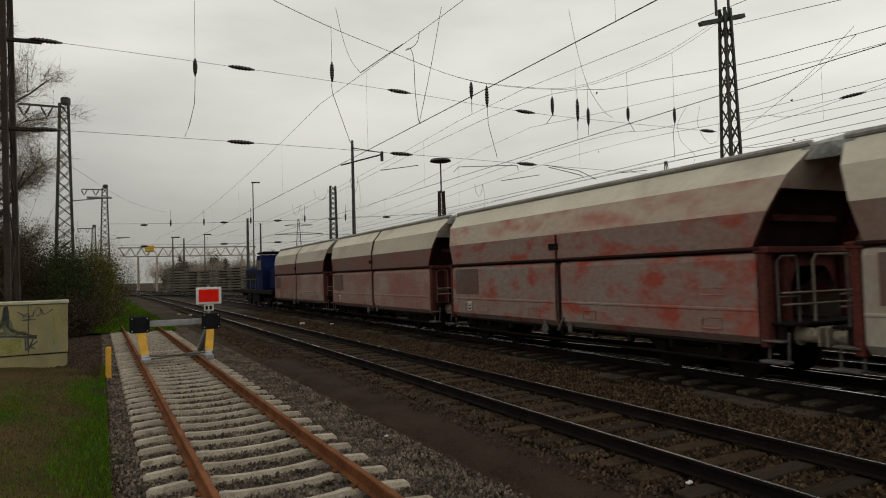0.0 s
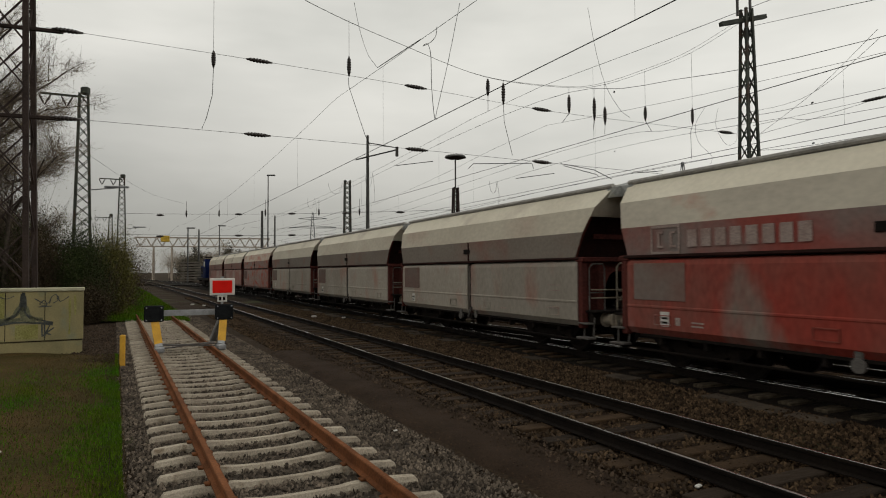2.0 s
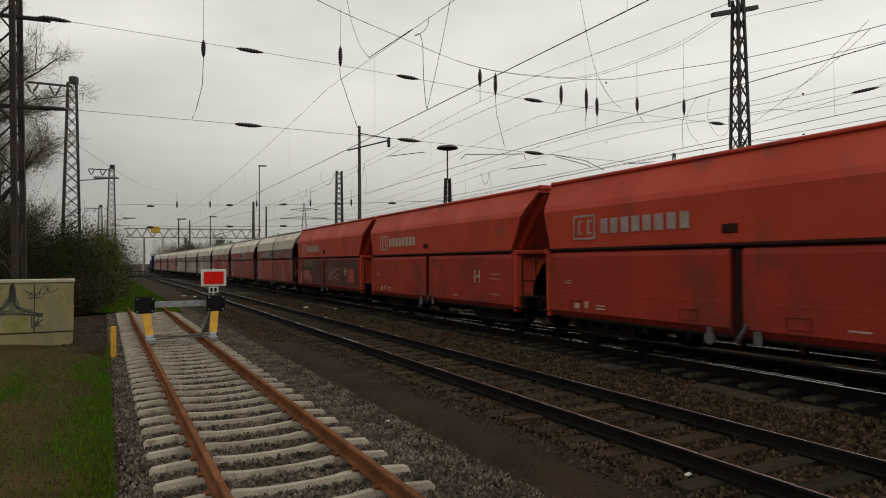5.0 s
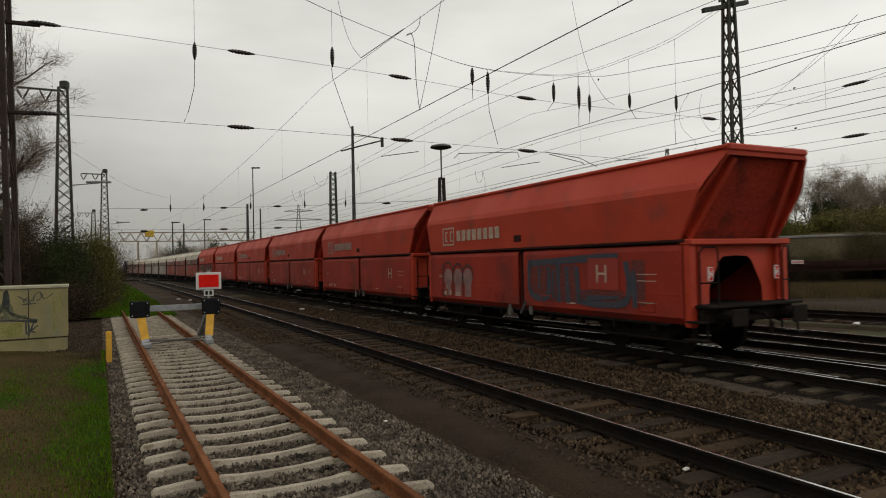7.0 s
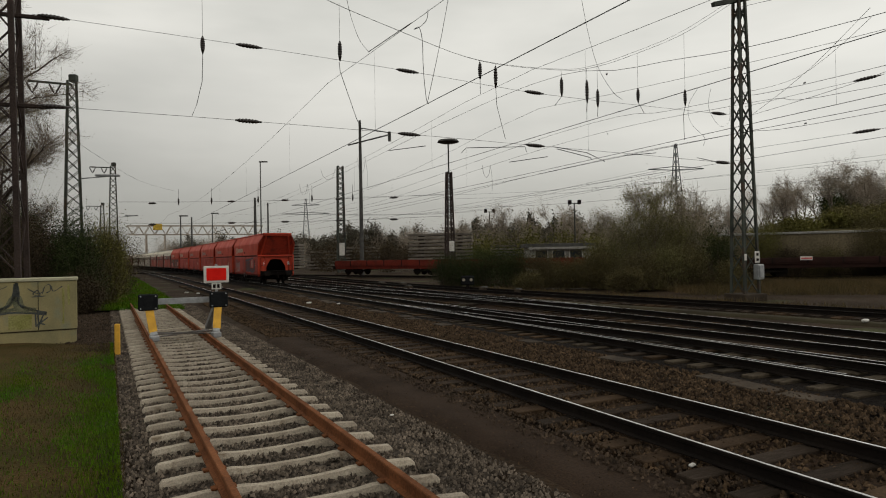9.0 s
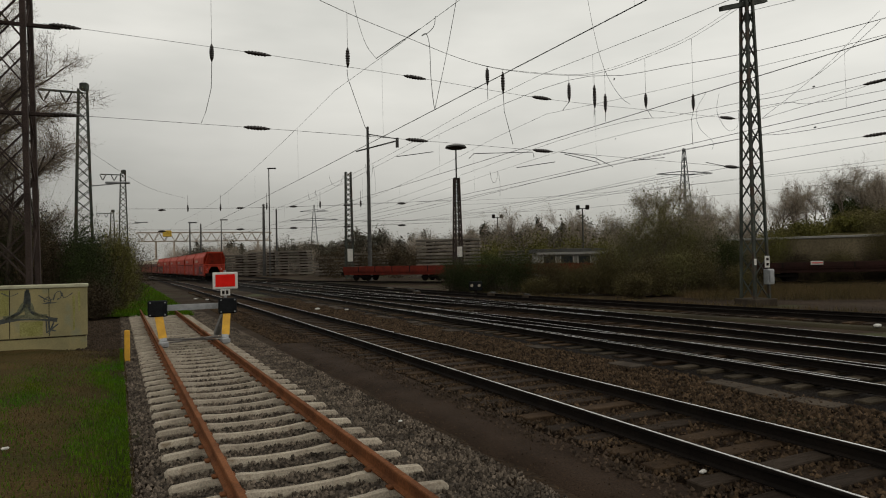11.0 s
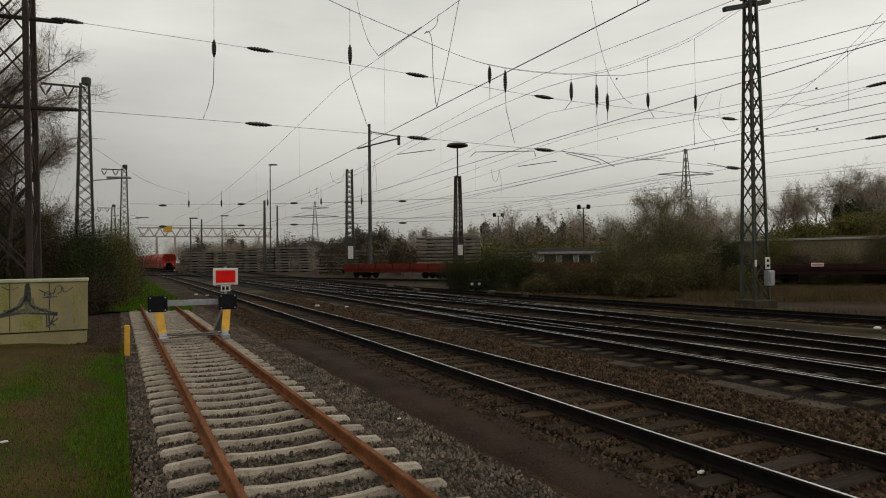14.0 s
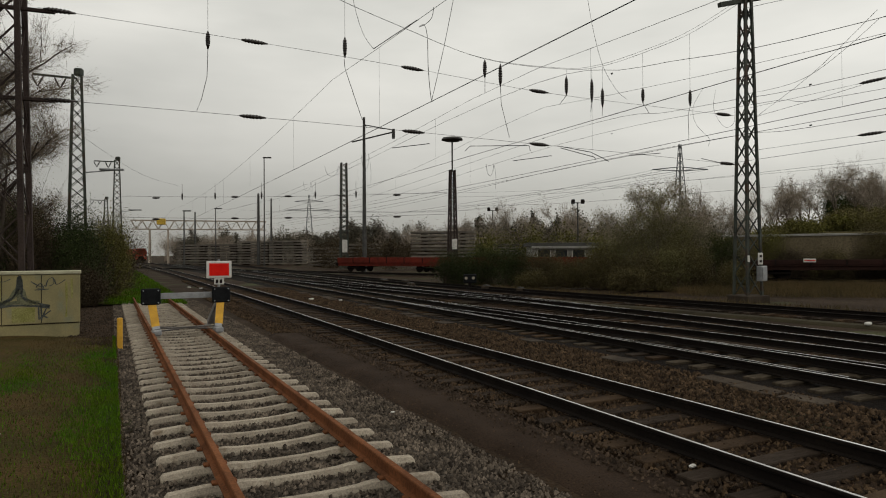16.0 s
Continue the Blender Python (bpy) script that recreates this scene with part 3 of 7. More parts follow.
def build_siding():
    track = thing("siding_track", "disused siding with rusty rails on pale concrete sleepers", "railway track", kind="structure")
    rails(track, siding_x, -6, 33.2, 2.0, M_RUST_RAIL, None, "rust-brown rail")
    me = sleeper_mesh()
    clip = Geo()
    for sx in (-0.7535, 0.7535):
        for d in (-0.1, 0.1):
            clip.box((sx + d * 0.9, 0, 0.02), (0.06, 0.10, 0.03), bevel=0.008)
    clip_me = clip.mesh("rail_clip", M_RUST_RAIL)
    way = Vector((-0.4927, 1, 0)).normalized()
    turn = math.degrees(math.atan2(way.y, way.x)) - 90
    rnd = random.Random(3)
    d = 1.117 * -5.6
    while d < 1.117 * 33.0:
        y = d / 1.1148
        ob = new("sleeper", me)
        ob.matrix_basis = pose(siding_x(y), y, rnd.uniform(-0.008, 0.0), 0, 0, turn + rnd.uniform(-0.6, 0.6))
        ob.parent = track
        if 2 < y < 26:
            cl = new("rail_clip", clip_me)
            cl.parent = ob
        d += 0.63
    return track


def wooden_track(name, fx, a, b, label, top, seed, dense_to, pale=0.0, sleepers_from=2.0, stained=False, step=4.0):
    track = thing(name, label, "railway track", kind="structure")
    rails(track, fx, a, b, step, M_DARK_RAIL, top, "dark rail with a worn head")
    rnd = random.Random(seed)
    me = Geo().box((0, 0, -0.075), (2.6, 0.25, 0.12), bevel=0.012).mesh("sleeper", M_WOOD_SLEEPER)
    me2 = Geo().box((0, 0, -0.075), (2.6, 0.25, 0.12), bevel=0.012).mesh("sleeper", M_BROWN_SLEEPER if stained else M_SLAB)
    me3 = Geo().box((0, 0, -0.075), (2.6, 0.25, 0.12), bevel=0.012).mesh("sleeper", M_PALE_SLEEPER)
    y = max(a, sleepers_from)
    while y < dense_to:
        w = (Vector((fx(y + 0.5), y + 0.5, 0)) - Vector((fx(y - 0.5), y - 0.5, 0))).normalized()
        ob = new("sleeper", me3 if rnd.random() < pale else (me2 if rnd.random() < 0.45 else me))
        ob.matrix_basis = pose(fx(y), y, rnd.uniform(-0.022, 0.012), 0, 0, math.degrees(math.atan2(w.y, w.x)) - 90 + rnd.uniform(-1, 1))
        ob.parent = track
        y += 0.63 * w.y
    return track


build_ground()
strip("ballast_bed", lambda y: siding_x(y) - 1.9, lambda y: siding_x(y) + 2.5, -8, 36, 1.0, -0.100, M_BALLAST, "grey ballast bed of the siding", "ballast", 0.12)
strip("cinder_path", lambda y: siding_x(y) + 2.6, lambda y: near_x(y) - 1.3, -8, 19.4, 0.7, -0.062, M_CINDER, "dark smooth cinder path between two tracks", "path", 0.10)
build_siding()
wooden_track("near_track", near_x, -14, 190, "dark running track on wooden sleepers with bright rail heads", M_RAIL_TOP, 5, 60, stained=True)
wooden_track("train_track", train_x, -190, 460, "dark running track used by the goods train", M_RAIL_TOP, 6, 60, 0.5, stained=True)
# check rail of the points ahead
check_line = offset_path(along(train_x, 11.0, 30.0, 2.0), -0.60)
check = part("check_rail", Geo().sweep(rail_profile(RAIL_TOP - 0.164), check_line), M_DARK_RAIL, bpy.data.objects["train_track"])
part("rail_head", Geo().sweep([(-0.012, RAIL_TOP - 0.004), (0.012, RAIL_TOP - 0.004), (0.01, RAIL_TOP + 0.002), (-0.01, RAIL_TOP + 0.002)], check_line), M_RAIL_TOP, check)
wooden_track("branch_track", branch_x, -16, 29, "dark turnout track leaving the train's track", M_RAIL_TOP, 12, 15, 0.5, stained=True, step=1.5)
wooden_track("ladder_track", ladder_x, 24, 57, "dark crossover track between two yard tracks", M_RAIL_TOP, 13, 47, 0.2, 31.0, True, 1.5)
wooden_track("fourth_track", fourth_x, -60, 170, "dark yard track with bright rail heads", M_RAIL_TOP, 7, 50, stained=True)
wooden_track("fifth_track", fifth_x, -10, 170, "little used dull yard track beside the bushes", None, 8, 50, stained=True)
wooden_track("sixth_track", sixth_x, 42, 130, "rusty storage track under a flat wagon", None, 9, 44)
strip("near_bed", lambda y: near_x(y) - 1.4, lambda y: near_x(y) + 1.9, -12, 120, 1.2, -0.066, M_BED, "brown stained ballast of the near track", "ballast", 0.15)
strip("train_bed", lambda y: train_x(y) - 2.2, lambda y: train_x(y) + 1.9, -12, 150, 1.2, -0.060, M_BED_SHADE, "ballast coloured dark for the shade under the goods train", "ballast", 0.2)
strip("yard_bed", lambda y: fourth_x(y) - 1.9, lambda y: fourth_x(y) + 1.8, 3, 120, 1.2, -0.058, M_BED, "dark ballast of a yard track", "ballast", 0.2)
strip("gravel_walkway", lambda y: fifth_x(y) - 2.7, lambda y: fifth_x(y) - 1.6, 12, 34, 1.0, -0.05, M_WALKWAY, "pale gravel walkway between yard tracks", "path", 0.1)
strip("lawn", lambda y: siding_x(y) - 16.0, lambda y: siding_x(y) - 1.76, -8, 18.9, 0.8, -0.03, M_SOIL, "patchy green lawn beside the siding", "lawn", 0.06)
strip("grass_bank", lambda y: near_x(y) - 14.0, lambda y: near_x(y) - 3.6, 31, 110, 1.5, -0.03, M_SOIL, "green grass strip beside the running track", "lawn", 0.2)

# broken stone, dense near the eye
def band(fx, a, b):
    f = np.vectorize(fx)
    return lambda y: (f(y) + a, f(y) + b)


stones("siding_crib_stone", band(siding_x, -0.72, 0.72), (0, 1, -6, 34), 34000, 0.023, -0.074, M_STONE, "grey broken stones between the rails of the siding", 28)
stones("siding_verge_stone", band(siding_x, -1.85, -0.80), (0, 1, -6, 34), 24000, 0.023, -0.085, M_STONE, "grey broken ballast stones on the lawn side of the siding", 29)
stones("siding_ballast_stone", band(siding_x, 0.80, 2.45), (0, 1, -6, 34), 46000, 0.023, -0.085, M_STONE, "grey broken ballast stones of the siding", 21)
stones("near_ballast_stone", band(near_x, -1.45, 2.0), (0, 1, -6, 40), 42000, 0.028, -0.046, M_STONE_BROWN, "brown dirty ballast stones of the near track", 22)
stones("yard_ballast_stone", band(lambda y: (near_x(y) + train_x(y)) / 2, -0.9, 1.1), (0, 1, 3, 46), 22000, 0.032, -0.060, M_STONE_BROWN, "dark brown ballast stones between the tracks", 23)
stones("dirt_stone", band(siding_x, -9.0, -1.7), (0, 1, 17.5, 34), 15000, 0.028, -0.12, M_STONE_DIRT, "brown-grey stones and dirt beside the end of the siding", 26)
stones("edge_gravel", band(near_x, -1.95, -0.8), (0, 1, -6, 30), 9000, 0.024, -0.045, M_STONE_DIRT, "pale gravel along the edge of the cinder path", 27)
stones("verge_stone", band(near_x, -2.6, -1.2), (0, 1, 18.5, 42), 6000, 0.032, -0.10, M_STONE_BROWN, "brown stones at the end of the path", 25)
stones("path_grit", band(siding_x, 2.4, 4.0), (0, 1, -6, 20), 5000, 0.009, -0.058, M_STONE_BROWN, "fine grit lying on the cinder path", 24)


# ---- the goods train ----
PITCH = 13.2
ARC_Y = np.linspace(-260.0, 620.0, 8801)
ARC_X = np.array([train_x(v) for v in ARC_Y])
ARC_S = np.concatenate([[0], np.cumsum(np.hypot(np.diff(ARC_X), np.diff(ARC_Y)))])
ARC_S -= np.interp(0.0, ARC_Y, ARC_S)


def on_line(s):
    y = float(np.interp(s, ARC_S, ARC_Y))
    return Vector((float(np.interp(y, ARC_Y, ARC_X)), y, RAIL_TOP))


def train_pose(s, wheelbase=8.0):
    a, b = on_line(s - wheelbase / 2), on_line(s + wheelbase / 2)
    return Matrix.Translation((a + b) / 2) @ pose(0, 0, 0, 0, 0, math.degrees(math.atan2(b.y - a.y, b.x - a.x)))


def tail_at(t):
    """Where along the line the tail of the train stands at t seconds."""
    return float(np.interp(t, [0.0, 3.5, 7.0, 16.0], [-145.4, -66.6, 14.65, 14.65 + 22.6 * 9]))


def loft(g, rings, mat_of=None, cap=True):
    n, vs = len(rings[0]), [p for r in rings for p in r]
    for i in range(len(rings) - 1):
        for j in range(n - 1):
            g.add([rings[i][j], rings[i + 1][j], rings[i + 1][j + 1], rings[i][j + 1]], [(0, 1, 2, 3)], mat_of(j) if mat_of else 0)


def mirror(pts):
    return pts + [(-y, z) for y, z in reversed(pts)]


def bogie_parts(w, x0):
    bg = part("bogie", Geo().box((x0, 0, 0.62), (0.5, 2.2, 0.22), bevel=0.05), M_UNDER, w)
    for sy in (-1, 1):
        g = Geo()
        g.prism([(x0 - 1.35, 0.62), (x0 - 1.2, 0.72), (x0 - 0.45, 0.72), (x0 - 0.3, 0.5), (x0 + 0.3, 0.5), (x0 + 0.45, 0.72), (x0 + 1.2, 0.72), (x0 + 1.35, 0.62),
                 (x0 + 1.1, 0.42), (x0 + 0.7, 0.42), (x0 + 0.35, 0.28), (x0 - 0.35, 0.28), (x0 - 0.7, 0.42), (x0 - 1.1, 0.42)], sy * 0.98, sy * 1.1)
        part("side_frame", g, M_UNDER, bg)
        for ax in (-0.9, 0.9):
            part("axle_box", Geo().box((x0 + ax, sy * 1.08, 0.47), (0.3, 0.2, 0.28), bevel=0.04), M_UNDER, bg)
    for ax in (-0.9, 0.9):
        g = Geo()
        g.lathe((x0 + ax, -0.75, 0.46), (0, 1, 0), [(0, 0.08), (1.5, 0.08)], 10)
        for sy in (-1, 1):
            g.lathe((x0 + ax, sy * 0.75 - 0.065, 0.46), (0, 1, 0), [(0, 0.40), (0.0, 0.46), (0.13, 0.46), (0.13, 0.40), (0.09, 0.36), (0.09, 0.14), (0.16, 0.12)], 24)
        part("wheelset", g, M_UNDER, bg)


def buffer_part(w, sx, sy, gear):
    x = sx * 6.05
    b = part("buffer", Geo().lathe((x, sy * 0.875, 0.89), (sx, 0, 0), [(0, 0.19), (0.04, 0.19), (0.05, 0.135), (0.30, 0.125), (0.30, 0.10), (0.46, 0.10)], 14), gear, w, "steel side buffer")
    part("buffer_plate", Geo().box((x + sx * 0.48, sy * 0.875, 0.89), (0.045, 0.45, 0.34), bevel=0.02), gear, b)


HALF = 5.70      # half the length of the lower side
SIDE = 1.48


def wagon_common(w, paint, dark, lower, gear):
    """Underframe, hopper bottoms, lower side doors, end frames, gear."""
    fold = 0.002 if gear is M_UNDER else 0.012
    g = Geo().box((0, 0, 0.98), (11.9, 1.2, 0.24), bevel=0.02)
    for sx in (-1, 1):
        g.box((sx * 6.0, 0, 0.93), (0.16, 2.6, 0.34), bevel=0.02)
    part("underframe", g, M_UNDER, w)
    # black chute-shaped blocks, added so that no light leaks through between the bogies
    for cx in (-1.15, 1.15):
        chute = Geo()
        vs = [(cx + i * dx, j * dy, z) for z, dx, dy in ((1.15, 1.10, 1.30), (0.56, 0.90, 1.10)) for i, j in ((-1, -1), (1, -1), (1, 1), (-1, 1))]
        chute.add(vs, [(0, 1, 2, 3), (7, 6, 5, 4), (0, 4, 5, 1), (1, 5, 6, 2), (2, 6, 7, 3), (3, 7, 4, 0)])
        part("discharge_chute", chute, M_UNDER, w, "black tapering block added to stop light under the wagon")
    part("brake_gear", Geo().box((3.0, 0.55, 0.55), (0.5, 0.5, 0.4), bevel=0.06).tube([(-5.2, 0.3, 0.5), (5.2, 0.3, 0.5)], 0.05, 6).tube([(-5.6, 1.25, 0.36), (5.6, 1.25, 0.36)], 0.03, 6), M_UNDER, w)
    for sx in (-1, 1):
        # end platform with its railing
        part("platform", Geo().box((sx * 6.02, 0, 1.09), (0.52, 2.7, 0.05), bevel=0.01), M_UNDER, w, "narrow end platform")
        bars = Geo()
        for z in (1.42, 1.62) if gear is not M_UNDER else ():
            bars.tube([(sx * 6.10, -1.34, z), (sx * 6.16, -0.9, z), (sx * 6.16, 0.9, z), (sx * 6.10, 1.34, z)], 0.017, 6)
        if gear is not M_UNDER:
            bars.tube([(sx * 6.18, 0.62, 1.1), (sx * 6.18, 0.62, 2.16), (sx * 6.18, 0.52, 2.27), (sx * 6.18, -0.42, 2.27), (sx * 6.18, -0.52, 2.16), (sx * 6.18, -0.52, 1.1)], 0.022, 6)
            part("platform_railing", bars, gear, w, "bent tubular platform railing")
        bogie_parts(w, sx * 4.0)
        for sy in (-1, 1):
            buffer_part(w, sx, sy, gear)
        part("coupling", Geo().tube([(sx * 6.05, 0, 0.95), (sx * 6.4, 0, 0.93), (sx * 6.55, 0, 0.75), (sx * 6.5, 0, 0.55)], 0.045, 6), M_UNDER, w)
    for sy in (-1, 1):
        # two large doors a side, with a dark slot between them
        for a, b in ((-HALF, -0.13), (0.13, HALF)):
            g = Geo()
            out = [(1.36, 0.72), (SIDE, 0.86), (SIDE, 1.28), (SIDE + fold, 1.30), (SIDE + fold, 1.33), (SIDE, 1.35), (SIDE, 2.20), (SIDE - 0.03, 2.30), (SIDE - 0.14, 2.34)]
            ring = [[(x, sy * yy, zz) for yy, zz in out] for x in (a, a + 0.03, b - 0.03, b)]
            for i, x in enumerate((a, b)):
                ring[0 if i == 0 else 3] = [(x, sy * (yy - 0.03), zz) for yy, zz in out]
            loft(g, ring)
            g.box(((a + b) / 2, sy * (SIDE - 0.2), 1.5), (b - a - 0.06, 0.2, 1.5))
            door = part("side_door", g, lower, w)
            for fx, fz in ((0.12, 0.95), (0.86, 0.95)):
                fr = Geo()
                cx = a + (b - a) * fx + (0.3 if fx < 0.5 else -0.3)
                for dz in (-0.1, 0.1):
                    fr.box((cx, sy * (SIDE + 0.012), fz + 0.1 + dz), (0.46, 0.02, 0.02))
                for dx in (-0.22, 0.22):
                    fr.box((cx + dx, sy * (SIDE + 0.012), fz + 0.1), (0.02, 0.02, 0.2))
                part("data_frame", fr, lower, door, "small raised frame for data plates")
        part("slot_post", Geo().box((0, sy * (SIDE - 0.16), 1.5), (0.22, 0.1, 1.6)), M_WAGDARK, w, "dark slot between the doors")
        lever = Geo().tube([(-0.25, sy * 1.5, 0.95), (-0.12, sy * 1.53, 0.72), (-0.05, sy * 1.53, 0.62)], 0.03, 6)
        lever.box((-0.42, sy * 1.45, 0.72), (0.16, 0.05, 0.26), bevel=0.02)
        hook = Geo().lathe((0.62, sy * 1.44, 0.62), (0, 1, 0), [(-0.03, 0.05), (-0.03, 0.12), (0.03, 0.12), (0.03, 0.05)], 10)
        hook.box((0.62, sy * 1.44, 0.76), (0.14, 0.05, 0.20), bevel=0.02)
        part("rope_hook", hook, M_STEELGREY, w, "pale round steel rope hook")
        part("door_lever", lever, M_STEELGREY, w, "pale steel release lever")
        rail = Geo()
        rail.box((0, sy * 1.40, 0.70), (10.6, 0.05, 0.05))
        for x in np.linspace(-4.8, 4.8, 9):
            rail.box((float(x), sy * 1.32, 0.62), (0.10, 0.16, 0.22), bevel=0.02)
        part("door_shaft", rail, M_UNDER, w)
        part("waist_beam", Geo().box((0, sy * (SIDE - 0.07), 2.385), (2 * HALF + 0.2, 0.16, 0.07), bevel=0.02), dark, w)
    # end walls under the hopper's overhang
    for sx in (-1, 1):
        g = Geo()
        x = sx * (HALF + 0.10)
        for sy in (-1, 1):
            g.box((x, sy * 1.36, 1.55), (0.16, 0.2, 1.75), bevel=0.02)
            if gear is not M_UNDER:
                g.box((x + sx * 0.02, sy * 0.85, 1.75), (0.12, 0.16, 1.3), bevel=0.02)
            else:
                g.box((x + sx * 0.03, sy * 1.17, 1.72), (0.07, 0.05, 1.2), bevel=0.01)
        g.box((x, 0, 2.36), (0.3, 2.95, 0.12), bevel=0.02)
        part("end_frame", g, paint, w)
        g = Geo()
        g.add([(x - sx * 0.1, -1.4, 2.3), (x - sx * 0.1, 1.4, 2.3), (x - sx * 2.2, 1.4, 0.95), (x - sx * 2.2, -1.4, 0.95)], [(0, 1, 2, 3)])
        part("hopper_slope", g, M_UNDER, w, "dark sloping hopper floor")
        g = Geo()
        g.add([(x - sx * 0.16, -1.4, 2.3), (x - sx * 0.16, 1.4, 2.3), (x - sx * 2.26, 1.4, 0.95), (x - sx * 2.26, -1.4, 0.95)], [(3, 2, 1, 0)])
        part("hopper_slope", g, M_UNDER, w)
        g = Geo()
        for sy in (-1, 1):
            g.add([(x - sx * 0.05, sy * 1.3, 1.1), (x - sx * 0.05, sy * 0.80, 1.1), (x - sx * 0.05, sy * 0.78, 1.45), (x - sx * 0.05, sy * 0.48, 1.98), (x - sx * 0.05, sy * 0.36, 2.06), (x - sx * 0.05, 0, 2.08), (x - sx * 0.05, 0, 2.3), (x - sx * 0.05, sy * 1.3, 2.3)], [tuple(range(8))])
        part("end_plate", g, dark if sx > 0 else paint, w)
        for sy in (-1, 1):
            rails_ = Geo()
            rails_.tube([(sx * 6.0, sy * 1.32, 1.1), (sx * 6.0, sy * 1.32, 2.15), (sx * 6.05, sy * 1.26, 2.25), (sx * 6.12, sy * 1.0, 2.25), (sx * 6.12, sy * 0.95, 2.15), (sx * 6.12, sy * 0.95, 1.1)], 0.017, 6)
            rails_.tube([(sx * 6.0, sy * 1.32, 1.55), (sx * 6.12, sy * 0.95, 1.55)], 0.018, 6)
            part("handrail", rails_, M_UNDER if gear is M_UNDER else M_STEELGREY, w, "bent handrail")
        for sy in (-1, 1):
            step = Geo()
            step.box((sx * 5.98, sy * 1.42, 0.45), (0.46, 0.26, 0.05), bevel=0.01)
            step.box((sx * 5.98, sy * 1.40, 0.80), (0.40, 0.22, 0.04), bevel=0.01)
            for dx in (-0.18, 0.18):
                step.beam((sx * 5.98 + dx, sy * 1.34, 0.45), (sx * 5.98 + dx, sy * 1.3, 0.95), 0.03)
            part("footstep", step, M_UNDER if gear is M_UNDER else M_STEELGREY, w, "steel shunter's step")


def hopper(w, sections, mats, over, name, label=""):
    """The upper hopper body: sections are (half width, height) from the waist up; ends lean out by over."""
    z0, z1 = sections[0][1], sections[-1][1]
    prof = mirror(sections)
    n = len(prof)

    def lean(z, sx):
        # the rear end leans out further than the front end
        k = (z - z0) / (z1 - z0)
        return HALF - 0.05 + over[0 if sx < 0 else 1] * min(1.0, k / 0.92)

    g = Geo()
    ends = [[(sx * lean(z, sx), y, z) for y, z in prof] for sx in (-1, 1)]
    for j in range(n - 1):
        k = j if j < len(sections) - 1 else (n - 2 - j if j > len(sections) - 1 else len(sections) - 1)
        g.add([ends[0][j], ends[1][j], ends[1][j + 1], ends[0][j + 1]], [(0, 1, 2, 3)], min(k, len(mats) - 1))
    body = part(name, g, mats, w, label)
    covered = name != "hopper"
    z_lip = 3.40 if covered else 3.98

    def edge(z, sx, y_in=0.0, x_in=0.0):
        half = float(np.interp(z, [q[1] for q in sections], [q[0] for q in sections]))
        return [(sx * (lean(z, sx) - x_in), sy * (half - y_in), z) for sy in (-1, 1)]

    for sx in (-1, 1):
        # the recessed sloping wall, framed by the side plates
        ge = Geo()
        levels = [z0, (z0 + z_lip) / 2, z_lip]
        depth = 0.34 if covered else 0.13
        for za, zb in zip(levels, levels[1:]):
            a0, a1 = edge(za, sx, 0.05, depth)
            b0, b1 = edge(zb, sx, 0.05, depth)
            ge.add([a0, a1, b1, b0], [(0, 1, 2, 3)])
        t0, t1 = edge(z_lip, sx, 0.05, depth)
        u0, u1 = edge(z_lip, sx, 0.0, 0.0)
        ge.add([t0, t1, u1, u0], [(0, 1, 2, 3)])
        # on covered wagons the overhang's shade is put into the wall colour
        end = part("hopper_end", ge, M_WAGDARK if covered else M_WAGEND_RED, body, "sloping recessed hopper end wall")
        # the upper end panel, flush with the edge of the sides
        gu = Geo()
        tops = [q[1] for q in sections if q[1] > z_lip + 0.02]
        for za, zb in zip([z_lip] + tops, tops):
            a0, a1 = edge(za, sx)
            b0, b1 = edge(zb, sx)
            gu.add([a0, a1, b1, b0], [(0, 1, 2, 3)])
        part("end_panel", gu, [mats[min(1, len(mats) - 1)]], body, "upper end panel above the recess")
        # side plates that frame the recess
        for i in (0, 1):
            gs = Geo()
            rim = [edge(z, sx)[i] for z in levels]
            inner = [edge(z, sx, 0.07, 0.0)[i] for z in levels]
            for j in range(len(levels) - 1):
                gs.add([rim[j], rim[j + 1], inner[j + 1], inner[j]], [(0, 1, 2, 3)])
                deep = [edge(z, sx, 0.07, depth + 0.02)[i] for z in (levels[j], levels[j + 1])]
                gs.add([inner[j], inner[j + 1], deep[1], deep[0]], [(0, 1, 2, 3)])
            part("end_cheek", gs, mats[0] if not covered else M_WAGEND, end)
        if not covered:
            for sy in (-1, 1):
                ln = [Vector((edge(z, sx, 0.30, depth - 0.05)[1][0], sy * edge(z, sx, 0.30)[1][1], z)) for z in (z0 + 0.05, z_lip - 0.02)]
                part("end_rib", Geo().beam(ln[0], ln[1], 0.14, 0.12, up=(0, 1, 0)), mats[0], end)
        else:
            part("end_rib", Geo().beam((sx * (lean(2.95, sx) - depth + 0.03), -0.9, 2.95), (sx * (lean(2.95, sx) - depth + 0.03), 0.9, 2.95), 0.10, 0.12), M_WAGEND, end)
    return body



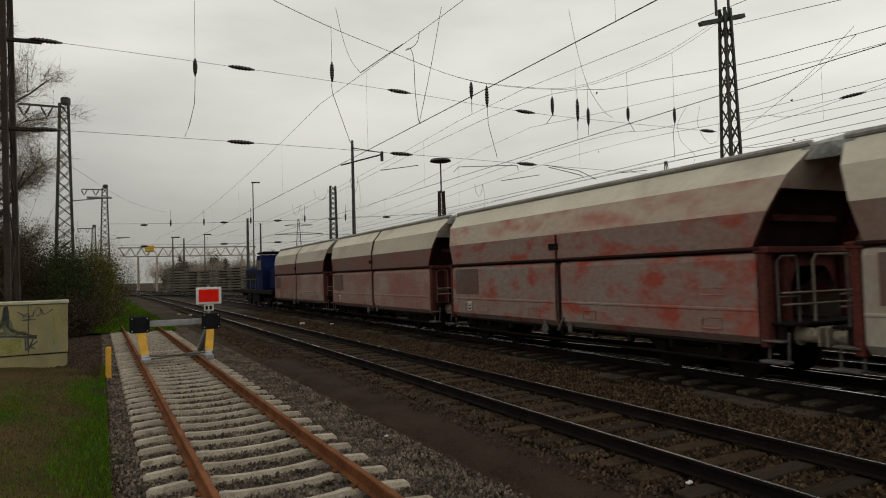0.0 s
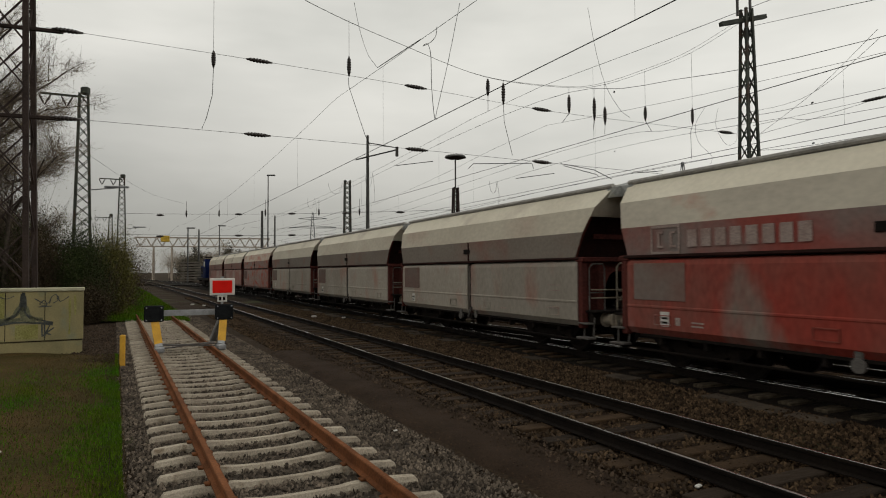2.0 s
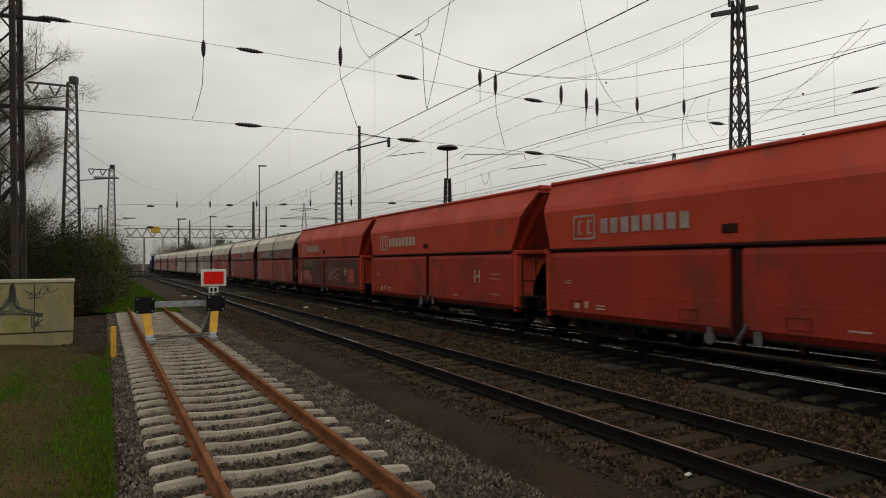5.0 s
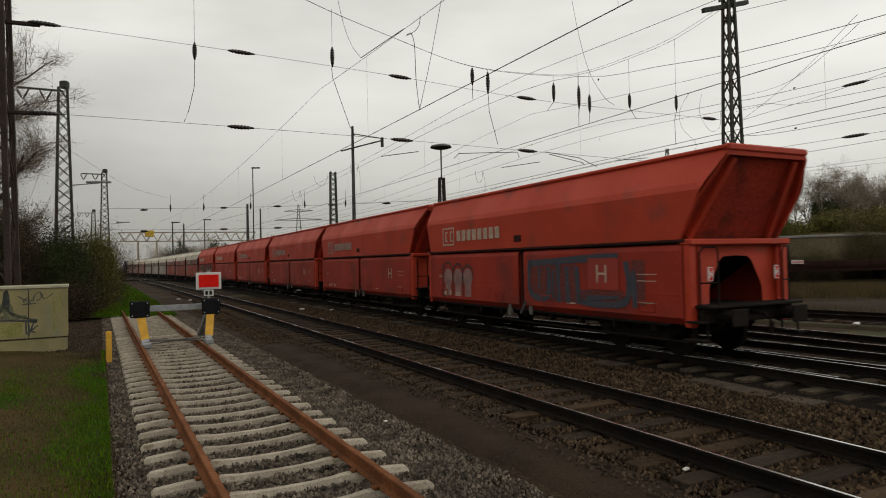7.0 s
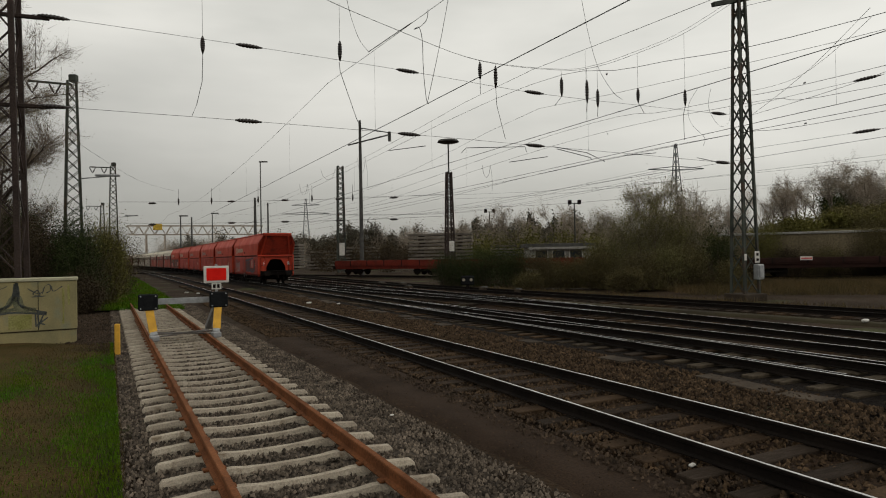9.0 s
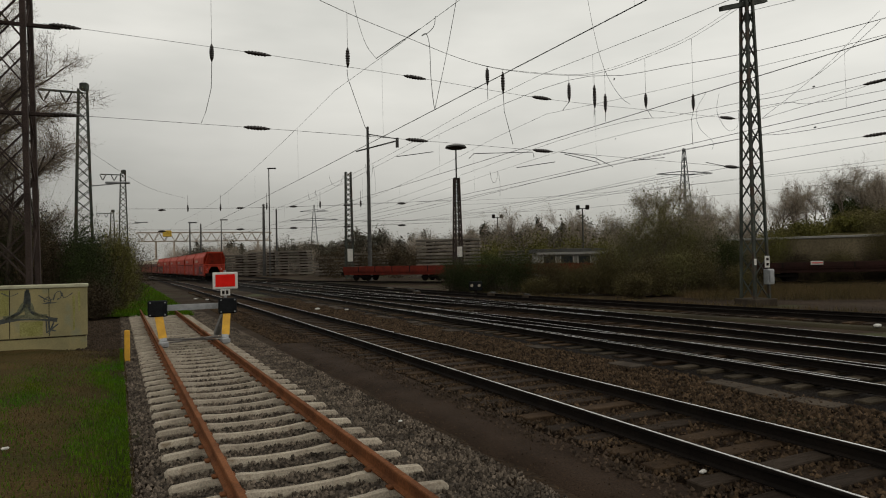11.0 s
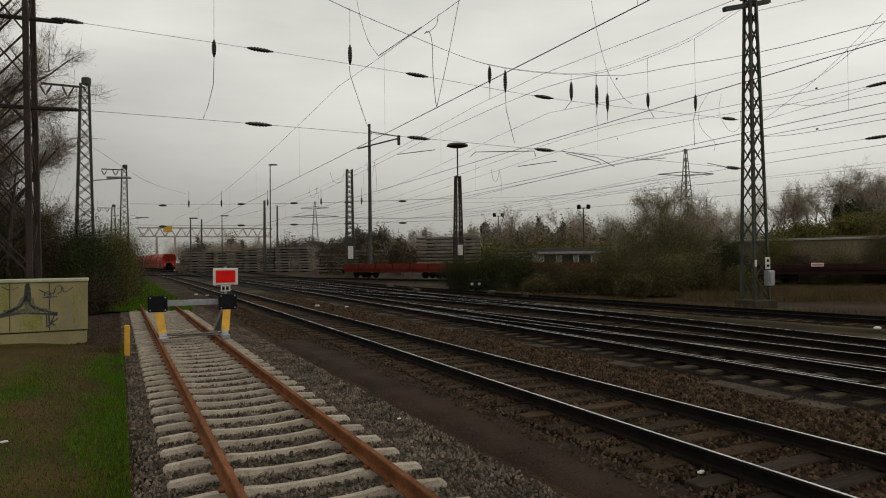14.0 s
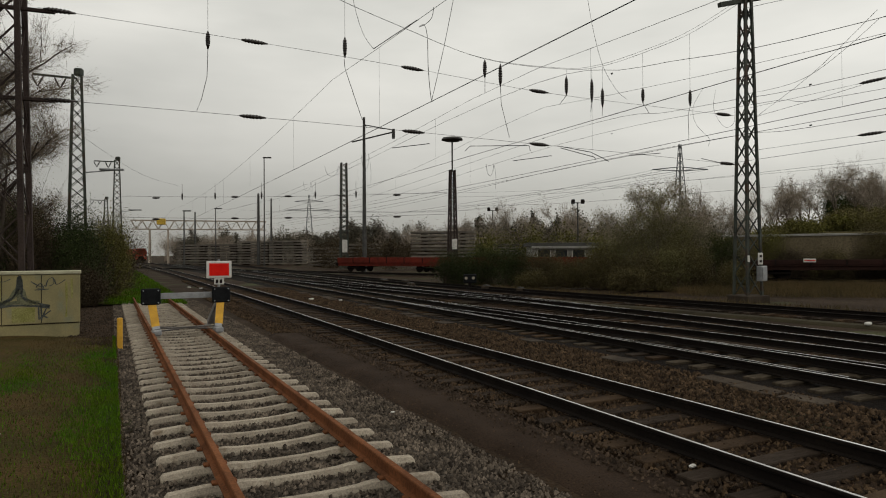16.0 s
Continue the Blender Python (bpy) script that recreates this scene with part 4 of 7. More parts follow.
def open_wagon():
    w = thing("hopper_wagon", "bright red open coal hopper wagon with sloping ends", "railway wagon", "wagons of the goods train")
    wagon_common(w, M_WAGRED, M_WAGDARK, M_WAGRED_LOW, M_UNDER)
    sec = [(SIDE, 2.42), (SIDE, 2.50), (SIDE + 0.02, 3.36), (1.45, 3.50), (1.13, 4.06), (1.10, 4.14)]
    body = hopper(w, sec, [M_WAGRED], (0.95, 0.40), "hopper")
    rim = Geo()
    back, front = -HALF - 0.90, HALF + 0.35
    mid, full = (back + front) / 2, front - back
    for sy in (-1, 1):
        rim.box((mid, sy * 1.08, 4.14), (full, 0.16, 0.09), bevel=0.025)
    for x in (back + 0.05, front - 0.05):
        rim.box((x, 0, 4.13), (0.17, 2.3, 0.14), bevel=0.03)
    part("top_rim", rim, M_WAGRED, body)
    fill = Geo()
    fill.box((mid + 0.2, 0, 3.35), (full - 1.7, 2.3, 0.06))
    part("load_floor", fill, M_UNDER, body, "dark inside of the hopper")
    part("vent_window", Geo().box((0.1, SIDE + 0.012, 2.68), (0.34, 0.03, 0.17), bevel=0.008), M_WAGDARK, body, "small dark inspection opening")
    return w


def covered_wagon(lower, label, band, flank):
    w = thing("covered_hopper_wagon", label, "railway wagon", "wagons of the goods train")
    wagon_common(w, M_WAGEND, M_WAGDARK, lower, M_DUSTGEAR)
    sec = [(SIDE, 2.42), (SIDE + 0.01, 3.03), (1.36, 3.62), (1.0, 4.06), (0.86, 4.16), (0.55, 4.21)]
    body = hopper(w, sec, [band, flank, M_ROOF, M_ROOFTOP, M_ROOFTOP], (0.88, 0.48), "covered_hopper")
    for sx in (-1, 1):
        x = sx * (HALF + (0.86 if sx < 0 else 0.46))
        cap, arc = Geo(), [(y, 4.24 - 0.20 * (abs(y) / 1.02) ** 2.6) for y in (-1.02, -0.85, -0.6, -0.3, 0.0, 0.3, 0.6, 0.85, 1.02)]
        x_in, x_mid, x_out = x - sx * 0.22, x + sx * 0.22, x + sx * (0.42 if sx < 0 else 0.30)
        rings = [[(xx, y * k, z + dz) for y, z in arc] for xx, k, dz in ((x_in, 1.0, 0.02), (x_mid, 1.0, 0.05), (x_out, 0.96, -0.06))]
        for r0, r1 in zip(rings, rings[1:]):
            for j in range(len(arc) - 1):
                cap.add([r0[j], r0[j + 1], r1[j + 1], r1[j]], [(0, 1, 2, 3)])
        skirt = [(x_out - sx * 0.05, y * 0.93, min(z - 0.20, 3.86)) for y, z in arc]
        for j in range(len(arc) - 1):
            cap.add([rings[2][j], rings[2][j + 1], skirt[j + 1], skirt[j]], [(0, 1, 2, 3)])
        for j in (0, len(arc) - 1):
            cap.add([rings[0][j], rings[1][j], rings[2][j], skirt[j], (x_in + sx * 0.1, arc[j][0] * 1.06, 3.84)], [(0, 1, 2, 3, 4)])
        part("end_cap", cap, M_ENDCAP, body, "bulging grey end cap of the swing roof")
    part("notice_panel", Geo().box((4.72, SIDE + 0.008, 1.85), (1.45, 0.012, 0.78), bevel=0.004), M_PANEL, w, "dull brown-grey panel on the door")
    tag = part("white_tag", Geo().box((4.55, SIDE + 0.012, 1.08), (0.24, 0.012, 0.30), bevel=0.004), M_WHITE, w, "white label with dark bars")
    for dz in (-0.07, 0.02):
        part("tag_bar", Geo().box((4.55, SIDE + 0.02, 1.08 + dz), (0.17, 0.006, 0.045)), M_UNDER, tag)
    for sy in (-1, 1):
        part("ridge_pipe", Geo().tube([(-HALF - 0.8, sy * 0.97, 4.13), (HALF + 0.42, sy * 0.97, 4.13)], 0.06, 8), M_ROOFTOP, body, "grey pipe along the roof edge")
    part("roof_joint", Geo().box((-0.02, 1.50, 2.72), (0.05, 0.03, 0.6)), M_WAGDARK, body, "dark joint in the band")
    part("vent_window", Geo().box((0.1, SIDE + 0.02, 2.72), (0.40, 0.03, 0.16), bevel=0.008), M_UNDER, body, "small dark inspection opening")
    return w


def side_bars(w, spec, material, name, y=SIDE + 0.008):
    """Unreadable lettering as plain bars: (x, z, width, height)."""
    for x, z, ww, hh in spec:
        part(name, Geo().box((x, y, z), (ww, 0.006, hh)), material, w)


def letter_h(w, x, z, size, material):
    cu = bpy.data.curves.new("letter", "FONT")
    cu.body, cu.size, cu.align_x, cu.align_y, cu.extrude = "H", size, "CENTER", "CENTER", 0.003
    tmp = new("letter", cu)
    me = bpy.data.meshes.new_from_object(tmp.evaluated_get(bpy.context.evaluated_depsgraph_get()))
    bpy.data.objects.remove(tmp)
    me.materials.clear()
    me.materials.append(material)
    ob = new("letter", me)
    ob.matrix_basis = Matrix.Translation((x, SIDE + 0.022, z)) @ pose(0, 0, 0, 90, 0, 180)
    ob.parent = w
    ob["label"] = "large pale letter H"


def brand_mark(w, x, material, z=2.90, faded=False, y=SIDE + 0.022):
    """A framed square and a row of block shapes in place of a company mark."""
    g = Geo()
    s = 0.27
    for dz in (-s, s):
        g.box((x, y, z + dz), (0.80, 0.008, 0.05))
    for dx in (-0.38, 0.38):
        g.box((x + dx, y, z), (0.045, 0.008, 2 * s))
    for dx in (-0.16, 0.18):
        g.box((x + dx, y, z), (0.07, 0.008, 0.34))
        g.box((x + dx - 0.07, y, z + 0.145), (0.12, 0.008, 0.05))
        g.box((x + dx - 0.07, y, z - 0.145), (0.12, 0.008, 0.05))
    part("company_mark", g, material, w, "framed square company mark")
    for i in range(8):
        part("mark_bar", Geo().box((x - 0.72 - i * 0.34, y, z), (0.24, 0.008, 0.34)), material, w)


def smooth_flat(line, steps=5):
    out = []
    for i in range(len(line) - 1):
        p0, p1, p2, p3 = line[max(i - 1, 0)], line[i], line[i + 1], line[min(i + 2, len(line) - 1)]
        for k in range(steps):
            t = k / steps
            out.append(tuple(0.5 * (2 * b + (c - a) * t + (2 * a - 5 * b + 4 * c - d) * t * t + (3 * b - 3 * c + d - a) * t ** 3) for a, b, c, d in zip(p0, p1, p2, p3)))
    return out + [line[-1]]


def graffiti(w, strokes, material, name="graffiti", y=SIDE + 0.012, width=0.07):
    """One sprayed ribbon for each stroke, of uneven width."""
    for line in strokes:
        pts = smooth_flat(line)
        vs, n = [], len(pts)
        for i, (px, pz) in enumerate(pts):
            ax, az = pts[max(i - 1, 0)]
            bx, bz = pts[min(i + 1, n - 1)]
            ln = math.hypot(bx - ax, bz - az) or 1.0
            h = width * 0.5 * (0.75 + 0.45 * abs(math.sin(i * 0.7 + px * 5)))
            ox, oz = -(bz - az) / ln * h, (bx - ax) / ln * h
            vs += [(px + ox, y, pz + oz), (px - ox, y, pz - oz)]
        part(name, Geo().add(vs, [(2 * i, 2 * i + 1, 2 * i + 3, 2 * i + 2) for i in range(n - 1)]), material, w, "sprayed outline graffiti")


def curl(cx, cz, rx, rz, a0, a1, n=8):
    return [(cx + rx * math.cos(radians(a0 + (a1 - a0) * i / n)), cz + rz * math.sin(radians(a0 + (a1 - a0) * i / n))) for i in range(n + 1)]


def small_marks(w, rnd, material):
    side_bars(w, [(4.9, 1.62, 0.22, 0.02), (4.9, 1.56, 0.26, 0.02), (4.55, 1.0, 0.2, 0.16), (4.2, 1.05, 0.12, 0.16), (3.7, 1.05, 0.3, 0.03), (3.7, 0.98, 0.3, 0.03)], material, "data_bar")
    side_bars(w, [(-4.75, 1.72, 0.55, 0.02), (-4.75, 1.58, 0.55, 0.02), (-4.7, 1.12, 0.6, 0.02), (-2.2, 1.0, 0.34, 0.03)], material, "data_bar")


WAGONS = []


def roof_gap(w):
    """The dark slit between the two halves of a swing roof."""
    sec = [(SIDE + 0.01, 3.03), (1.36, 3.62), (1.0, 4.06), (0.86, 4.16)]
    for sy in (-1, 1):
        g = Geo()
        for (y0, z0), (y1, z1) in zip(sec, sec[1:]):
            g.add([(x, sy * (y + 0.012), z + 0.012) for y, z in ((y0, z0), (y1, z1)) for x in (-0.09, 0.09)], [(0, 1, 3, 2)])
        part("roof_slit", g, M_WAGDARK, w, "dark slit between the roof halves")



def build_train():
    rnd = random.Random(11)
    red = open_wagon()
    grey = covered_wagon(M_WAGGREY, "dusty grey covered hopper wagon with a cream swing roof", M_BAND_GREY, M_FLANK_CREAM)
    pink = covered_wagon(M_WAGPINK, "pink-stained dusty covered hopper wagon with a cream swing roof", M_WAGPINK, M_FLANK_PINK)
    rose = covered_wagon(M_WAGROSE, "rose-dusted covered hopper wagon with a cream swing roof", M_BAND_ROSE, M_FLANK_CREAM)
    dusty = covered_wagon(M_WAGDUST, "dust-stained red covered hopper wagon with a cream swing roof", M_WAGBAND, M_ROOF_LOW)
    made = {}
    for k in range(15):
        if k < 6:
            src = red
        else:
            src = grey if k in (9, 10, 11) else (pink if k == 12 else (rose if k in (13, 14) else dusty))
        m = Matrix.Identity(4)
        if src not in made:
            made[src] = src
            w = src
        else:
            w = copy_thing(src, m)
        WAGONS.append((w, k))
        if k in (6, 8, 13):
            roof_gap(w)
    for w, k in WAGONS:
        small_marks(w, rnd, M_LETTER if k < 6 else M_LETTER_FADED)
        if k < 6:
            brand_mark(w, 4.25, M_LETTER if k in (0, 4, 5) else M_LETTER_FADED)
            letter_h(w, -3.35 if k == 0 else -3.72, 1.70 if k == 0 else 1.62, 0.60, M_LETTER)
        elif k in (6, 8):
            brand_mark(w, 4.5, M_LETTER_FADED, 2.72)
            if k == 8:
                letter_h(w, -3.2, 1.72, 0.6, M_LETTER_FADED)
    # graffiti on the last wagon and on the first red one
    last = WAGONS[0][0]
    for cx in (4.35, 3.65, 3.0):
        g = Geo().lathe((cx, SIDE + 0.006, 1.55), (0, 1, 0), [(0, 0.30), (0.004, 0.30)], 12)
        g.box((cx, SIDE + 0.008, 1.25), (0.40, 0.004, 0.6))
        part("graffiti_fill", g, M_TAG_GREY, last)
    graffiti(last, [curl(4.35, 1.62, 0.38, 0.42, 200, -20), curl(3.65, 1.60, 0.36, 0.40, 190, -10), curl(3.0, 1.58, 0.36, 0.36, 190, -30), [(4.72, 2.0), (4.72, 1.0), (4.5, 0.95)],
                    [(4.0, 1.7), (4.0, 1.0)], [(3.3, 1.6), (3.3, 1.0)]], M_TAG_BLACK, width=0.055)
    for x0, x1, z0, z1 in ((-0.55, -1.22, 1.05, 1.92), (-1.34, -2.42, 1.00, 1.94), (-2.52, -4.05, 0.98, 1.34), (-4.30, -4.70, 1.05, 2.02)):
        part("graffiti_fill", Geo().box(((x0 + x1) / 2, SIDE + 0.006, (z0 + z1) / 2), (abs(x1 - x0), 0.004, z1 - z0)), M_TAG_FILL, last, "dull violet-brown sprayed field")
    graffiti(last, [[(-0.4, 1.98), (-3.9, 2.12)], [(-0.45, 2.0), (-0.5, 1.2), (-1.25, 1.12), (-1.3, 1.9)], [(-1.7, 1.95), (-1.72, 1.0)], [(-2.05, 1.9), (-2.1, 1.0)], [(-2.45, 1.9), (-2.5, 1.0)],
                    [(-2.6, 1.05), (-4.1, 1.1), (-4.15, 2.0)], [(-4.35, 1.8), (-4.4, 1.0)]], M_TAG_BLUE, width=0.15)
    part("repaint_patch", Geo().box((-3.4, SIDE + 0.016, 1.72), (1.05, 0.006, 0.72)), M_FRESHRED, last, "fresh red patch round the letter")
    graffiti(last, [[(-0.9, 1.3), (-0.9, 1.85)], [(-1.5, 1.1), (-1.5, 1.8)], [(-2.8, 1.15), (-3.9, 1.2)]], M_TAG_BLUE, y=SIDE + 0.018, width=0.10)
    first = WAGONS[5][0]
    for a, b in ((-5.6, -0.14), (0.14, 5.0)):
        part("overpaint", Geo().box(((a + b) / 2, SIDE + 0.008, 1.58), (b - a, 0.008, 1.34)), M_BROWNDOOR, first, "brown overpainted door surface")
    for x, z, ww, hh in ((3.6, 1.35, 1.5, 0.62), (2.9, 1.15, 0.6, 0.5), (-4.55, 1.45, 0.85, 0.66), (4.9, 1.2, 0.5, 0.7)):
        part("repaint_patch", Geo().box((x, SIDE + 0.014, z), (ww, 0.006, hh)), M_FRESHRED, first, "bright red patch left free")
    side_bars(first, [(3.6, 1.42, 0.8, 0.03), (3.6, 1.32, 0.8, 0.03), (2.9, 1.3, 0.4, 0.03), (-4.55, 1.4, 0.6, 0.03)], M_LETTER, "data_bar", SIDE + 0.019)
    graffiti(first, [curl(-0.7 - 0.4 * i, 1.5 + 0.1 * (i % 2), 0.3, 0.28, 60 * i, 60 * i + 260) for i in range(5)] + [[(-0.4, 1.8), (-0.7, 1.2), (-1.0, 1.7)], [(-2.2, 1.1), (-2.5, 1.6), (-2.8, 1.15), (-3.0, 0.95)]], M_TAG_PALE, width=0.04, y=SIDE + 0.018)
    graffiti(first, [curl(-1.3 - 0.45 * i, 1.45, 0.25, 0.35, 200 - 40 * i, -60 + 50 * i) for i in range(4)] + [curl(-0.9, 1.95, 0.1, 0.1, 0, 330), [(-4.0, 1.3), (-4.2, 1.1), (-4.4, 1.25)]], M_TAG_PALE, width=0.035, y=SIDE + 0.017)
    graffiti(first, [curl(4.1 - 0.35 * i, 2.0, 0.14, 0.18, 220, -40) for i in range(5)], M_SPRAY_GREEN, width=0.05, y=SIDE + 0.017)
    # marker boards at the tail
    for sy in (-1, 1):
        b = part("tail_board", Geo().box((-HALF - 0.26, sy * 0.98, 1.72), (0.03, 0.14, 0.28), bevel=0.008), M_TAILWHITE, last, "red and white tail board")
        part("tail_field", Geo().add([(-HALF - 0.278, sy * 0.98 - 0.06, 1.60), (-HALF - 0.278, sy * 0.98 + 0.06, 1.60), (-HALF - 0.278, sy * 0.98, 1.72), ], [(0, 1, 2)]).add(
            [(-HALF - 0.278, sy * 0.98 - 0.06, 1.84), (-HALF - 0.278, sy * 0.98 + 0.06, 1.84), (-HALF - 0.278, sy * 0.98, 1.72)], [(0, 1, 2)]), M_SIGNRED, b)
    # the locomotive
    loco = thing("diesel_locomotive", "dark blue diesel shunting locomotive with a tall cab", "locomotive")
    part("frame", Geo().box((0, 0, 1.15), (12.6, 2.8, 0.35), bevel=0.04), M_UNDER, loco)
    part("fuel_tank", Geo().box((0, 0, 0.65), (2.6, 2.5, 0.7), bevel=0.1), M_UNDER, loco)
    hood = part("long_hood", Geo().box((2.3, 0, 2.2), (7.2, 1.9, 1.75), bevel=0.12), M_LOCOBLUE, loco)
    part("short_hood", Geo().box((-4.7, 0, 2.1), (2.6, 1.9, 1.55), bevel=0.12), M_LOCOBLUE, loco)
    for i in range(5):
        part("grille", Geo().box((0.2 + i * 1.2, 0.955, 2.3), (0.9, 0.03, 0.9), bevel=0.01), M_UNDER, hood)
    cab = Geo()
    cab.prism([(-3.5, 1.3), (-1.1, 1.3), (-1.1, 3.0), (-1.35, 3.95), (-3.25, 3.95), (-3.5, 3.0)], -1.42, 1.42)
    cabo = part("cab", cab, M_LOCOBLUE, loco)
    part("cab_roof", Geo().box((-2.3, 0, 4.14), (2.5, 2.7, 0.16), bevel=0.06), M_UNDER, cabo)
    for sy in (-1, 1):
        part("cab_window", Geo().box((-2.3, sy * 1.43, 3.2), (1.5, 0.03, 0.75), bevel=0.02), M_GLASS, cabo)
        part("handrail", Geo().tube([(-1, sy * 1.38, 2.15), (5.9, sy * 1.38, 2.15)], 0.025, 6), M_STEELGREY, loco)
        for x in (-0.5, 1.5, 3.5, 5.8):
            part("rail_post", Geo().beam((x, sy * 1.38, 1.3), (x, sy * 1.38, 2.15), 0.035), M_STEELGREY, loco)
    part("exhaust_stack", Geo().lathe((0.6, 0, 3.0), (0, 0, 1), [(0, 0.2), (0.7, 0.18)], 12), M_UNDER, loco)
    for sx in (-1, 1):
        bogie_parts(loco, sx * 3.6)
        for sy in (-1, 1):
            buffer_part(loco, sx, sy, M_UNDER)
    WAGONS.append((loco, 15))


build_train()


def motions():
    for w, k in WAGONS:
        extra = HALF if k < 15 else HALF + 0.35
        rows = [(i * 0.5, train_pose(tail_at(i * 0.5) + extra + PITCH * k)) for i in range(33)]
        walk(w, rows)


# ---- masts and overhead line ----
def lattice(g, legs_geo, base, z0, z1, wx0, wx1, wy0, wy1, leg, brace, turn, bays):
    """Corner legs into legs_geo (one Geo each) and crossed bracing into g; local x along turn."""
    c, s = math.cos(turn), math.sin(turn)

    def P(sx, sy, k):
        x, y = sx * (wx0 + (wx1 - wx0) * k) / 2, sy * (wy0 + (wy1 - wy0) * k) / 2
        return Vector((base[0] + x * c - y * s, base[1] + x * s + y * c, z0 + (z1 - z0) * k))

    corners = [(-1, -1), (1, -1), (1, 1), (-1, 1)]
    for lg, (a, b) in zip(legs_geo, corners):
        lg.beam(P(a, b, 0), P(a, b, 1), leg, leg, up=(c, s, 0))
    ks = [(i / bays) ** 0.92 for i in range(bays + 1)]
    for i in range(bays):
        for q in range(4):
            a, b = corners[q], corners[(q + 1) % 4]
            if (i + q) % 2:
                a, b = b, a
            g.beam(P(*a, ks[i]), P(*b, ks[i + 1]), brace, brace * 0.5, up=(c, s, 0))
            if q % 2 == 0 or i % 3 == 0:
                g.beam(P(*b, ks[i]), P(*a, ks[i + 1]), brace, brace * 0.5, up=(c, s, 0))
    return P


def lattice_mast(name, base, height, w0, w1, d0, d1, leg, brace, turn, bays, material, label, group="", single=False):
    m = thing(name, label, "catenary mast", group)
    g, legs = Geo(), [Geo() for _ in range(4)]
    P = lattice(g, legs, base, 0.15, height, w0, w1, d0, d1, leg, brace, turn, bays)
    for lg in legs:
        part("leg", lg, material, m)
    if single:
        for i in range(len(g.v) // 8):
            one = Geo()
            one.add(g.v[i * 8:i * 8 + 8], [tuple(k - i * 8 for k in q) for q in g.f[i * 6:i * 6 + 6]])
            part("brace", one, material, m)
    else:
        part("bracing", g, material, m)
    c = Vector((base[0], base[1], 0.0))
    part("footing", Geo().box(c + Vector((0, 0, 0.0)), (w0 + 0.5, d0 + 0.5, 0.42), Matrix.Rotation(turn, 3, "Z"), bevel=0.04), M_SLAB, m, "weathered concrete footing")
    return m, P


SPAN_L, SPAN_R = Vector((-13.55, 20.5, 0)), Vector((15.08, 30.95, 0))
SPAN_TURN = math.atan2(SPAN_R.y - SPAN_L.y, SPAN_R.x - SPAN_L.x)


def span_point(u, z):
    # the reference ends of the cross span
    a, b = Vector((-13.0, 20.4, 0)), Vector((15.3, 31.0, 0))
    return a + (b - a) * u + Vector((0, 0, z))


def insulator(geo, a, b, r=0.075, sheds=7):
    """A string of ribbed discs between two points."""
    a, b = Vector(a), Vector(b)
    d = b - a
    rings, n = [(0, 0.025)], sheds
    ln = d.length
    for i in range(n):
        t0 = ln * (0.14 + 0.72 * i / n)
        t1 = ln * (0.14 + 0.72 * (i + 0.55) / n)
        q = r * (0.75 + 0.25 * math.sin(math.pi * (i + 0.5) / n))
        rings += [(t0, q * 0.78), (t0 + 0.004, q), (t1, q * 0.95), (t1 + 0.004, q * 0.78)]
    rings.append((ln, 0.025))
    geo.lathe(a, d, rings, 8)


def sag_wire(points, r=0.011, n=5):
    return Geo().tube(points, r * 0.8, n, caps=False)


def smooth(points, steps=6):
    """A smooth line through points."""
    pts = [Vector(p) for p in points]
    out = []
    for i in range(len(pts) - 1):
        p0, p1, p2, p3 = pts[max(i - 1, 0)], pts[i], pts[i + 1], pts[min(i + 2, len(pts) - 1)]
        for k in range(steps):
            t = k / steps
            out.append(0.5 * ((2 * p1) + (p2 - p0) * t + (2 * p0 - 5 * p1 + 4 * p2 - p3) * t * t + (3 * p1 - 3 * p2 + p3 - p0) * t ** 3))
    out.append(pts[-1])
    return out


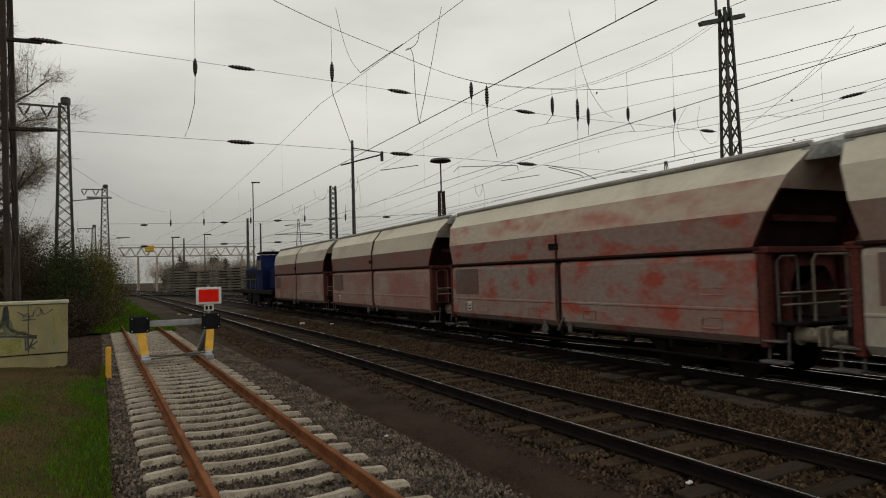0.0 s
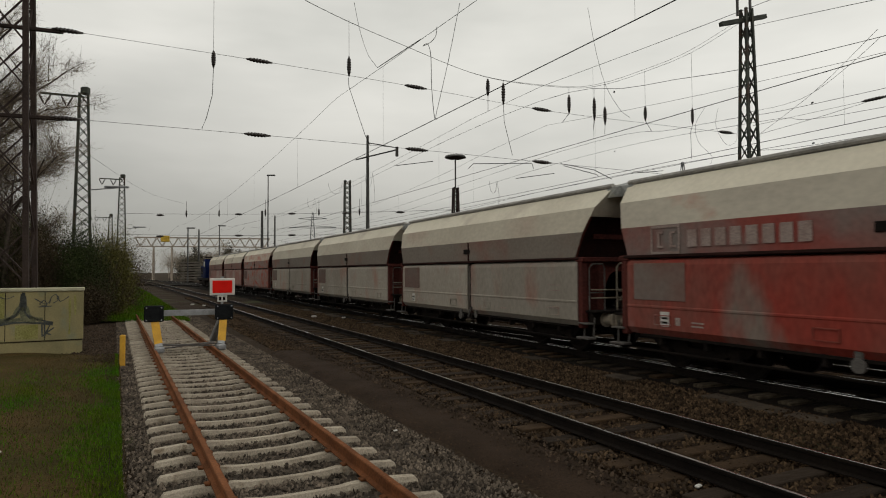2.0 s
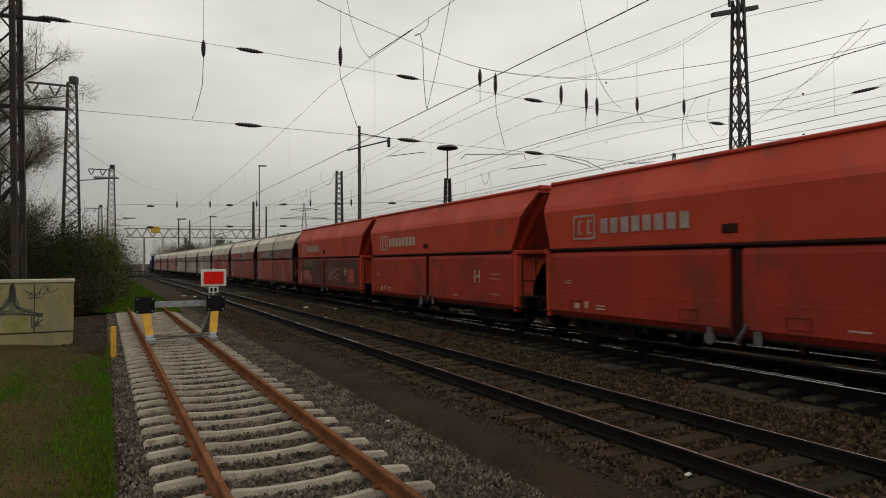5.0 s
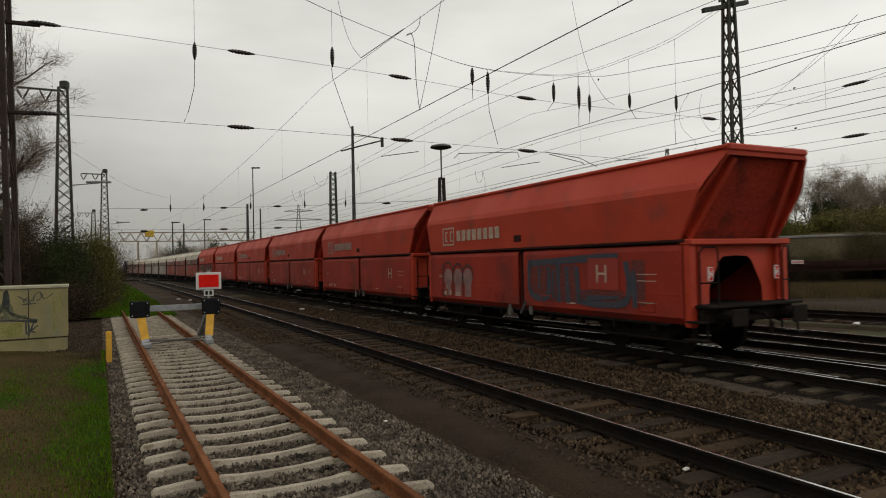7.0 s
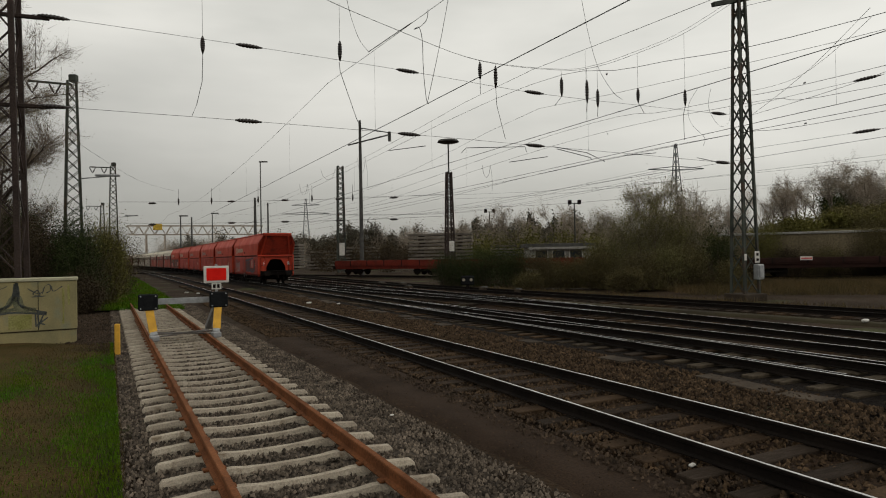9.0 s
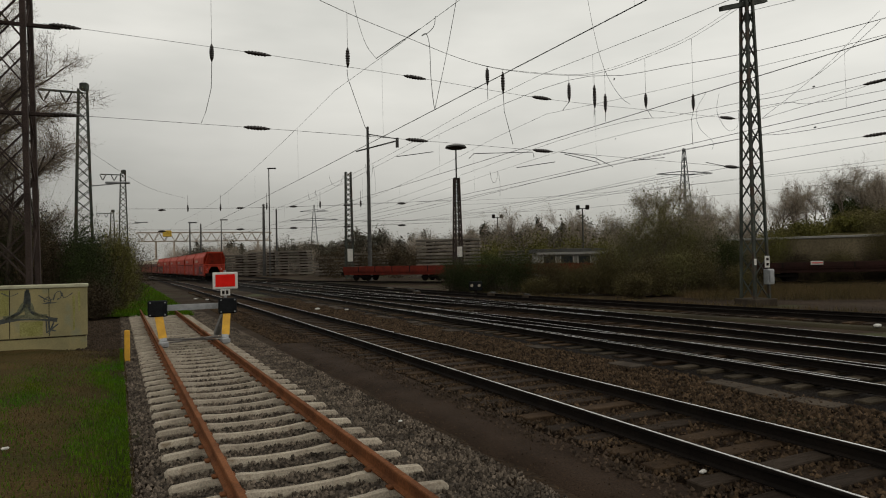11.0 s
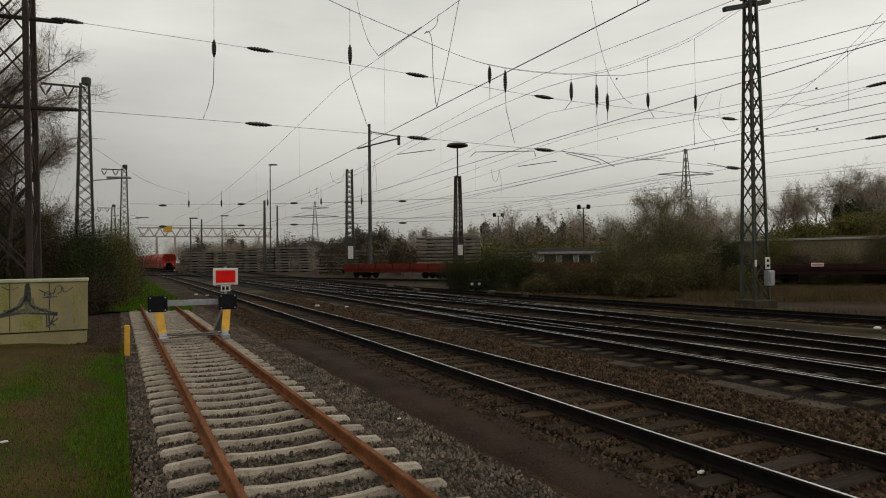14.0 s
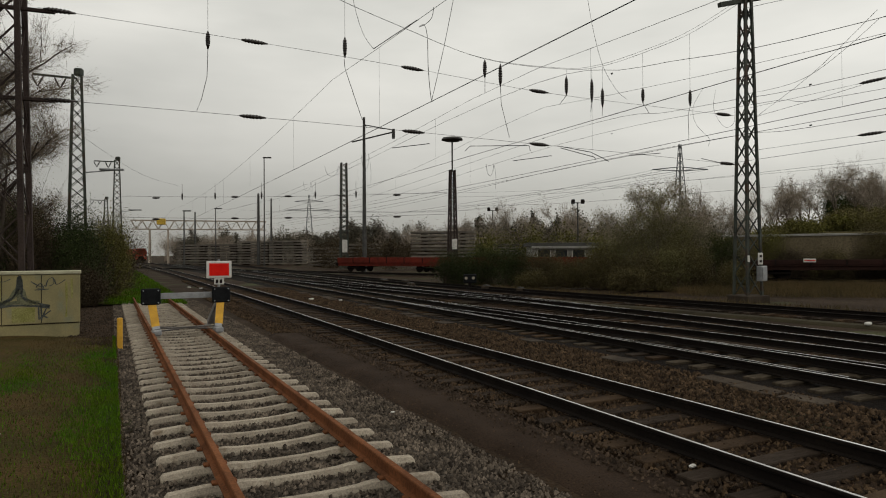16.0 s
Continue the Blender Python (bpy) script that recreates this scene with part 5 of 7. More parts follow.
def build_head_span():
    left, _ = lattice_mast("lattice_mast", SPAN_L, 16.5, 1.5, 0.9, 1.2, 0.8, 0.155, 0.075, SPAN_TURN, 11, M_MAST_BROWN, "dark brown riveted lattice mast behind a concrete cabinet", "", True)
    for z in (7.25, 10.1):
        part("wire_bracket", Geo().box(SPAN_L + Vector((0.35, 0.13, z)), (2.3, 0.12, 0.12), Matrix.Rotation(SPAN_TURN, 3, "Z"), bevel=0.02), M_MAST_BROWN, left)
    right, P = lattice_mast("lattice_mast", SPAN_R, 14.9, 0.90, 0.36, 0.82, 0.32, 0.11, 0.055, SPAN_TURN, 17, M_MAST_GREEN, "tall grey-green lattice mast holding the cross span", "", True)
    fold = Geo()
    fold.beam(SPAN_R + Vector((-0.0, 0, 0.2)), SPAN_R + Vector((-0.0, 0, 14.8)), 0.13, 0.13)
    part("middle_post", fold, M_MAST_GREEN, right)
    arm = Geo()
    d = Vector((math.cos(SPAN_TURN), math.sin(SPAN_TURN), 0))
    arm.beam(SPAN_R + d * -1.6 + Vector((0, 0, 13.95)), SPAN_R + d * 1.2 + Vector((0, 0, 14.70)), 0.22, 0.2)
    part("head_arm", arm, M_MAST_GREEN, right, "sloping head arm")
    for k in (-0.55, 0.25):
        part("head_pin", Geo().tube([SPAN_R + d * k + Vector((0, 0, 14.5)), SPAN_R + d * k + Vector((0, 0, 15.8))], 0.07, 8), M_INSULATOR, right)
    box = part("switch_box", Geo().box(SPAN_R + d * 0.72 + Vector((-0.25, -0.75, 1.25)), (0.40, 0.30, 0.72), Matrix.Rotation(SPAN_TURN, 3, "Z"), bevel=0.03), M_GALV, right, "pale grey switch box")
    part("box_door", Geo().box(SPAN_R + d * 0.72 + Vector((-0.19, -0.92, 1.27)), (0.28, 0.03, 0.56), Matrix.Rotation(SPAN_TURN, 3, "Z"), bevel=0.01), M_GALV, box)
    part("mast_plate", Geo().box(SPAN_R + d * 0.72 + Vector((-0.3, -0.72, 1.95)), (0.3, 0.03, 0.55), Matrix.Rotation(SPAN_TURN, 3, "Z"), bevel=0.01), M_WHITE, right, "white number plate with dark bars")
    for dz in (-0.12, 0.12):
        part("plate_bar", Geo().box(SPAN_R + d * 0.72 + Vector((-0.29, -0.74, 1.95 + dz)), (0.14, 0.02, 0.12), Matrix.Rotation(SPAN_TURN, 3, "Z")), M_UNDER, right)
    part("mast_plate", Geo().box(SPAN_R + d * 0.0 + Vector((-0.3, -0.72, 1.95)), (0.14, 0.03, 0.3), Matrix.Rotation(SPAN_TURN, 3, "Z"), bevel=0.01), M_WHITE, right, "small white plate")

    sp = thing("cross_span", "sagging cross-span wires with dark insulators over the tracks", "overhead wire")
    cross = smooth([span_point(u, z) for u, z in ((0.0, 16.3), (0.15, 14.0), (0.304, 12.05), (0.42, 10.95), (0.534, 10.10), (0.66, 10.06), (0.72, 10.38), (0.79, 11.16), (0.88, 12.37), (0.98, 14.2))])
    off = Vector((-0.1, 0.25, 0.12))
    part("cross_cable", sag_wire(cross, 0.010), M_WIRE, sp)
    part("cross_cable", sag_wire([p + off for p in cross], 0.009), M_WIRE, sp)
    upper = [(0.02, 10.1), (0.238, 9.77), (0.432, 9.41), (0.616, 8.99), (0.80, 8.84), (0.965, 8.76)]
    lower = [(0.02, 7.23), (0.236, 7.12), (0.433, 6.97), (0.616, 6.79), (0.80, 6.62), (0.965, 6.44)]
    for line, spots in ((upper, (0.04, 0.238, 0.432, 0.616, 0.945)), (lower, (0.04, 0.236, 0.433, 0.616, 0.951))):
        part("cross_wire", sag_wire(smooth([span_point(u, z) for u, z in line]), 0.009), M_WIRE, sp)
        for u in spots:
            z0, z1 = (float(np.interp(u + k, [q[0] for q in line], [q[1] for q in line])) for k in (-0.015, 0.015))
            g = Geo()
            insulator(g, span_point(u - 0.015, z0), span_point(u + 0.015, z1), 0.085, 6)
            part("insulator", g, M_INSULATOR, sp, "brown ribbed insulator", True)
    hangers = [(0.187, 13.55, 9.95, 9.35, [(0.187, 9.35), (0.186, 8.4), (0.180, 7.6), (0.175, 7.2)]),
               (0.345, 11.70, 10.30, 9.55, [(0.344, 9.5), (0.345, 9.15), (0.365, 7.4), (0.372, 7.0)]),
               (0.534, 10.10, 10.05, 9.35, [(0.534, 9.35), (0.534, 8.75)]),
               (0.557, 10.05, 9.95, 9.05, [(0.557, 9.05), (0.558, 8.34), (0.570, 7.0)]),
               (0.660, 10.06, 9.75, 8.95, [(0.660, 8.95), (0.649, 8.55)]),
               (0.702, 10.25, 9.75, 8.75, [(0.702, 8.75), (0.700, 8.35)]),
               (0.720, 10.38, 9.40, 8.60, [(0.720, 8.6), (0.719, 8.2)]),
               (0.791, 11.17, 9.60, 8.95, [(0.791, 8.95), (0.802, 8.5)]),
               (0.879, 12.36, 9.75, 9.0, [(0.879, 9.0), (0.875, 8.6), (0.876, 7.4)])]
    for u, z0, z1, z2, tail in hangers:
        h = part("hanger", sag_wire([span_point(u, z0), span_point(u, z1)], 0.008), M_WIRE, sp)
        g = Geo()
        insulator(g, span_point(u, z1), span_point(u, z2), 0.085, 6)
        part("insulator", g, M_INSULATOR, h, "brown ribbed insulator", True)
        part("tail_rod", sag_wire([span_point(a, b) for a, b in tail], 0.014), M_WIRE, h)
    # steady arms at the lower wire and loose jumpers
    for line in ([(0.505, 6.35), (0.512, 6.55), (0.60, 6.72), (0.602, 6.5)], [(0.645, 6.78), (0.70, 6.6), (0.73, 6.25)], [(0.65, 6.7), (0.705, 6.4), (0.708, 6.3)],
                 [(0.575, 6.05), (0.635, 6.35)], [(0.765, 6.55), (0.822, 6.75)], [(0.90, 6.62), (0.945, 6.45)], [(0.405, 6.3), (0.455, 6.55)]):
        part("steady_arm", Geo().tube([span_point(a, b) for a, b in line], 0.015, 6), M_WIRE, sp)
    for line in ([(0.905, 9.9), (0.885, 9.0), (0.89, 8.2), (0.915, 7.6), (0.913, 7.2)],
                 [(0.93, 9.9), (0.925, 9.0), (0.945, 8.2), (0.965, 8.4), (0.968, 9.2)]):
        part("jumper", sag_wire(smooth([span_point(a, b) for a, b in line]), 0.008), M_WIRE, sp)


def overhead_line(fx, a, b, zc, zm, sag, first, gap, label, dropper_to=70):
    """Contact wire, messenger cable and droppers above a track."""
    ln = thing("overhead_line", label, "overhead wire", "overhead lines of the tracks")

    def zmess(y):
        k = ((y - first) / gap) % 1.0
        return zm - sag * 4 * k * (1 - k)

    ys = list(np.arange(a, b + 0.1, 4.0))
    part("contact_wire", sag_wire([(fx(y), y, zc) for y in ys], 0.011), M_WIRE, ln)
    part("messenger", sag_wire([(fx(y), y, zmess(y)) for y in ys], 0.0075), M_WIRE, ln)
    y = first - gap + 4
    while y < dropper_to:
        if a < y < b and ((y - first) % gap) > 2:
            part("dropper", sag_wire([(fx(y), y, zc), (fx(y), y, zmess(y))], 0.003), M_WIRE, ln)
        y += 9.0
    return ln


build_head_span()
overhead_line(near_x, -6, 200, 5.78, 8.18, 0.75, 22.0, 62, "contact wire and messenger cable above the near track")
overhead_line(train_x, -16, 200, 5.88, 8.08, 0.9, 21.7, 62, "contact wire and messenger cable above the train's track")
overhead_line(fourth_x, -16, 150, 5.87, 8.7, 1.9, 29, 62, "contact wire and messenger cable above a yard track")
# loose tension wires that climb to the tall mast
tension = thing("tension_wires", "slack black tension wires running up to the tall mast", "overhead wire")
for pts in ([(15.0, 31.0, 14.0), (11, 17, 9.3), (13.5, 12.0, 8.4)], [(15.3, 31, 8.7), (19, 24, 9.6), (22.5, 18, 12.6)], [(2.2, 77, 9.0), (14, 60, 8.0), (40, 42, 9.5)], [(2.2, 77, 8.0), (14, 60, 7.0), (40, 42, 8.0)],
            [(-12, 89, 10.5), (15, 70, 9.2), (45, 50, 10.0)]):
    part("wire", sag_wire(smooth(pts), 0.011), M_WIRE, tension)
for pts in ([(-0.02, 15.4, 5.9), (0.28, 15.2, 7.14), (0.57, 14.99, 8.53)],
            [(5.1, 21.4, 11.06), (5.34, 21.34, 9.56), (5.63, 21.27, 8.4), (6.05, 21.15, 7.57), (6.35, 21.06, 7.27)],
            [(13.22, 26.93, 8.89), (13.41, 24.58, 8.6), (13.21, 22.39, 8.45), (13.0, 20.18, 8.65), (12.58, 18.05, 8.81)],
            [(13.42, 26.83, 7.85), (13.72, 23.25, 8.69), (13.12, 18.89, 9.38)],
            [(-2.54, 20.04, 10.68), (-2.35, 20.06, 9.75), (-2.11, 20.09, 9.04), (-1.82, 20.12, 8.63)]):
    part("wire", sag_wire(smooth(pts), 0.008), M_WIRE, tension)
part("tension_bar", Geo().tube([(-1.82, 20.12, 8.63), (-1.1, 18.87, 8.64), (-0.4, 17.5, 8.58)], 0.012, 6), M_WIRE, tension)
part("jumper", sag_wire(smooth([(0.04, 16.4, 8.51), (0.0, 16.4, 8.26), (-0.15, 16.4, 8.09), (-0.32, 16.4, 8.01), (-0.2, 16.2, 7.99), (-0.12, 16.0, 7.62), (-0.1, 15.8, 6.79), (-0.04, 15.5, 6.02), (0.01, 15.4, 5.88)]), 0.010), M_WIRE, tension)
# wires of the tracks beyond, each at its distance beside the train's track: (side, nearest height, height at the span, its y)
for side, spots in ((2.3, ((-4, 6.2), (12.8, 6.92), (18.8, 7.68), (26.5, 8.56), (58, 7.7), (90, 8.5), (150, 8.0))),
                    (6.6, ((-4, 5.8), (15, 5.9), (27, 6.0), (60, 5.9), (150, 5.9))),
                    (8.5, ((-4, 6.0), (18.2, 6.10), (22.7, 6.34), (32.0, 6.38), (60, 6.0), (150, 5.9))),
                    (8.5, ((-4, 7.0), (18.2, 7.37), (22.4, 7.59), (25.2, 7.77), (31.9, 8.16), (62, 7.2), (95, 8.1), (150, 7.6))),
                    (12.0, ((0, 7.2), (21.2, 7.60), (25.4, 8.11), (37.2, 8.49), (68, 7.5), (100, 8.4), (150, 7.8))),
                    (12.0, ((0, 5.9), (21.2, 5.9), (40, 5.95), (100, 5.9)))):
    part("feeder_wire", sag_wire(smooth([(train_x(y) + side, y, z) for y, z in spots]), 0.0095), M_WIRE, tension)
    for y in (20.0, 33.0):
        part("wire_clamp", Geo().box((train_x(y) + side, y, float(np.interp(y, [q[0] for q in spots], [q[1] for q in spots]))), (0.03, 0.09, 0.04)), M_WIRE, tension)
part("feeder_wire", sag_wire(smooth([(-22.9, 42.5, 10.1), (-28.5, 64, 10.2), (-35.0, 90, 11.8)]), 0.012), M_WIRE, tension)
# slack loops hanging from the messenger cables
for x, y, z, w, drop in ((-3.75, 36.0, 7.75, 0.42, 0.80), (-6.1, 39.2, 7.6, 0.85, 0.62), (2.6, 29.5, 6.35, 0.35, 0.55), (-8.9, 46.0, 7.5, 0.55, 0.75)):
    arc = [(x + w * (i / 10 - 0.5), y, z - drop * (1 - (i / 5 - 1) ** 2) ** 0.6) for i in range(11)]
    part("jumper", sag_wire(smooth(arc, 2), 0.009), M_WIRE, tension)
    part("jumper", sag_wire(smooth([(x + w * 0.5, y, z), (x + w * 0.75, y, z - drop), (x + w * 0.7, y, z - drop * 2.1)], 5), 0.007), M_WIRE, tension)
# the span goes on beyond the tall mast, with an insulator in each wire
for z0, z1, k in ((9.21, 13.3, 0.186), (7.14, 9.55, 0.183)):
    p0, p1 = Vector((15.3, 31.0, z0)), Vector((40.0, 20.0, z1))
    part("span_wire", sag_wire([p0, p1], 0.010), M_WIRE, tension)
    g = Geo()
    insulator(g, p0.lerp(p1, k - 0.020), p0.lerp(p1, k + 0.020), 0.085, 6)
    part("insulator", g, M_INSULATOR, tension, "brown ribbed insulator", True)


def switch_mast(base, height, w0, group):
    m, P = lattice_mast("switch_mast", base, height, w0, w0 * 0.42, w0, w0 * 0.42, 0.14, 0.075, 0.45, 18, M_MAST_GREEN, "grey-green lattice mast with a one-sided cross arm", group)
    b = Vector((base[0], base[1], height))
    d = Vector((-0.86, -0.42, 0))
    part("cross_arm", Geo().beam(b + Vector((0, 0, -0.2)), b + d * 2.6 + Vector((0, 0, -0.2)), 0.14, 0.12), M_MAST_GREEN, m)
    for k in (1.0, 2.3):
        for e in (-0.35, 0.35):
            g = Geo()
            insulator(g, b + d * (k + e) + Vector((0, 0, -0.25)), b + d * k + Vector((0, 0, -0.95)), 0.07, 5)
            part("insulator", g, M_INSULATOR, m)
    part("switch_head", Geo().box(b + Vector((0.1, 0, 0.2)), (0.5, 0.4, 0.5), bevel=0.06), M_MAST_GREEN, m)
    lamp = Geo().tube([b + Vector((0.3, 0, -6.9)), b + Vector((0.5, 0.1, -6.3)), b + Vector((2.4, 0.5, -6.1))], 0.04, 6)
    lamp.box(b + Vector((2.0, 0.45, -6.08)), (1.5, 0.2, 0.14), Matrix.Rotation(0.2, 3, "Z"), bevel=0.03)
    part("lamp_arm", lamp, M_GALV, m, "grey arm with a long lamp head")
    part("platform", Geo().box((base[0], base[1], height * 0.27), (w0 * 1.05, w0 * 1.05, 0.14), bevel=0.02), M_MAST_GREEN, m)
    return m


switch_mast((-23.1, 42.5), 14.0, 1.15, "switch masts")
switch_mast((-38.9, 80.5), 14.0, 1.25, "switch masts")
switch_mast((-57.5, 115.0), 12.2, 1.1, "switch masts")

# masts and poles further back
m, P = lattice_mast("catenary_mast", (-12.2, 89.0), 14.8, 1.05, 0.7, 0.8, 0.55, 0.16, 0.11, SPAN_TURN, 20, M_MAST_GREEN, "grey-green lattice mast with two white plates", "yard masts")
part("mast_plate", Geo().box((-12.0, 88.2, 3.4), (0.7, 0.05, 1.7), bevel=0.02), M_WHITE, m, "white plate")
m, P = lattice_mast("lamp_mast", (2.3, 77.0), 12.2, 0.95, 0.5, 0.95, 0.5, 0.16, 0.10, SPAN_TURN, 16, M_MAST_BROWN, "dark lattice mast with a round yard lamp on a pole", "yard masts")
part("lamp_pole", Geo().tube([(2.3, 77, 12.0), (2.3, 77, 15.8)], 0.09, 8), M_MAST_GREY, m)
part("lamp_head", Geo().lathe((2.3, 77, 15.65), (0, 0, 1), [(0, 0.9), (0.12, 1.3), (0.35, 1.15), (0.5, 0.3)], 16), M_MAST_GREY, m, "round grey lamp head")
part("mast_plate", Geo().box((2.5, 76.3, 3.4), (0.6, 0.05, 1.2), bevel=0.02), M_WHITE, m, "white plate with a dark numeral bar")
m = thing("flood_pole", "slim tall steel pole with a cross arm", "lamp post", "yard poles")
part("pole", Geo().tube([(-9.2, 87, -0.1), (-9.2, 87, 20.6)], 0.30, 8, 0.17), M_MAST_GREY, m)
part("cross_arm", Geo().beam((-10.8, 87, 17.3), (-5.4, 86, 18.4), 0.16), M_MAST_GREY, m)
part("cross_arm", Geo().beam((-9.2, 87, 19.6), (-5.2, 86, 18.7), 0.12), M_MAST_GREY, m)
part("arm_lamp", Geo().box((-5.2, 86, 18.2), (0.4, 0.3, 1.3), bevel=0.05), M_MAST_GREY, m)
for x, y, z, r, arm in ((-40.2, 150.0, 16.4, 0.42, False), (-34.2, 132, 22.0, 0.16, True), (-41, 165, 16.5, 0.3, False), (-51.5, 135, 11.5, 0.2, True), (-50, 150, 13, 0.16, True), (-62, 170, 13.5, 0.3, False)):
    m = thing("yard_pole", "grey steel yard pole with a small lamp" if arm else "plain grey concrete yard mast", "pole", "yard poles")
    part("pole", Geo().tube([(x, y, -0.1), (x, y, z)], r, 8, r * 0.6), M_MAST_GREY, m)
    if arm:
        part("lamp", Geo().box((x + 0.6, y, z - 0.05), (1.7, 0.4, 0.25), bevel=0.05), M_MAST_GREY, m)

# the next cross span, far back
far_span = thing("far_cross_span", "thin far cross-span wires dotted with insulators", "overhead wire")
fa, fb = Vector((-38.9, 80.5, 0)), Vector((2.3, 77.0, 0))
for z in (7.0, 9.6):
    part("cross_wire", sag_wire(smooth([fa + (fb - fa) * u + Vector((0, 0, z - 1.0 * 4 * u * (1 - u) * 0.3)) for u in (0, 0.25, 0.5, 0.75, 1)]), 0.02), M_WIRE, far_span)
    for u in (0.12, 0.36, 0.52, 0.68, 0.84):
        g = Geo()
        q = fa + (fb - fa) * u + Vector((0, 0, z - 0.28))
        insulator(g, q - Vector((0.5, 0, 0)), q + Vector((0.5, 0, 0)), 0.14, 5)
        part("insulator", g, M_INSULATOR, far_span)
for u in (0.2, 0.3, 0.44, 0.6, 0.72):
    q = fa + (fb - fa) * u
    g = Geo().tube([q + Vector((0, 0, 11)), q + Vector((0, 0, 9.9))], 0.02, 4)
    insulator(g, q + Vector((0, 0, 9.9)), q + Vector((0, 0, 9.0)), 0.12, 5)
    part("hanger", g, M_INSULATOR, far_span)


# ---- things beside the siding ----
def build_buffer_stop():
    b = thing("buffer_stop", "galvanised buffer stop with black pads and yellow posts", "buffer stop")
    way = Vector((-0.4417, 0.8972, 0))
    side = Vector((0.8972, 0.4417, 0))
    c = Vector((siding_x(18.55) + 0.14, 18.62, 0.17))
    turn = Matrix.Rotation(math.atan2(side.y, side.x), 3, "Z")
    for sy in (-1, 1):
        foot = c + side * (sy * 0.80) - way * 0.45
        head = c + side * (sy * 0.93) + Vector((0, 0, 0.95))
        post = part("post", Geo().beam(foot + Vector((0, 0, 0.05)), head, 0.18, 0.14, up=way), M_GALV, b)
        part("warning_face", Geo().beam(foot.lerp(head, 0.16) - way * 0.085, foot.lerp(head, 0.80) - way * 0.085, 0.21, 0.03, up=way), M_YELLOW, post, "yellow painted post front")
        part("back_strut", Geo().beam(head - Vector((0, 0, 0.05)), c + side * (sy * 0.78) + way * 1.15 + Vector((0, 0, 0.03)), 0.15, 0.12), M_GALV, b)
        part("rail_clamp", Geo().box(foot + Vector((0, 0, -0.01)), (0.24, 0.5, 0.16), turn, bevel=0.03), M_GALV, b)
        pad = part("buffer_pad", Geo().box(head - way * 0.16, (0.50, 0.16, 0.45), turn, bevel=0.03), M_BLACKBUF, b, "square black rubber pad")
        for dx in (-0.19, 0.19):
            for dz in (-0.17, 0.17):
                part("bolt", Geo().lathe(head - way * 0.24 + side * dx + Vector((0, 0, dz)), -way, [(0, 0.02), (0.018, 0.02)], 8), M_GALV, pad)
    part("cross_beam", Geo().beam(c + side * -0.72 + Vector((0, 0, 0.95)), c + side * 0.72 + Vector((0, 0, 0.95)), 0.10, 0.16), M_GALV, b, "grey horizontal beam")
    part("beam_lug", Geo().lathe(c + side * 0.45 - way * 0.05 + Vector((0, 0, 0.93)), -way, [(0, 0.06), (0.05, 0.06)], 8), M_GALV, b)
    for p, q in ((-0.72, 0.74), (0.74, -0.72)):
        part("tie_rod", Geo().tube([c + side * p - way * 0.3 + Vector((0, 0, 0.0)), c + side * q + way * 0.55 + Vector((0, 0, 0.03))], 0.024, 6), M_STEELGREY, b)
    part("tie_rod", Geo().tube([c + side * -0.72 - way * 0.35 + Vector((0, 0, 0.08)), c + side * 0.72 - way * 0.35 + Vector((0, 0, 0.08))], 0.024, 6), M_STEELGREY, b)
    # signal board on the pad
    s = thing("stop_board", "red rectangular stop board with a white border on the buffer stop", "signal board")
    h = c + side * 0.90 + way * 0.02 + Vector((0, 0, 1.67))
    turn2 = turn
    part("board_frame", Geo().box(h, (0.70, 0.04, 0.49), turn2, bevel=0.015), M_WHITE, s, "white border")
    part("board_field", Geo().box(h - way * 0.024, (0.55, 0.012, 0.36), turn2, bevel=0.004), M_SIGNRED, s, "bright red panel")
    part("board_post", Geo().beam(h + way * 0.04 - Vector((0, 0, 0.55)), h + way * 0.04 + Vector((0, 0, 0.30)), 0.06), M_GALV, s)
    pl = part("number_plate", Geo().box(h - Vector((0, 0, 0.345)), (0.27, 0.02, 0.18), turn2, bevel=0.005), M_WHITE, s, "small white plate with unreadable dark bars")
    for dx in (-0.06, 0.05):
        part("plate_bar", Geo().box(h - way * 0.013 + side * dx - Vector((0, 0, 0.345)), (0.07, 0.008, 0.11), turn2), M_UNDER, pl)


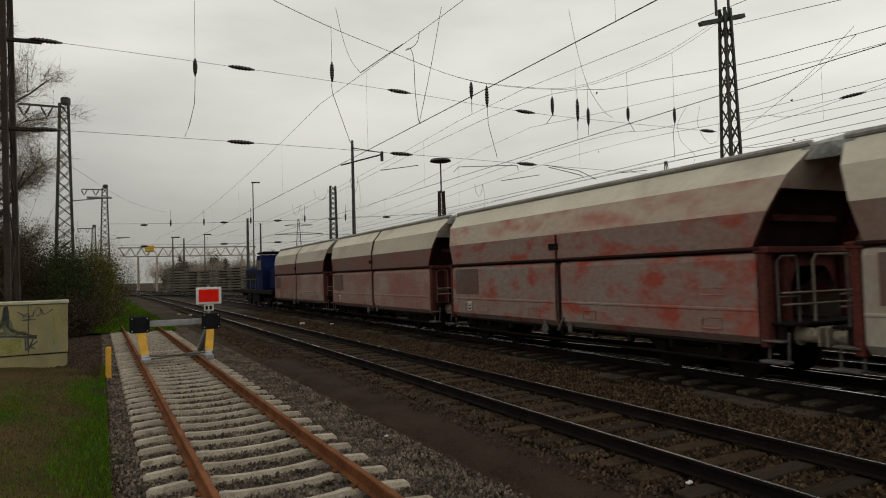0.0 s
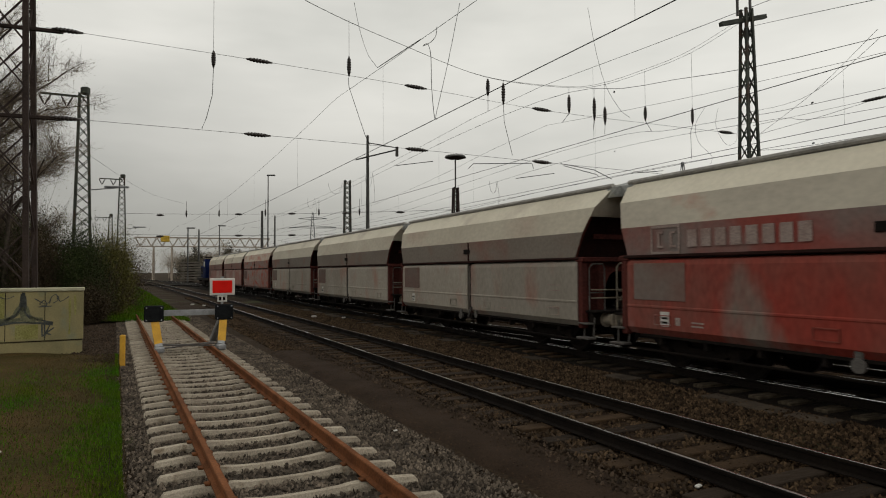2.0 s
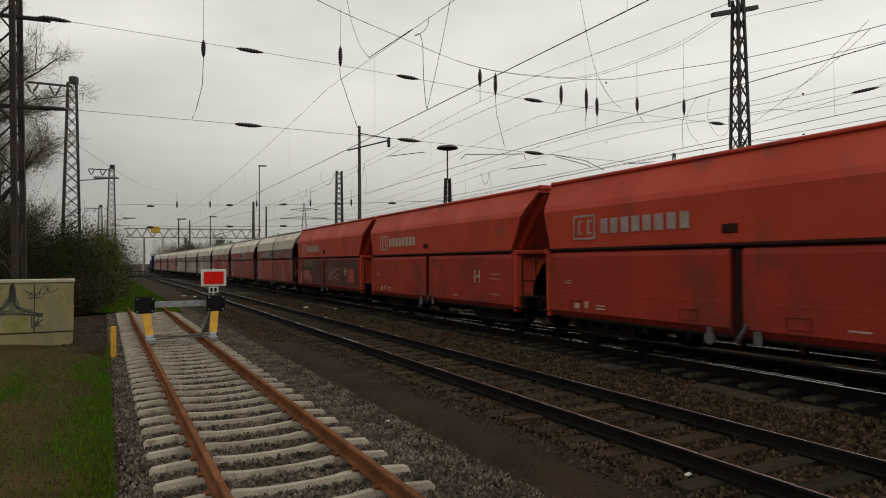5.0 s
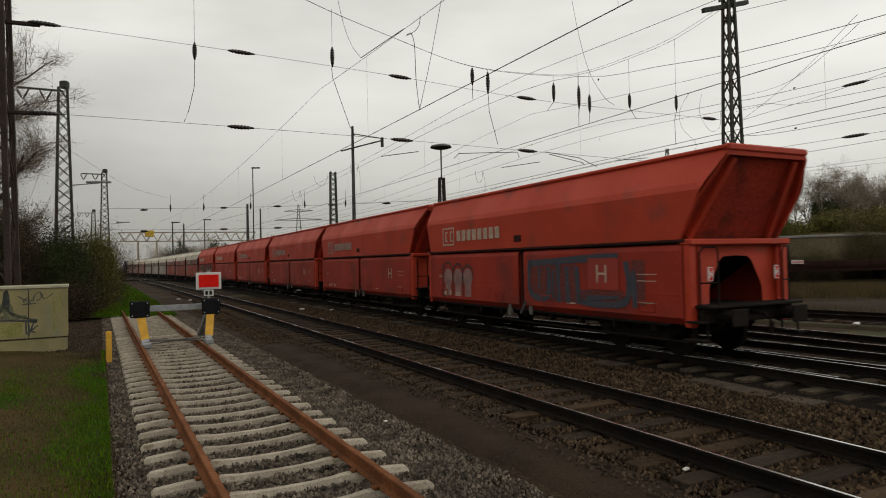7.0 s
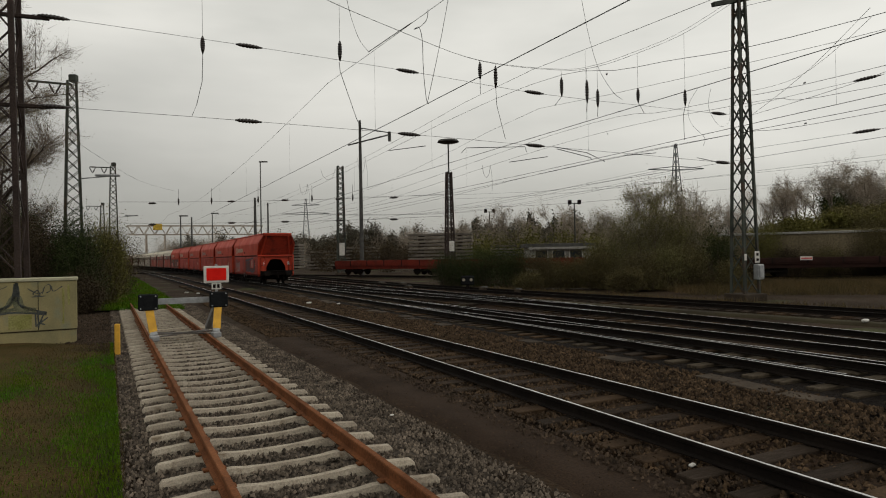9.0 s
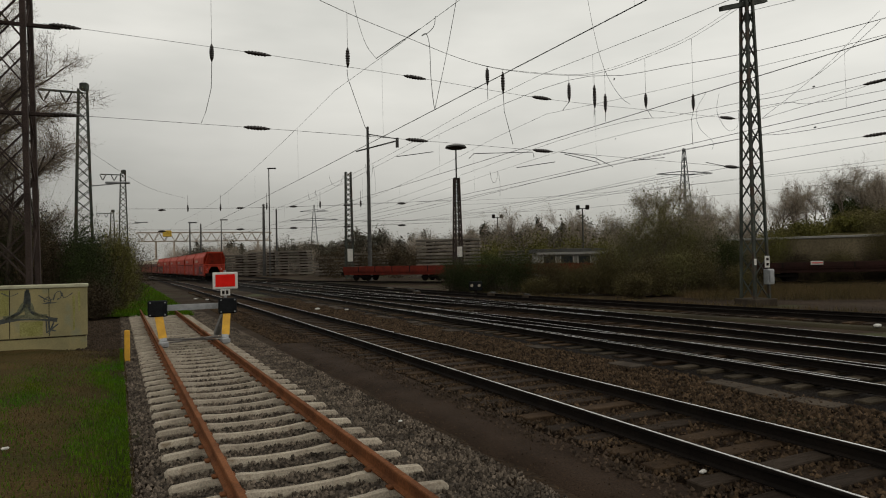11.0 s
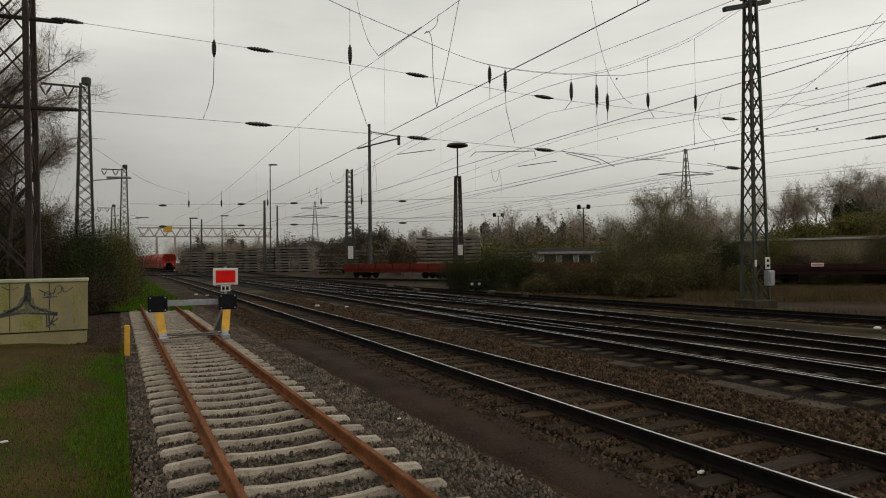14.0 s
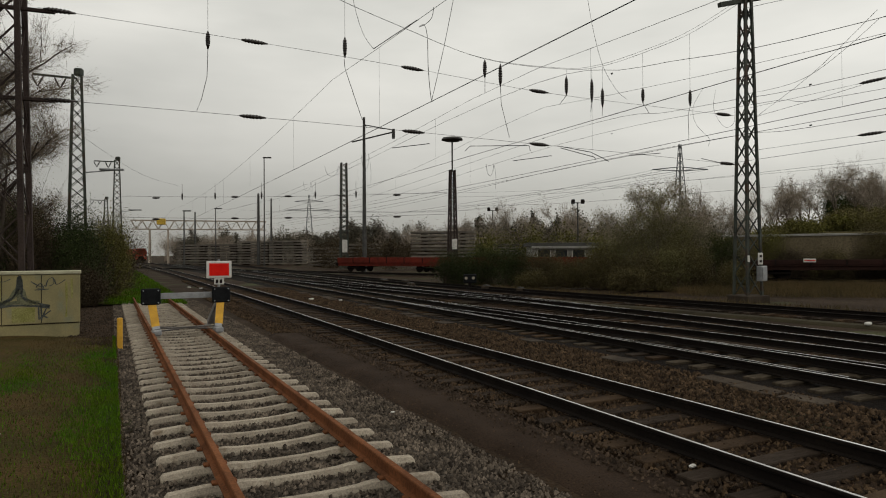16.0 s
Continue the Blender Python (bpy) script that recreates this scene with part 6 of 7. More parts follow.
def build_cabinet():
    k = thing("concrete_cabinet", "pale yellow concrete relay cabinet sprayed with dark graffiti", "relay cabinet")
    d = Vector((-0.883, -0.469, 0))       # along the front, away from the track
    n = Vector((0.469, -0.883, 0))        # out of the front
    o = Vector((-10.62, 19.68, 0))
    turn = Matrix.Rotation(math.atan2(d.y, d.x), 3, "Z")

    def blk(name, u0, u1, z0, z1, depth0, depth1, material, label="", bevel=0.015, parent=k):
        c = o + d * ((u0 + u1) / 2) - n * ((depth0 + depth1) / 2) + Vector((0, 0, (z0 + z1) / 2))
        return part(name, Geo().box(c, (u1 - u0, depth1 - depth0, z1 - z0), turn, bevel), material, parent, label)

    blk("plinth", 0.02, 5.4, -0.25, 0.26, 0.02, 0.80, M_BOXWALL)
    blk("body", 0.0, 5.4, 0.28, 1.72, 0.0, 0.82, M_BOXWALL)
    blk("lid", -0.03, 5.43, 1.725, 1.82, -0.04, 0.86, M_BOXCAP, "pale flat lid")
    for u in (0.98, 1.95, 2.9, 3.85, 4.8):
        blk("door_joint", u, u + 0.018, 0.30, 1.70, -0.004, 0.01, M_UNDER, "", 0)
    blk("door_joint", 0.01, 5.39, 0.262, 0.278, 0.004, 0.05, M_UNDER, "", 0)

    def spray(lines, width, material):
        for line in lines:
            pts = smooth([o + d * u + n * 0.008 + Vector((0, 0, z)) for u, z in line], 4)
            vs, m = [], len(pts)
            for i, p in enumerate(pts):
                side = (pts[min(i + 1, m - 1)] - pts[max(i - 1, 0)]).cross(n).normalized() * (width * (0.42 + 0.14 * math.sin(i * 0.9)))
                vs += [p + side, p - side]
            part("graffiti", Geo().add(vs, [(2 * i, 2 * i + 1, 2 * i + 3, 2 * i + 2) for i in range(m - 1)]), material, k, "dark sprayed graffiti line")

    # a tall pointed figure, two short tags and olive patches
    spray([[(1.52, 1.70), (1.50, 1.2), (1.35, 0.98), (1.0, 0.86), (0.78, 0.78)], [(1.52, 1.70), (1.62, 1.2), (1.80, 0.98), (2.2, 0.82), (2.45, 0.74)],
           [(2.45, 0.72), (1.7, 0.84), (0.78, 0.76)]], 0.085, M_SPRAY)
    spray([[(1.48, 1.3), (1.38, 1.02), (1.05, 0.88)], [(1.58, 1.3), (1.76, 1.02), (2.1, 0.88)], [(1.2, 0.88), (1.55, 0.93), (1.95, 0.88)], [(1.52, 1.25), (1.52, 0.95)]], 0.15, M_SPRAY_DIM)
    spray([[(0.36, 1.5), (0.35, 0.9), (0.36, 0.45)], [(0.22, 1.6), (0.21, 1.0)], [(2.62, 1.6), (2.6, 0.8)]], 0.06, M_SPRAY_GREEN)
    spray([[(1.52, 1.66), (1.53, 1.15)], [(1.56, 1.66), (1.58, 1.2)], [(1.49, 1.6), (1.47, 1.2)]], 0.07, M_SPRAY)
    spray([[(1.0, 0.85), (0.98, 0.36)], [(1.06, 0.8), (1.05, 0.4)], [(1.05, 0.42), (0.75, 0.66)], [(1.0, 0.38), (0.86, 0.74)], [(0.95, 0.5), (0.82, 0.45)]], 0.04, M_SPRAY)
    spray([[(1.25, 1.52), (1.0, 1.36), (0.9, 1.40)], [(1.02, 1.46), (1.12, 1.35), (0.95, 1.3), (0.98, 1.45), (1.02, 1.46)], [(0.88, 1.36), (0.82, 1.56), (0.70, 1.62), (0.68, 1.45), (0.78, 1.38)],
           [(0.66, 1.58), (0.60, 1.42), (0.38, 1.56)], [(1.15, 1.27), (0.8, 1.29)]], 0.028, M_SPRAY)
    spray([[(2.15, 1.62), (1.95, 1.52), (1.75, 1.6)]], 0.025, M_SPRAY)
    blk("graffiti_fill", 1.15, 1.72, 0.34, 0.76, -0.004, 0.0, M_SPRAY_GREEN, "olive sprayed patch", 0)
    blk("graffiti_fill", 1.98, 2.6, 0.95, 1.68, -0.004, 0.0, M_SPRAY_GREEN, "olive sprayed patch", 0)


build_buffer_stop()
build_cabinet()
y_post = thing("marker_post", "short yellow plastic marker post in the ballast edge", "marker post")
part("post", Geo().box((-7.94, 16.56, 0.28), (0.13, 0.10, 0.82), Matrix.Rotation(0.4, 3, "Z"), bevel=0.02), M_YELLOW, y_post)

# a dwarf signal and small boxes among the far tracks
dw = thing("dwarf_signal", "low black dwarf signal with pale discs between tracks", "signal")
part("stand", Geo().box((2.4, 42.8, 0.15), (0.2, 0.2, 0.5), bevel=0.02), M_UNDER, dw)
hd = part("head", Geo().box((2.4, 42.8, 0.62), (0.85, 0.3, 0.6), bevel=0.05), M_BLACKBUF, dw)
for dx in (-0.26, 0.22):
    part("disc", Geo().lathe((2.4 + dx, 42.64, 0.66), (0, -1, 0), [(0, 0.10), (0.02, 0.10)], 10), M_CONCRETE, hd)
for x, y, s in ((3.4, 41.6, 0.5), (5.2, 38.5, 0.4), (-4.0, 52.5, 0.6), (-2.2, 50.5, 0.5), (-14.5, 58.0, 0.4), (-11.3, 62, 0.4), (-1.6, 46, 0.45)):
    p = thing("point_motor", "low grey point machine box beside the rails", "point machine", "point machines")
    part("case", Geo().box((x, y, 0.05), (s * 1.6, s * 0.8, 0.3), Matrix.Rotation(-1.1, 3, "Z"), bevel=0.04), M_SLAB, p)
    part("cover", Geo().box((x, y, 0.22), (s * 0.9, s * 0.6, 0.1), Matrix.Rotation(-1.1, 3, "Z"), bevel=0.03), M_MAST_GREY, p)
# cable duct covers and litter near the tracks
duct = thing("cable_duct", "broken row of grey concrete duct covers between the tracks", "cable duct")
rnd = random.Random(8)
slab = Geo().box((0, 0, 0), (0.42, 0.75, 0.07), bevel=0.012).mesh("cover_slab", M_SLAB)
y = 7.0
while y < 40:
    if rnd.random() < 0.5:
        ob = new("cover_slab", slab)
        ob.matrix_basis = pose(train_x(y) - 2.0 + rnd.uniform(-0.08, 0.08), y, -0.062 + rnd.uniform(-0.012, 0.01), rnd.uniform(-2, 2), rnd.uniform(-2, 2), 25 + rnd.uniform(-6, 6))
        ob.parent = duct
    y += 0.78
for x, y, s in ((2.75, 6.9, 0.05), (13.5, 20.0, 0.16), (-0.6, 9.4, 0.035), (-17.2, 46, 0.14), (-15.9, 44.6, 0.12), (-6.2, 33, 0.14), (-4.6, 32.2, 0.1), (-5.6, 8.4, 0.05)):
    lt = tagged(part("litter", Geo().box((x, y, -0.03 + s * 0.3), (s * 1.8, s, s * 0.6), Matrix.Rotation(0.7, 3, "Z"), bevel=s * 0.2), M_WHITE), "pale scrap of litter lying on the stones", "litter", "litter")


# ---- plants ----
def leaf_quads(rs, centres, size, up=0.3):
    """Small pointed leaves at the centres, turned at random."""
    c = np.asarray(centres, float)
    k = len(c)
    a = rs.normal(size=(k, 3))
    a /= np.linalg.norm(a, axis=1)[:, None]
    b = np.cross(a, rs.normal(size=(k, 3)))
    b /= np.linalg.norm(b, axis=1)[:, None] + 1e-9
    s = size * rs.uniform(0.5, 1.3, (k, 1))
    v = np.stack([c - a * s - b * s * 0.55, c - a * s * 0.6 + b * s * 0.65, c + a * s * 1.1], 1)
    return v.reshape(-1, 3), np.arange(k * 3).reshape(k, 3)


def clumpy(rs, count, centre, radii, clumps, spread=0.34, low=0.0):
    """Points in an uneven crown: clumps on and in an ellipsoid, with gaps."""
    d = rs.normal(size=(clumps, 3))
    d /= np.linalg.norm(d, axis=1)[:, None]
    cc = d * rs.uniform(0.35, 1.0, (clumps, 1))
    pick = rs.randint(0, clumps, count)
    rad = rs.uniform(0.5, 1.2, clumps)[pick]
    q = cc[pick] + rs.normal(size=(count, 3)) * spread * rad[:, None]
    p = q * np.asarray(radii) + np.asarray(centre)
    p[:, 2] = np.maximum(p[:, 2], low + rs.uniform(0, 0.25, count))
    return p


def twig_strips(rs, starts, dirs, length, width):
    """Thin bent twigs as narrow three-cornered slivers."""
    k = len(starts)
    d = dirs / (np.linalg.norm(dirs, axis=1)[:, None] + 1e-9)
    ln = length * rs.uniform(0.4, 1.3, (k, 1))
    s = np.cross(d, rs.normal(size=(k, 3)))
    s /= np.linalg.norm(s, axis=1)[:, None] + 1e-9
    s = s * width
    tip = starts + d * ln + rs.normal(size=(k, 3)) * ln * 0.12
    v = np.stack([starts - s, starts + s, tip], 1)
    return v.reshape(-1, 3), np.arange(k * 3).reshape(k, 3)


def grow(rnd, g, p, d, ln, r, depth, tips, levels, droop=0.0, wide=0.55):
    pts, cur, dd = [p], Vector(p), Vector(d)
    for i in range(3):
        dd = (dd + Vector((rnd.uniform(-0.16, 0.16), rnd.uniform(-0.16, 0.16), rnd.uniform(-0.04, 0.10) - droop))).normalized()
        cur = cur + dd * ln / 3
        pts.append(cur.copy())
    g.tube(pts, r, 6 if depth < 2 else 4, r * 0.55, caps=False)
    if depth >= 2:
        tips.append((pts[1], dd.copy()))
        tips.append((pts[2], dd.copy()))
        tips.append((pts[3], dd.copy()))
    if depth >= levels:
        return
    for i in range(3 if depth else 5):
        k = rnd.uniform(0.35, 1.0) if depth else rnd.uniform(0.3, 1.0)
        base = pts[0].lerp(pts[3], k) if depth else Vector(pts[min(3, int(k * 3))]).lerp(Vector(pts[min(3, int(k * 3) + 1)]), k * 3 % 1)
        side = Vector((rnd.gauss(0, 1), rnd.gauss(0, 1), rnd.gauss(0.15, 0.45))).normalized()
        grow(rnd, g, base, (dd + side * wide * 1.6).normalized(), ln * rnd.uniform(0.5, 0.72), r * rnd.uniform(0.42, 0.58), depth + 1, tips, levels, droop, wide)


def bare_tree(base, height, seed, label, twig_len=0.7, twig_w=0.012, per_tip=16, levels=3, buds=None, twig_mat=None, group="bare trees", wide=0.55):
    rnd, rs = random.Random(seed), np.random.RandomState(seed)
    t = thing("bare_tree", label, "tree", group)
    g, tips = Geo(), []
    grow(rnd, g, Vector(base), Vector((rnd.uniform(-0.05, 0.05), rnd.uniform(-0.05, 0.05), 1)), height * 0.62, height * 0.016, 0, tips, levels, 0.0, wide)
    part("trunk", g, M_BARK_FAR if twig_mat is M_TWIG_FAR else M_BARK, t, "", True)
    st = np.repeat(np.array([p for p, _ in tips]), per_tip, 0)
    di = np.repeat(np.array([q for _, q in tips]), per_tip, 0) + rs.normal(size=(len(tips) * per_tip, 3)) * 0.75
    st = st + rs.normal(size=st.shape) * twig_len * 0.25
    v, f = twig_strips(rs, st, di, twig_len, twig_w)
    ob = new("twig_mass", raw_mesh("twig_mass", v, f, twig_mat or M_TWIG))
    ob.parent = t
    tagged(ob, kind="stuff")
    if buds:
        keep = v.reshape(-1, 3, 3)[:, 2]
        sel = rs.rand(len(keep)) < buds[1]
        v2, f2 = leaf_quads(rs, keep[sel], buds[2])
        ob = new("bud_mass", raw_mesh("bud_mass", v2, f2, buds[0]))
        ob.parent = t
        tagged(ob, "fresh buds and catkins", kind="stuff")
    return t


def bush(centre, radii, count, leaf, material, seed, label, clumps=40, twigs=600, low=-0.05, twig_mat=None, group="bushes", spread=0.34):
    rs = np.random.RandomState(seed)
    b = thing("bush", label, "bush", group)
    c = Vector(centre)
    p = clumpy(rs, count, centre, radii, clumps, spread, low)
    v, f = leaf_quads(rs, p, leaf)
    ob = new("foliage", raw_mesh("foliage", v, f, material))
    ob.parent = b
    tagged(ob, kind="stuff")
    st = np.array([centre]) + rs.uniform(-0.5, 0.5, (twigs, 3)) * np.array([radii[0], radii[1], 0])
    st[:, 2] = low
    di = rs.normal(size=(twigs, 3)) * np.array([0.5 * radii[0], 0.5 * radii[1], 0.2]) / radii[2] + np.array([0, 0, 1.0])
    v, f = twig_strips(rs, st, di, (centre[2] + radii[2] - low) * 0.8, 0.014)
    ob = new("stem_mass", raw_mesh("stem_mass", v, f, twig_mat or M_TWIG))
    ob.parent = b
    tagged(ob, kind="stuff")
    return b


def wood(name, trees, material, label, seed, leaf, per, kind_shape):
    """Far woodland as one mass of crowns: trees are (x, y, ground, height, width)."""
    rs = np.random.RandomState(seed)
    vs, fs, n = [], [], 0
    for x, y, z0, h, w in trees:
        if kind_shape == "pine":
            p = clumpy(rs, per, (x, y, z0 + h * 0.66), (w, w, h * 0.34), 12, 0.30, z0)
        elif kind_shape == "bush":
            p = clumpy(rs, per, (x, y, z0 + h * 0.45), (w, w, h * 0.5), 14, 0.36, z0)
        else:
            p = clumpy(rs, per, (x, y, z0 + h * 0.58), (w, w, h * 0.42), 18, 0.30, z0)
        if kind_shape == "bare":
            d = p - np.array([x, y, z0 + h * 0.25])
            d = d / np.linalg.norm(d, axis=1)[:, None] + rs.normal(size=d.shape) * 0.7
            v, f = twig_strips(rs, p, d, leaf, 0.032)
            tr = np.array([[x - 0.22, y, z0], [x + 0.22, y, z0], [x, y, z0 + h * 0.95]])
            br0 = np.repeat(np.array([[x, y, z0 + h * 0.3]]), 16, 0) + np.array([0, 0, h]) * rs.uniform(0, 0.4, (16, 1))
            bd = rs.normal(size=(16, 3)) * np.array([0.8, 0.8, 0.3]) + np.array([0, 0, 1.0])
            v2, f2 = twig_strips(rs, br0, bd, h * 0.42, 0.10)
            v, f = np.concatenate([v, v2, tr]), np.concatenate([f, f2 + len(v), [[len(v) + len(v2), len(v) + len(v2) + 1, len(v) + len(v2) + 2]]])
        else:
            v, f = leaf_quads(rs, p, leaf)
        vs.append(v)
        fs.append(f + n)
        n += len(v)
    return tagged(new(name, raw_mesh(name, np.concatenate(vs), np.concatenate(fs), material)), label, "woodland", kind="stuff")


BANK_A, BANK_D, BANK_N = Vector((26.0, 57.5, 0)), Vector((0.8734, -0.4871, 0)), Vector((0.4871, 0.8734, 0))


def bank_z(x, y):
    """Height of the bank behind the retaining wall."""
    p = Vector((x, y, 0)) - BANK_A
    u, v = p.dot(BANK_D), p.dot(BANK_N)
    if v < 0:
        return -0.15
    return -0.15 + min(5.0, 3.5 + v * 0.07) * min(1.0, max(0.0, (u + 6.0) / 14.0))


def build_plants():
    rnd = random.Random(5)
    # the bare catkin tree and the dark thicket behind the cabinet
    for i, (x, y, h) in enumerate(((-22.4, 31.5, 14.5), (-24.8, 32.5, 14.0), (-27.5, 36.0, 13.0), (-20.6, 31.2, 9.0), (-23.0, 29.0, 8.0), (-26.0, 30.0, 11.0))):
        bare_tree((x, y, -0.15), h, 3 + i, "tall bare willow with grey-brown twigs and early catkins" if h > 10 else "bare willow shrub with fine brown twigs", 0.8, 0.008, 56, 3,
                  (M_LEAF_BUD, 0.5, 0.032), M_TWIG_PALE, wide=0.62)
    dense = "dark tangled evergreen thicket behind the cabinet"
    brown = "brown tangled thicket beside the siding"
    fresh = "fresh green bush at the end of the siding"
    for i, (x, y, rx, h, mt, lb) in enumerate(((-16.9, 31.6, 1.15, 3.0, M_LEAF_DARK, dense), (-18.0, 32.6, 1.3, 3.9, M_LEAF_DARK, dense), (-19.3, 31.8, 1.4, 3.8, M_LEAF_TANGLE, brown),
                                               (-20.7, 32.2, 1.5, 4.1, M_LEAF_DARK, dense), (-22.2, 31.4, 1.5, 4.0, M_LEAF_TANGLE, brown), (-23.8, 32.0, 1.7, 4.3, M_LEAF_DARK, dense),
                                               (-25.6, 32.0, 1.8, 4.4, M_LEAF_TANGLE, brown), (-17.6, 35.2, 0.95, 3.6, M_LEAF_SPRING, fresh), (-19.4, 38.6, 1.3, 3.8, M_LEAF_SPRING, fresh),
                                               (-16.2, 30.4, 0.8, 1.7, M_LEAF_TANGLE, brown), (-21.5, 44.0, 1.8, 3.8, M_LEAF_TANGLE, brown), (-25.5, 42.0, 2.4, 4.6, M_LEAF_TANGLE, brown))):
        h *= 1.22 if h > 2 else 1.0
        bush((x, y, h * 0.45), (rx, rx, h * 0.5), 24000, 0.038, mt, 40 + i, lb, 90, 420, spread=0.30)
    # taller tangle behind the mast
    for i, (x, y, rx, h) in enumerate(((-23.6, 34.4, 1.9, 7.4), (-26.2, 34.6, 2.1, 8.2), (-29.0, 36.0, 2.3, 8.0), (-21.6, 34.2, 1.6, 6.0), (-24.8, 37.0, 2.0, 8.4))):
        bush((x, y, h * 0.46), (rx, rx, h * 0.5), 18000, 0.040, M_LEAF_TANGLE, 140 + i, "tall brown leafless tangle behind the siding", 90, 1500, spread=0.26)
    # bushes along the far side of the yard
    rows = ((1.6, 48.6, 1.5, 2.6, M_LEAF_DARK), (3.6, 47.2, 1.6, 2.9, M_LEAF_DARK), (5.6, 45.8, 1.5, 2.8, M_LEAF_DARK), (7.5, 44.6, 1.4, 2.4, M_LEAF_OLIVE), (9.2, 43.4, 1.4, 2.0, M_LEAF_OLIVE),
            (10.9, 42.4, 1.3, 2.4, M_LEAF_OLIVE), (12.0, 45.0, 1.5, 3.3, M_LEAF_SPRING), (13.0, 39.8, 1.2, 2.2, M_LEAF_OLIVE), (14.8, 40.4, 1.3, 2.5, M_LEAF_BUD), (16.4, 40.8, 1.2, 2.6, M_LEAF_OLIVE),
            (20.2, 45.5, 1.4, 4.2, M_LEAF_DARK), (11.5, 38.4, 0.9, 1.2, M_LEAF_OLIVE), (6.5, 42.6, 0.8, 1.0, M_LEAF_OLIVE), (18.2, 39.0, 0.9, 1.6, M_LEAF_OLIVE))
    for i, (x, y, rx, h, mt) in enumerate(rows):
        lb = {M_LEAF_DARK: "dark green broom bush at the yard edge", M_LEAF_OLIVE: "brown leafless bramble thicket at the yard edge", M_LEAF_SPRING: "yellow-green spring bush at the yard edge", M_LEAF_BUD: "pale olive budding bush at the yard edge"}[mt]
        bush((x, y, h * 0.45), (rx, rx * 0.8, h * 0.5), 18000, 0.038, mt, 60 + i, lb, 80, 340)
    for i, (x, y, h) in enumerate(((14.7, 42.6, 6.6), (16.4, 44.0, 5.4), (13.2, 43.4, 5.6))):
        bare_tree((x, y, -0.15), h, 80 + i, "young budding tree with pale green catkins", 0.6, 0.006, 30, 3, (M_LEAF_BUD, 1.0, 0.036), M_TWIG_FAR, wide=0.5, group="budding trees")
    for i, (x, y, r, h, n) in enumerate(((14.6, 42.4, 2.1, 6.2, 34000), (16.7, 43.4, 1.6, 4.7, 18000), (12.7, 43.0, 1.5, 4.3, 16000))):
        bush((x, y, h * 0.5), (r, r, h * 0.47), n, 0.032, M_LEAF_BUD, 86 + i, "round pale olive budding shrub at the yard edge", 110, 260, spread=0.26)
    for i, (x, y, r, h, mt, lb) in enumerate(((28.7, 54.8, 1.5, 4.7, M_LEAF_SPRING, "yellow-green spring bush before the retaining wall"), (24.6, 56.6, 1.8, 4.0, M_LEAF_SPRING, "yellow-green spring bush before the retaining wall"),
                                              (29.8, 53.6, 1.5, 2.3, M_LEAF_TANGLE, "low brown bramble before the retaining wall"), (32.2, 52.3, 1.5, 2.5, M_LEAF_OLIVE, "low brown bramble before the retaining wall"),
                                              (34.6, 51.0, 1.4, 2.4, M_LEAF_TANGLE, "low brown bramble before the retaining wall"), (35.3, 51.3, 1.5, 5.0, M_LEAF_OLIVE, "tall brown-green thicket before the retaining wall"),
                                              (37.8, 50.2, 1.8, 5.2, M_LEAF_TANGLE, "tall brown-green thicket before the retaining wall"), (20.6, 52.6, 1.9, 3.6, M_LEAF_TANGLE, "brown thicket at the foot of the bank"),
                                              (22.6, 55.4, 1.8, 4.4, M_LEAF_DARK, "dark evergreen bush at the foot of the bank"))):
        bush((x, y, h * 0.45), (r, r * 0.8, h * 0.5), 13000, 0.045, mt, 160 + i, lb, 80, 300)
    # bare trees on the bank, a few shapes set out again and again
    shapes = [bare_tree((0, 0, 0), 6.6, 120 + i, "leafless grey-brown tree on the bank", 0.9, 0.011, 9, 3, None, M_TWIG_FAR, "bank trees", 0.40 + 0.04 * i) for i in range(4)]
    spots = [(36.5 + i * 1.35 + rnd.uniform(-0.6, 0.6), 79 + rnd.uniform(-5, 10), 0) for i in range(26)] + [(38 + i * 2.6 + rnd.uniform(-0.8, 0.8), 72 + rnd.uniform(-3, 4), 0) for i in range(7)] + [(28.3, 68, 0), (30.2, 71, 0), (32.0, 69, 0), (34.2, 72, 0)] + [(26 + i * 3.2, 100 + rnd.uniform(-5, 8), -0.15) for i in range(7)] + [(8 + i * 3.3 + rnd.uniform(-1, 1), 118 + rnd.uniform(-4, 10), -0.15) for i in range(9)]
    for i, (x, y, z) in enumerate(spots):
        src = shapes[i % 4]
        m = Matrix.Translation((x, y, bank_z(x, y) - 0.1 if y < 98 else z)) @ pose(0, 0, 0, 0, 0, rnd.uniform(0, 360)) @ Matrix.Scale(rnd.uniform(0.8, 1.15) if y < 98 else rnd.uniform(1.3, 1.75), 4)
        if i < 4:
            src.matrix_basis = m
        else:
            copy_thing(src, m)
    # far woodland, in several masses
    far = []
    for i in range(210):
        x = rnd.uniform(-110, 85)
        far.append((x, 195 + rnd.uniform(-18, 30) - 0.15 * abs(x), 0, (rnd.uniform(8.5, 12.0) if x > -25 else rnd.uniform(6.5, 9.5)) * (1.0 if rnd.random() < 0.85 else 1.18), rnd.uniform(2.2, 3.6)))
    far = [(x, y + 60 if -0.54 < x / y < -0.36 else y, z, h, w) for x, y, z, h, w in far]
    wood("pine_wood", [t for i, t in enumerate(far) if i % 3 == 0], M_LEAF_FAR, "distant dark pine wood on the skyline", 91, 0.24, 1700, "pine")
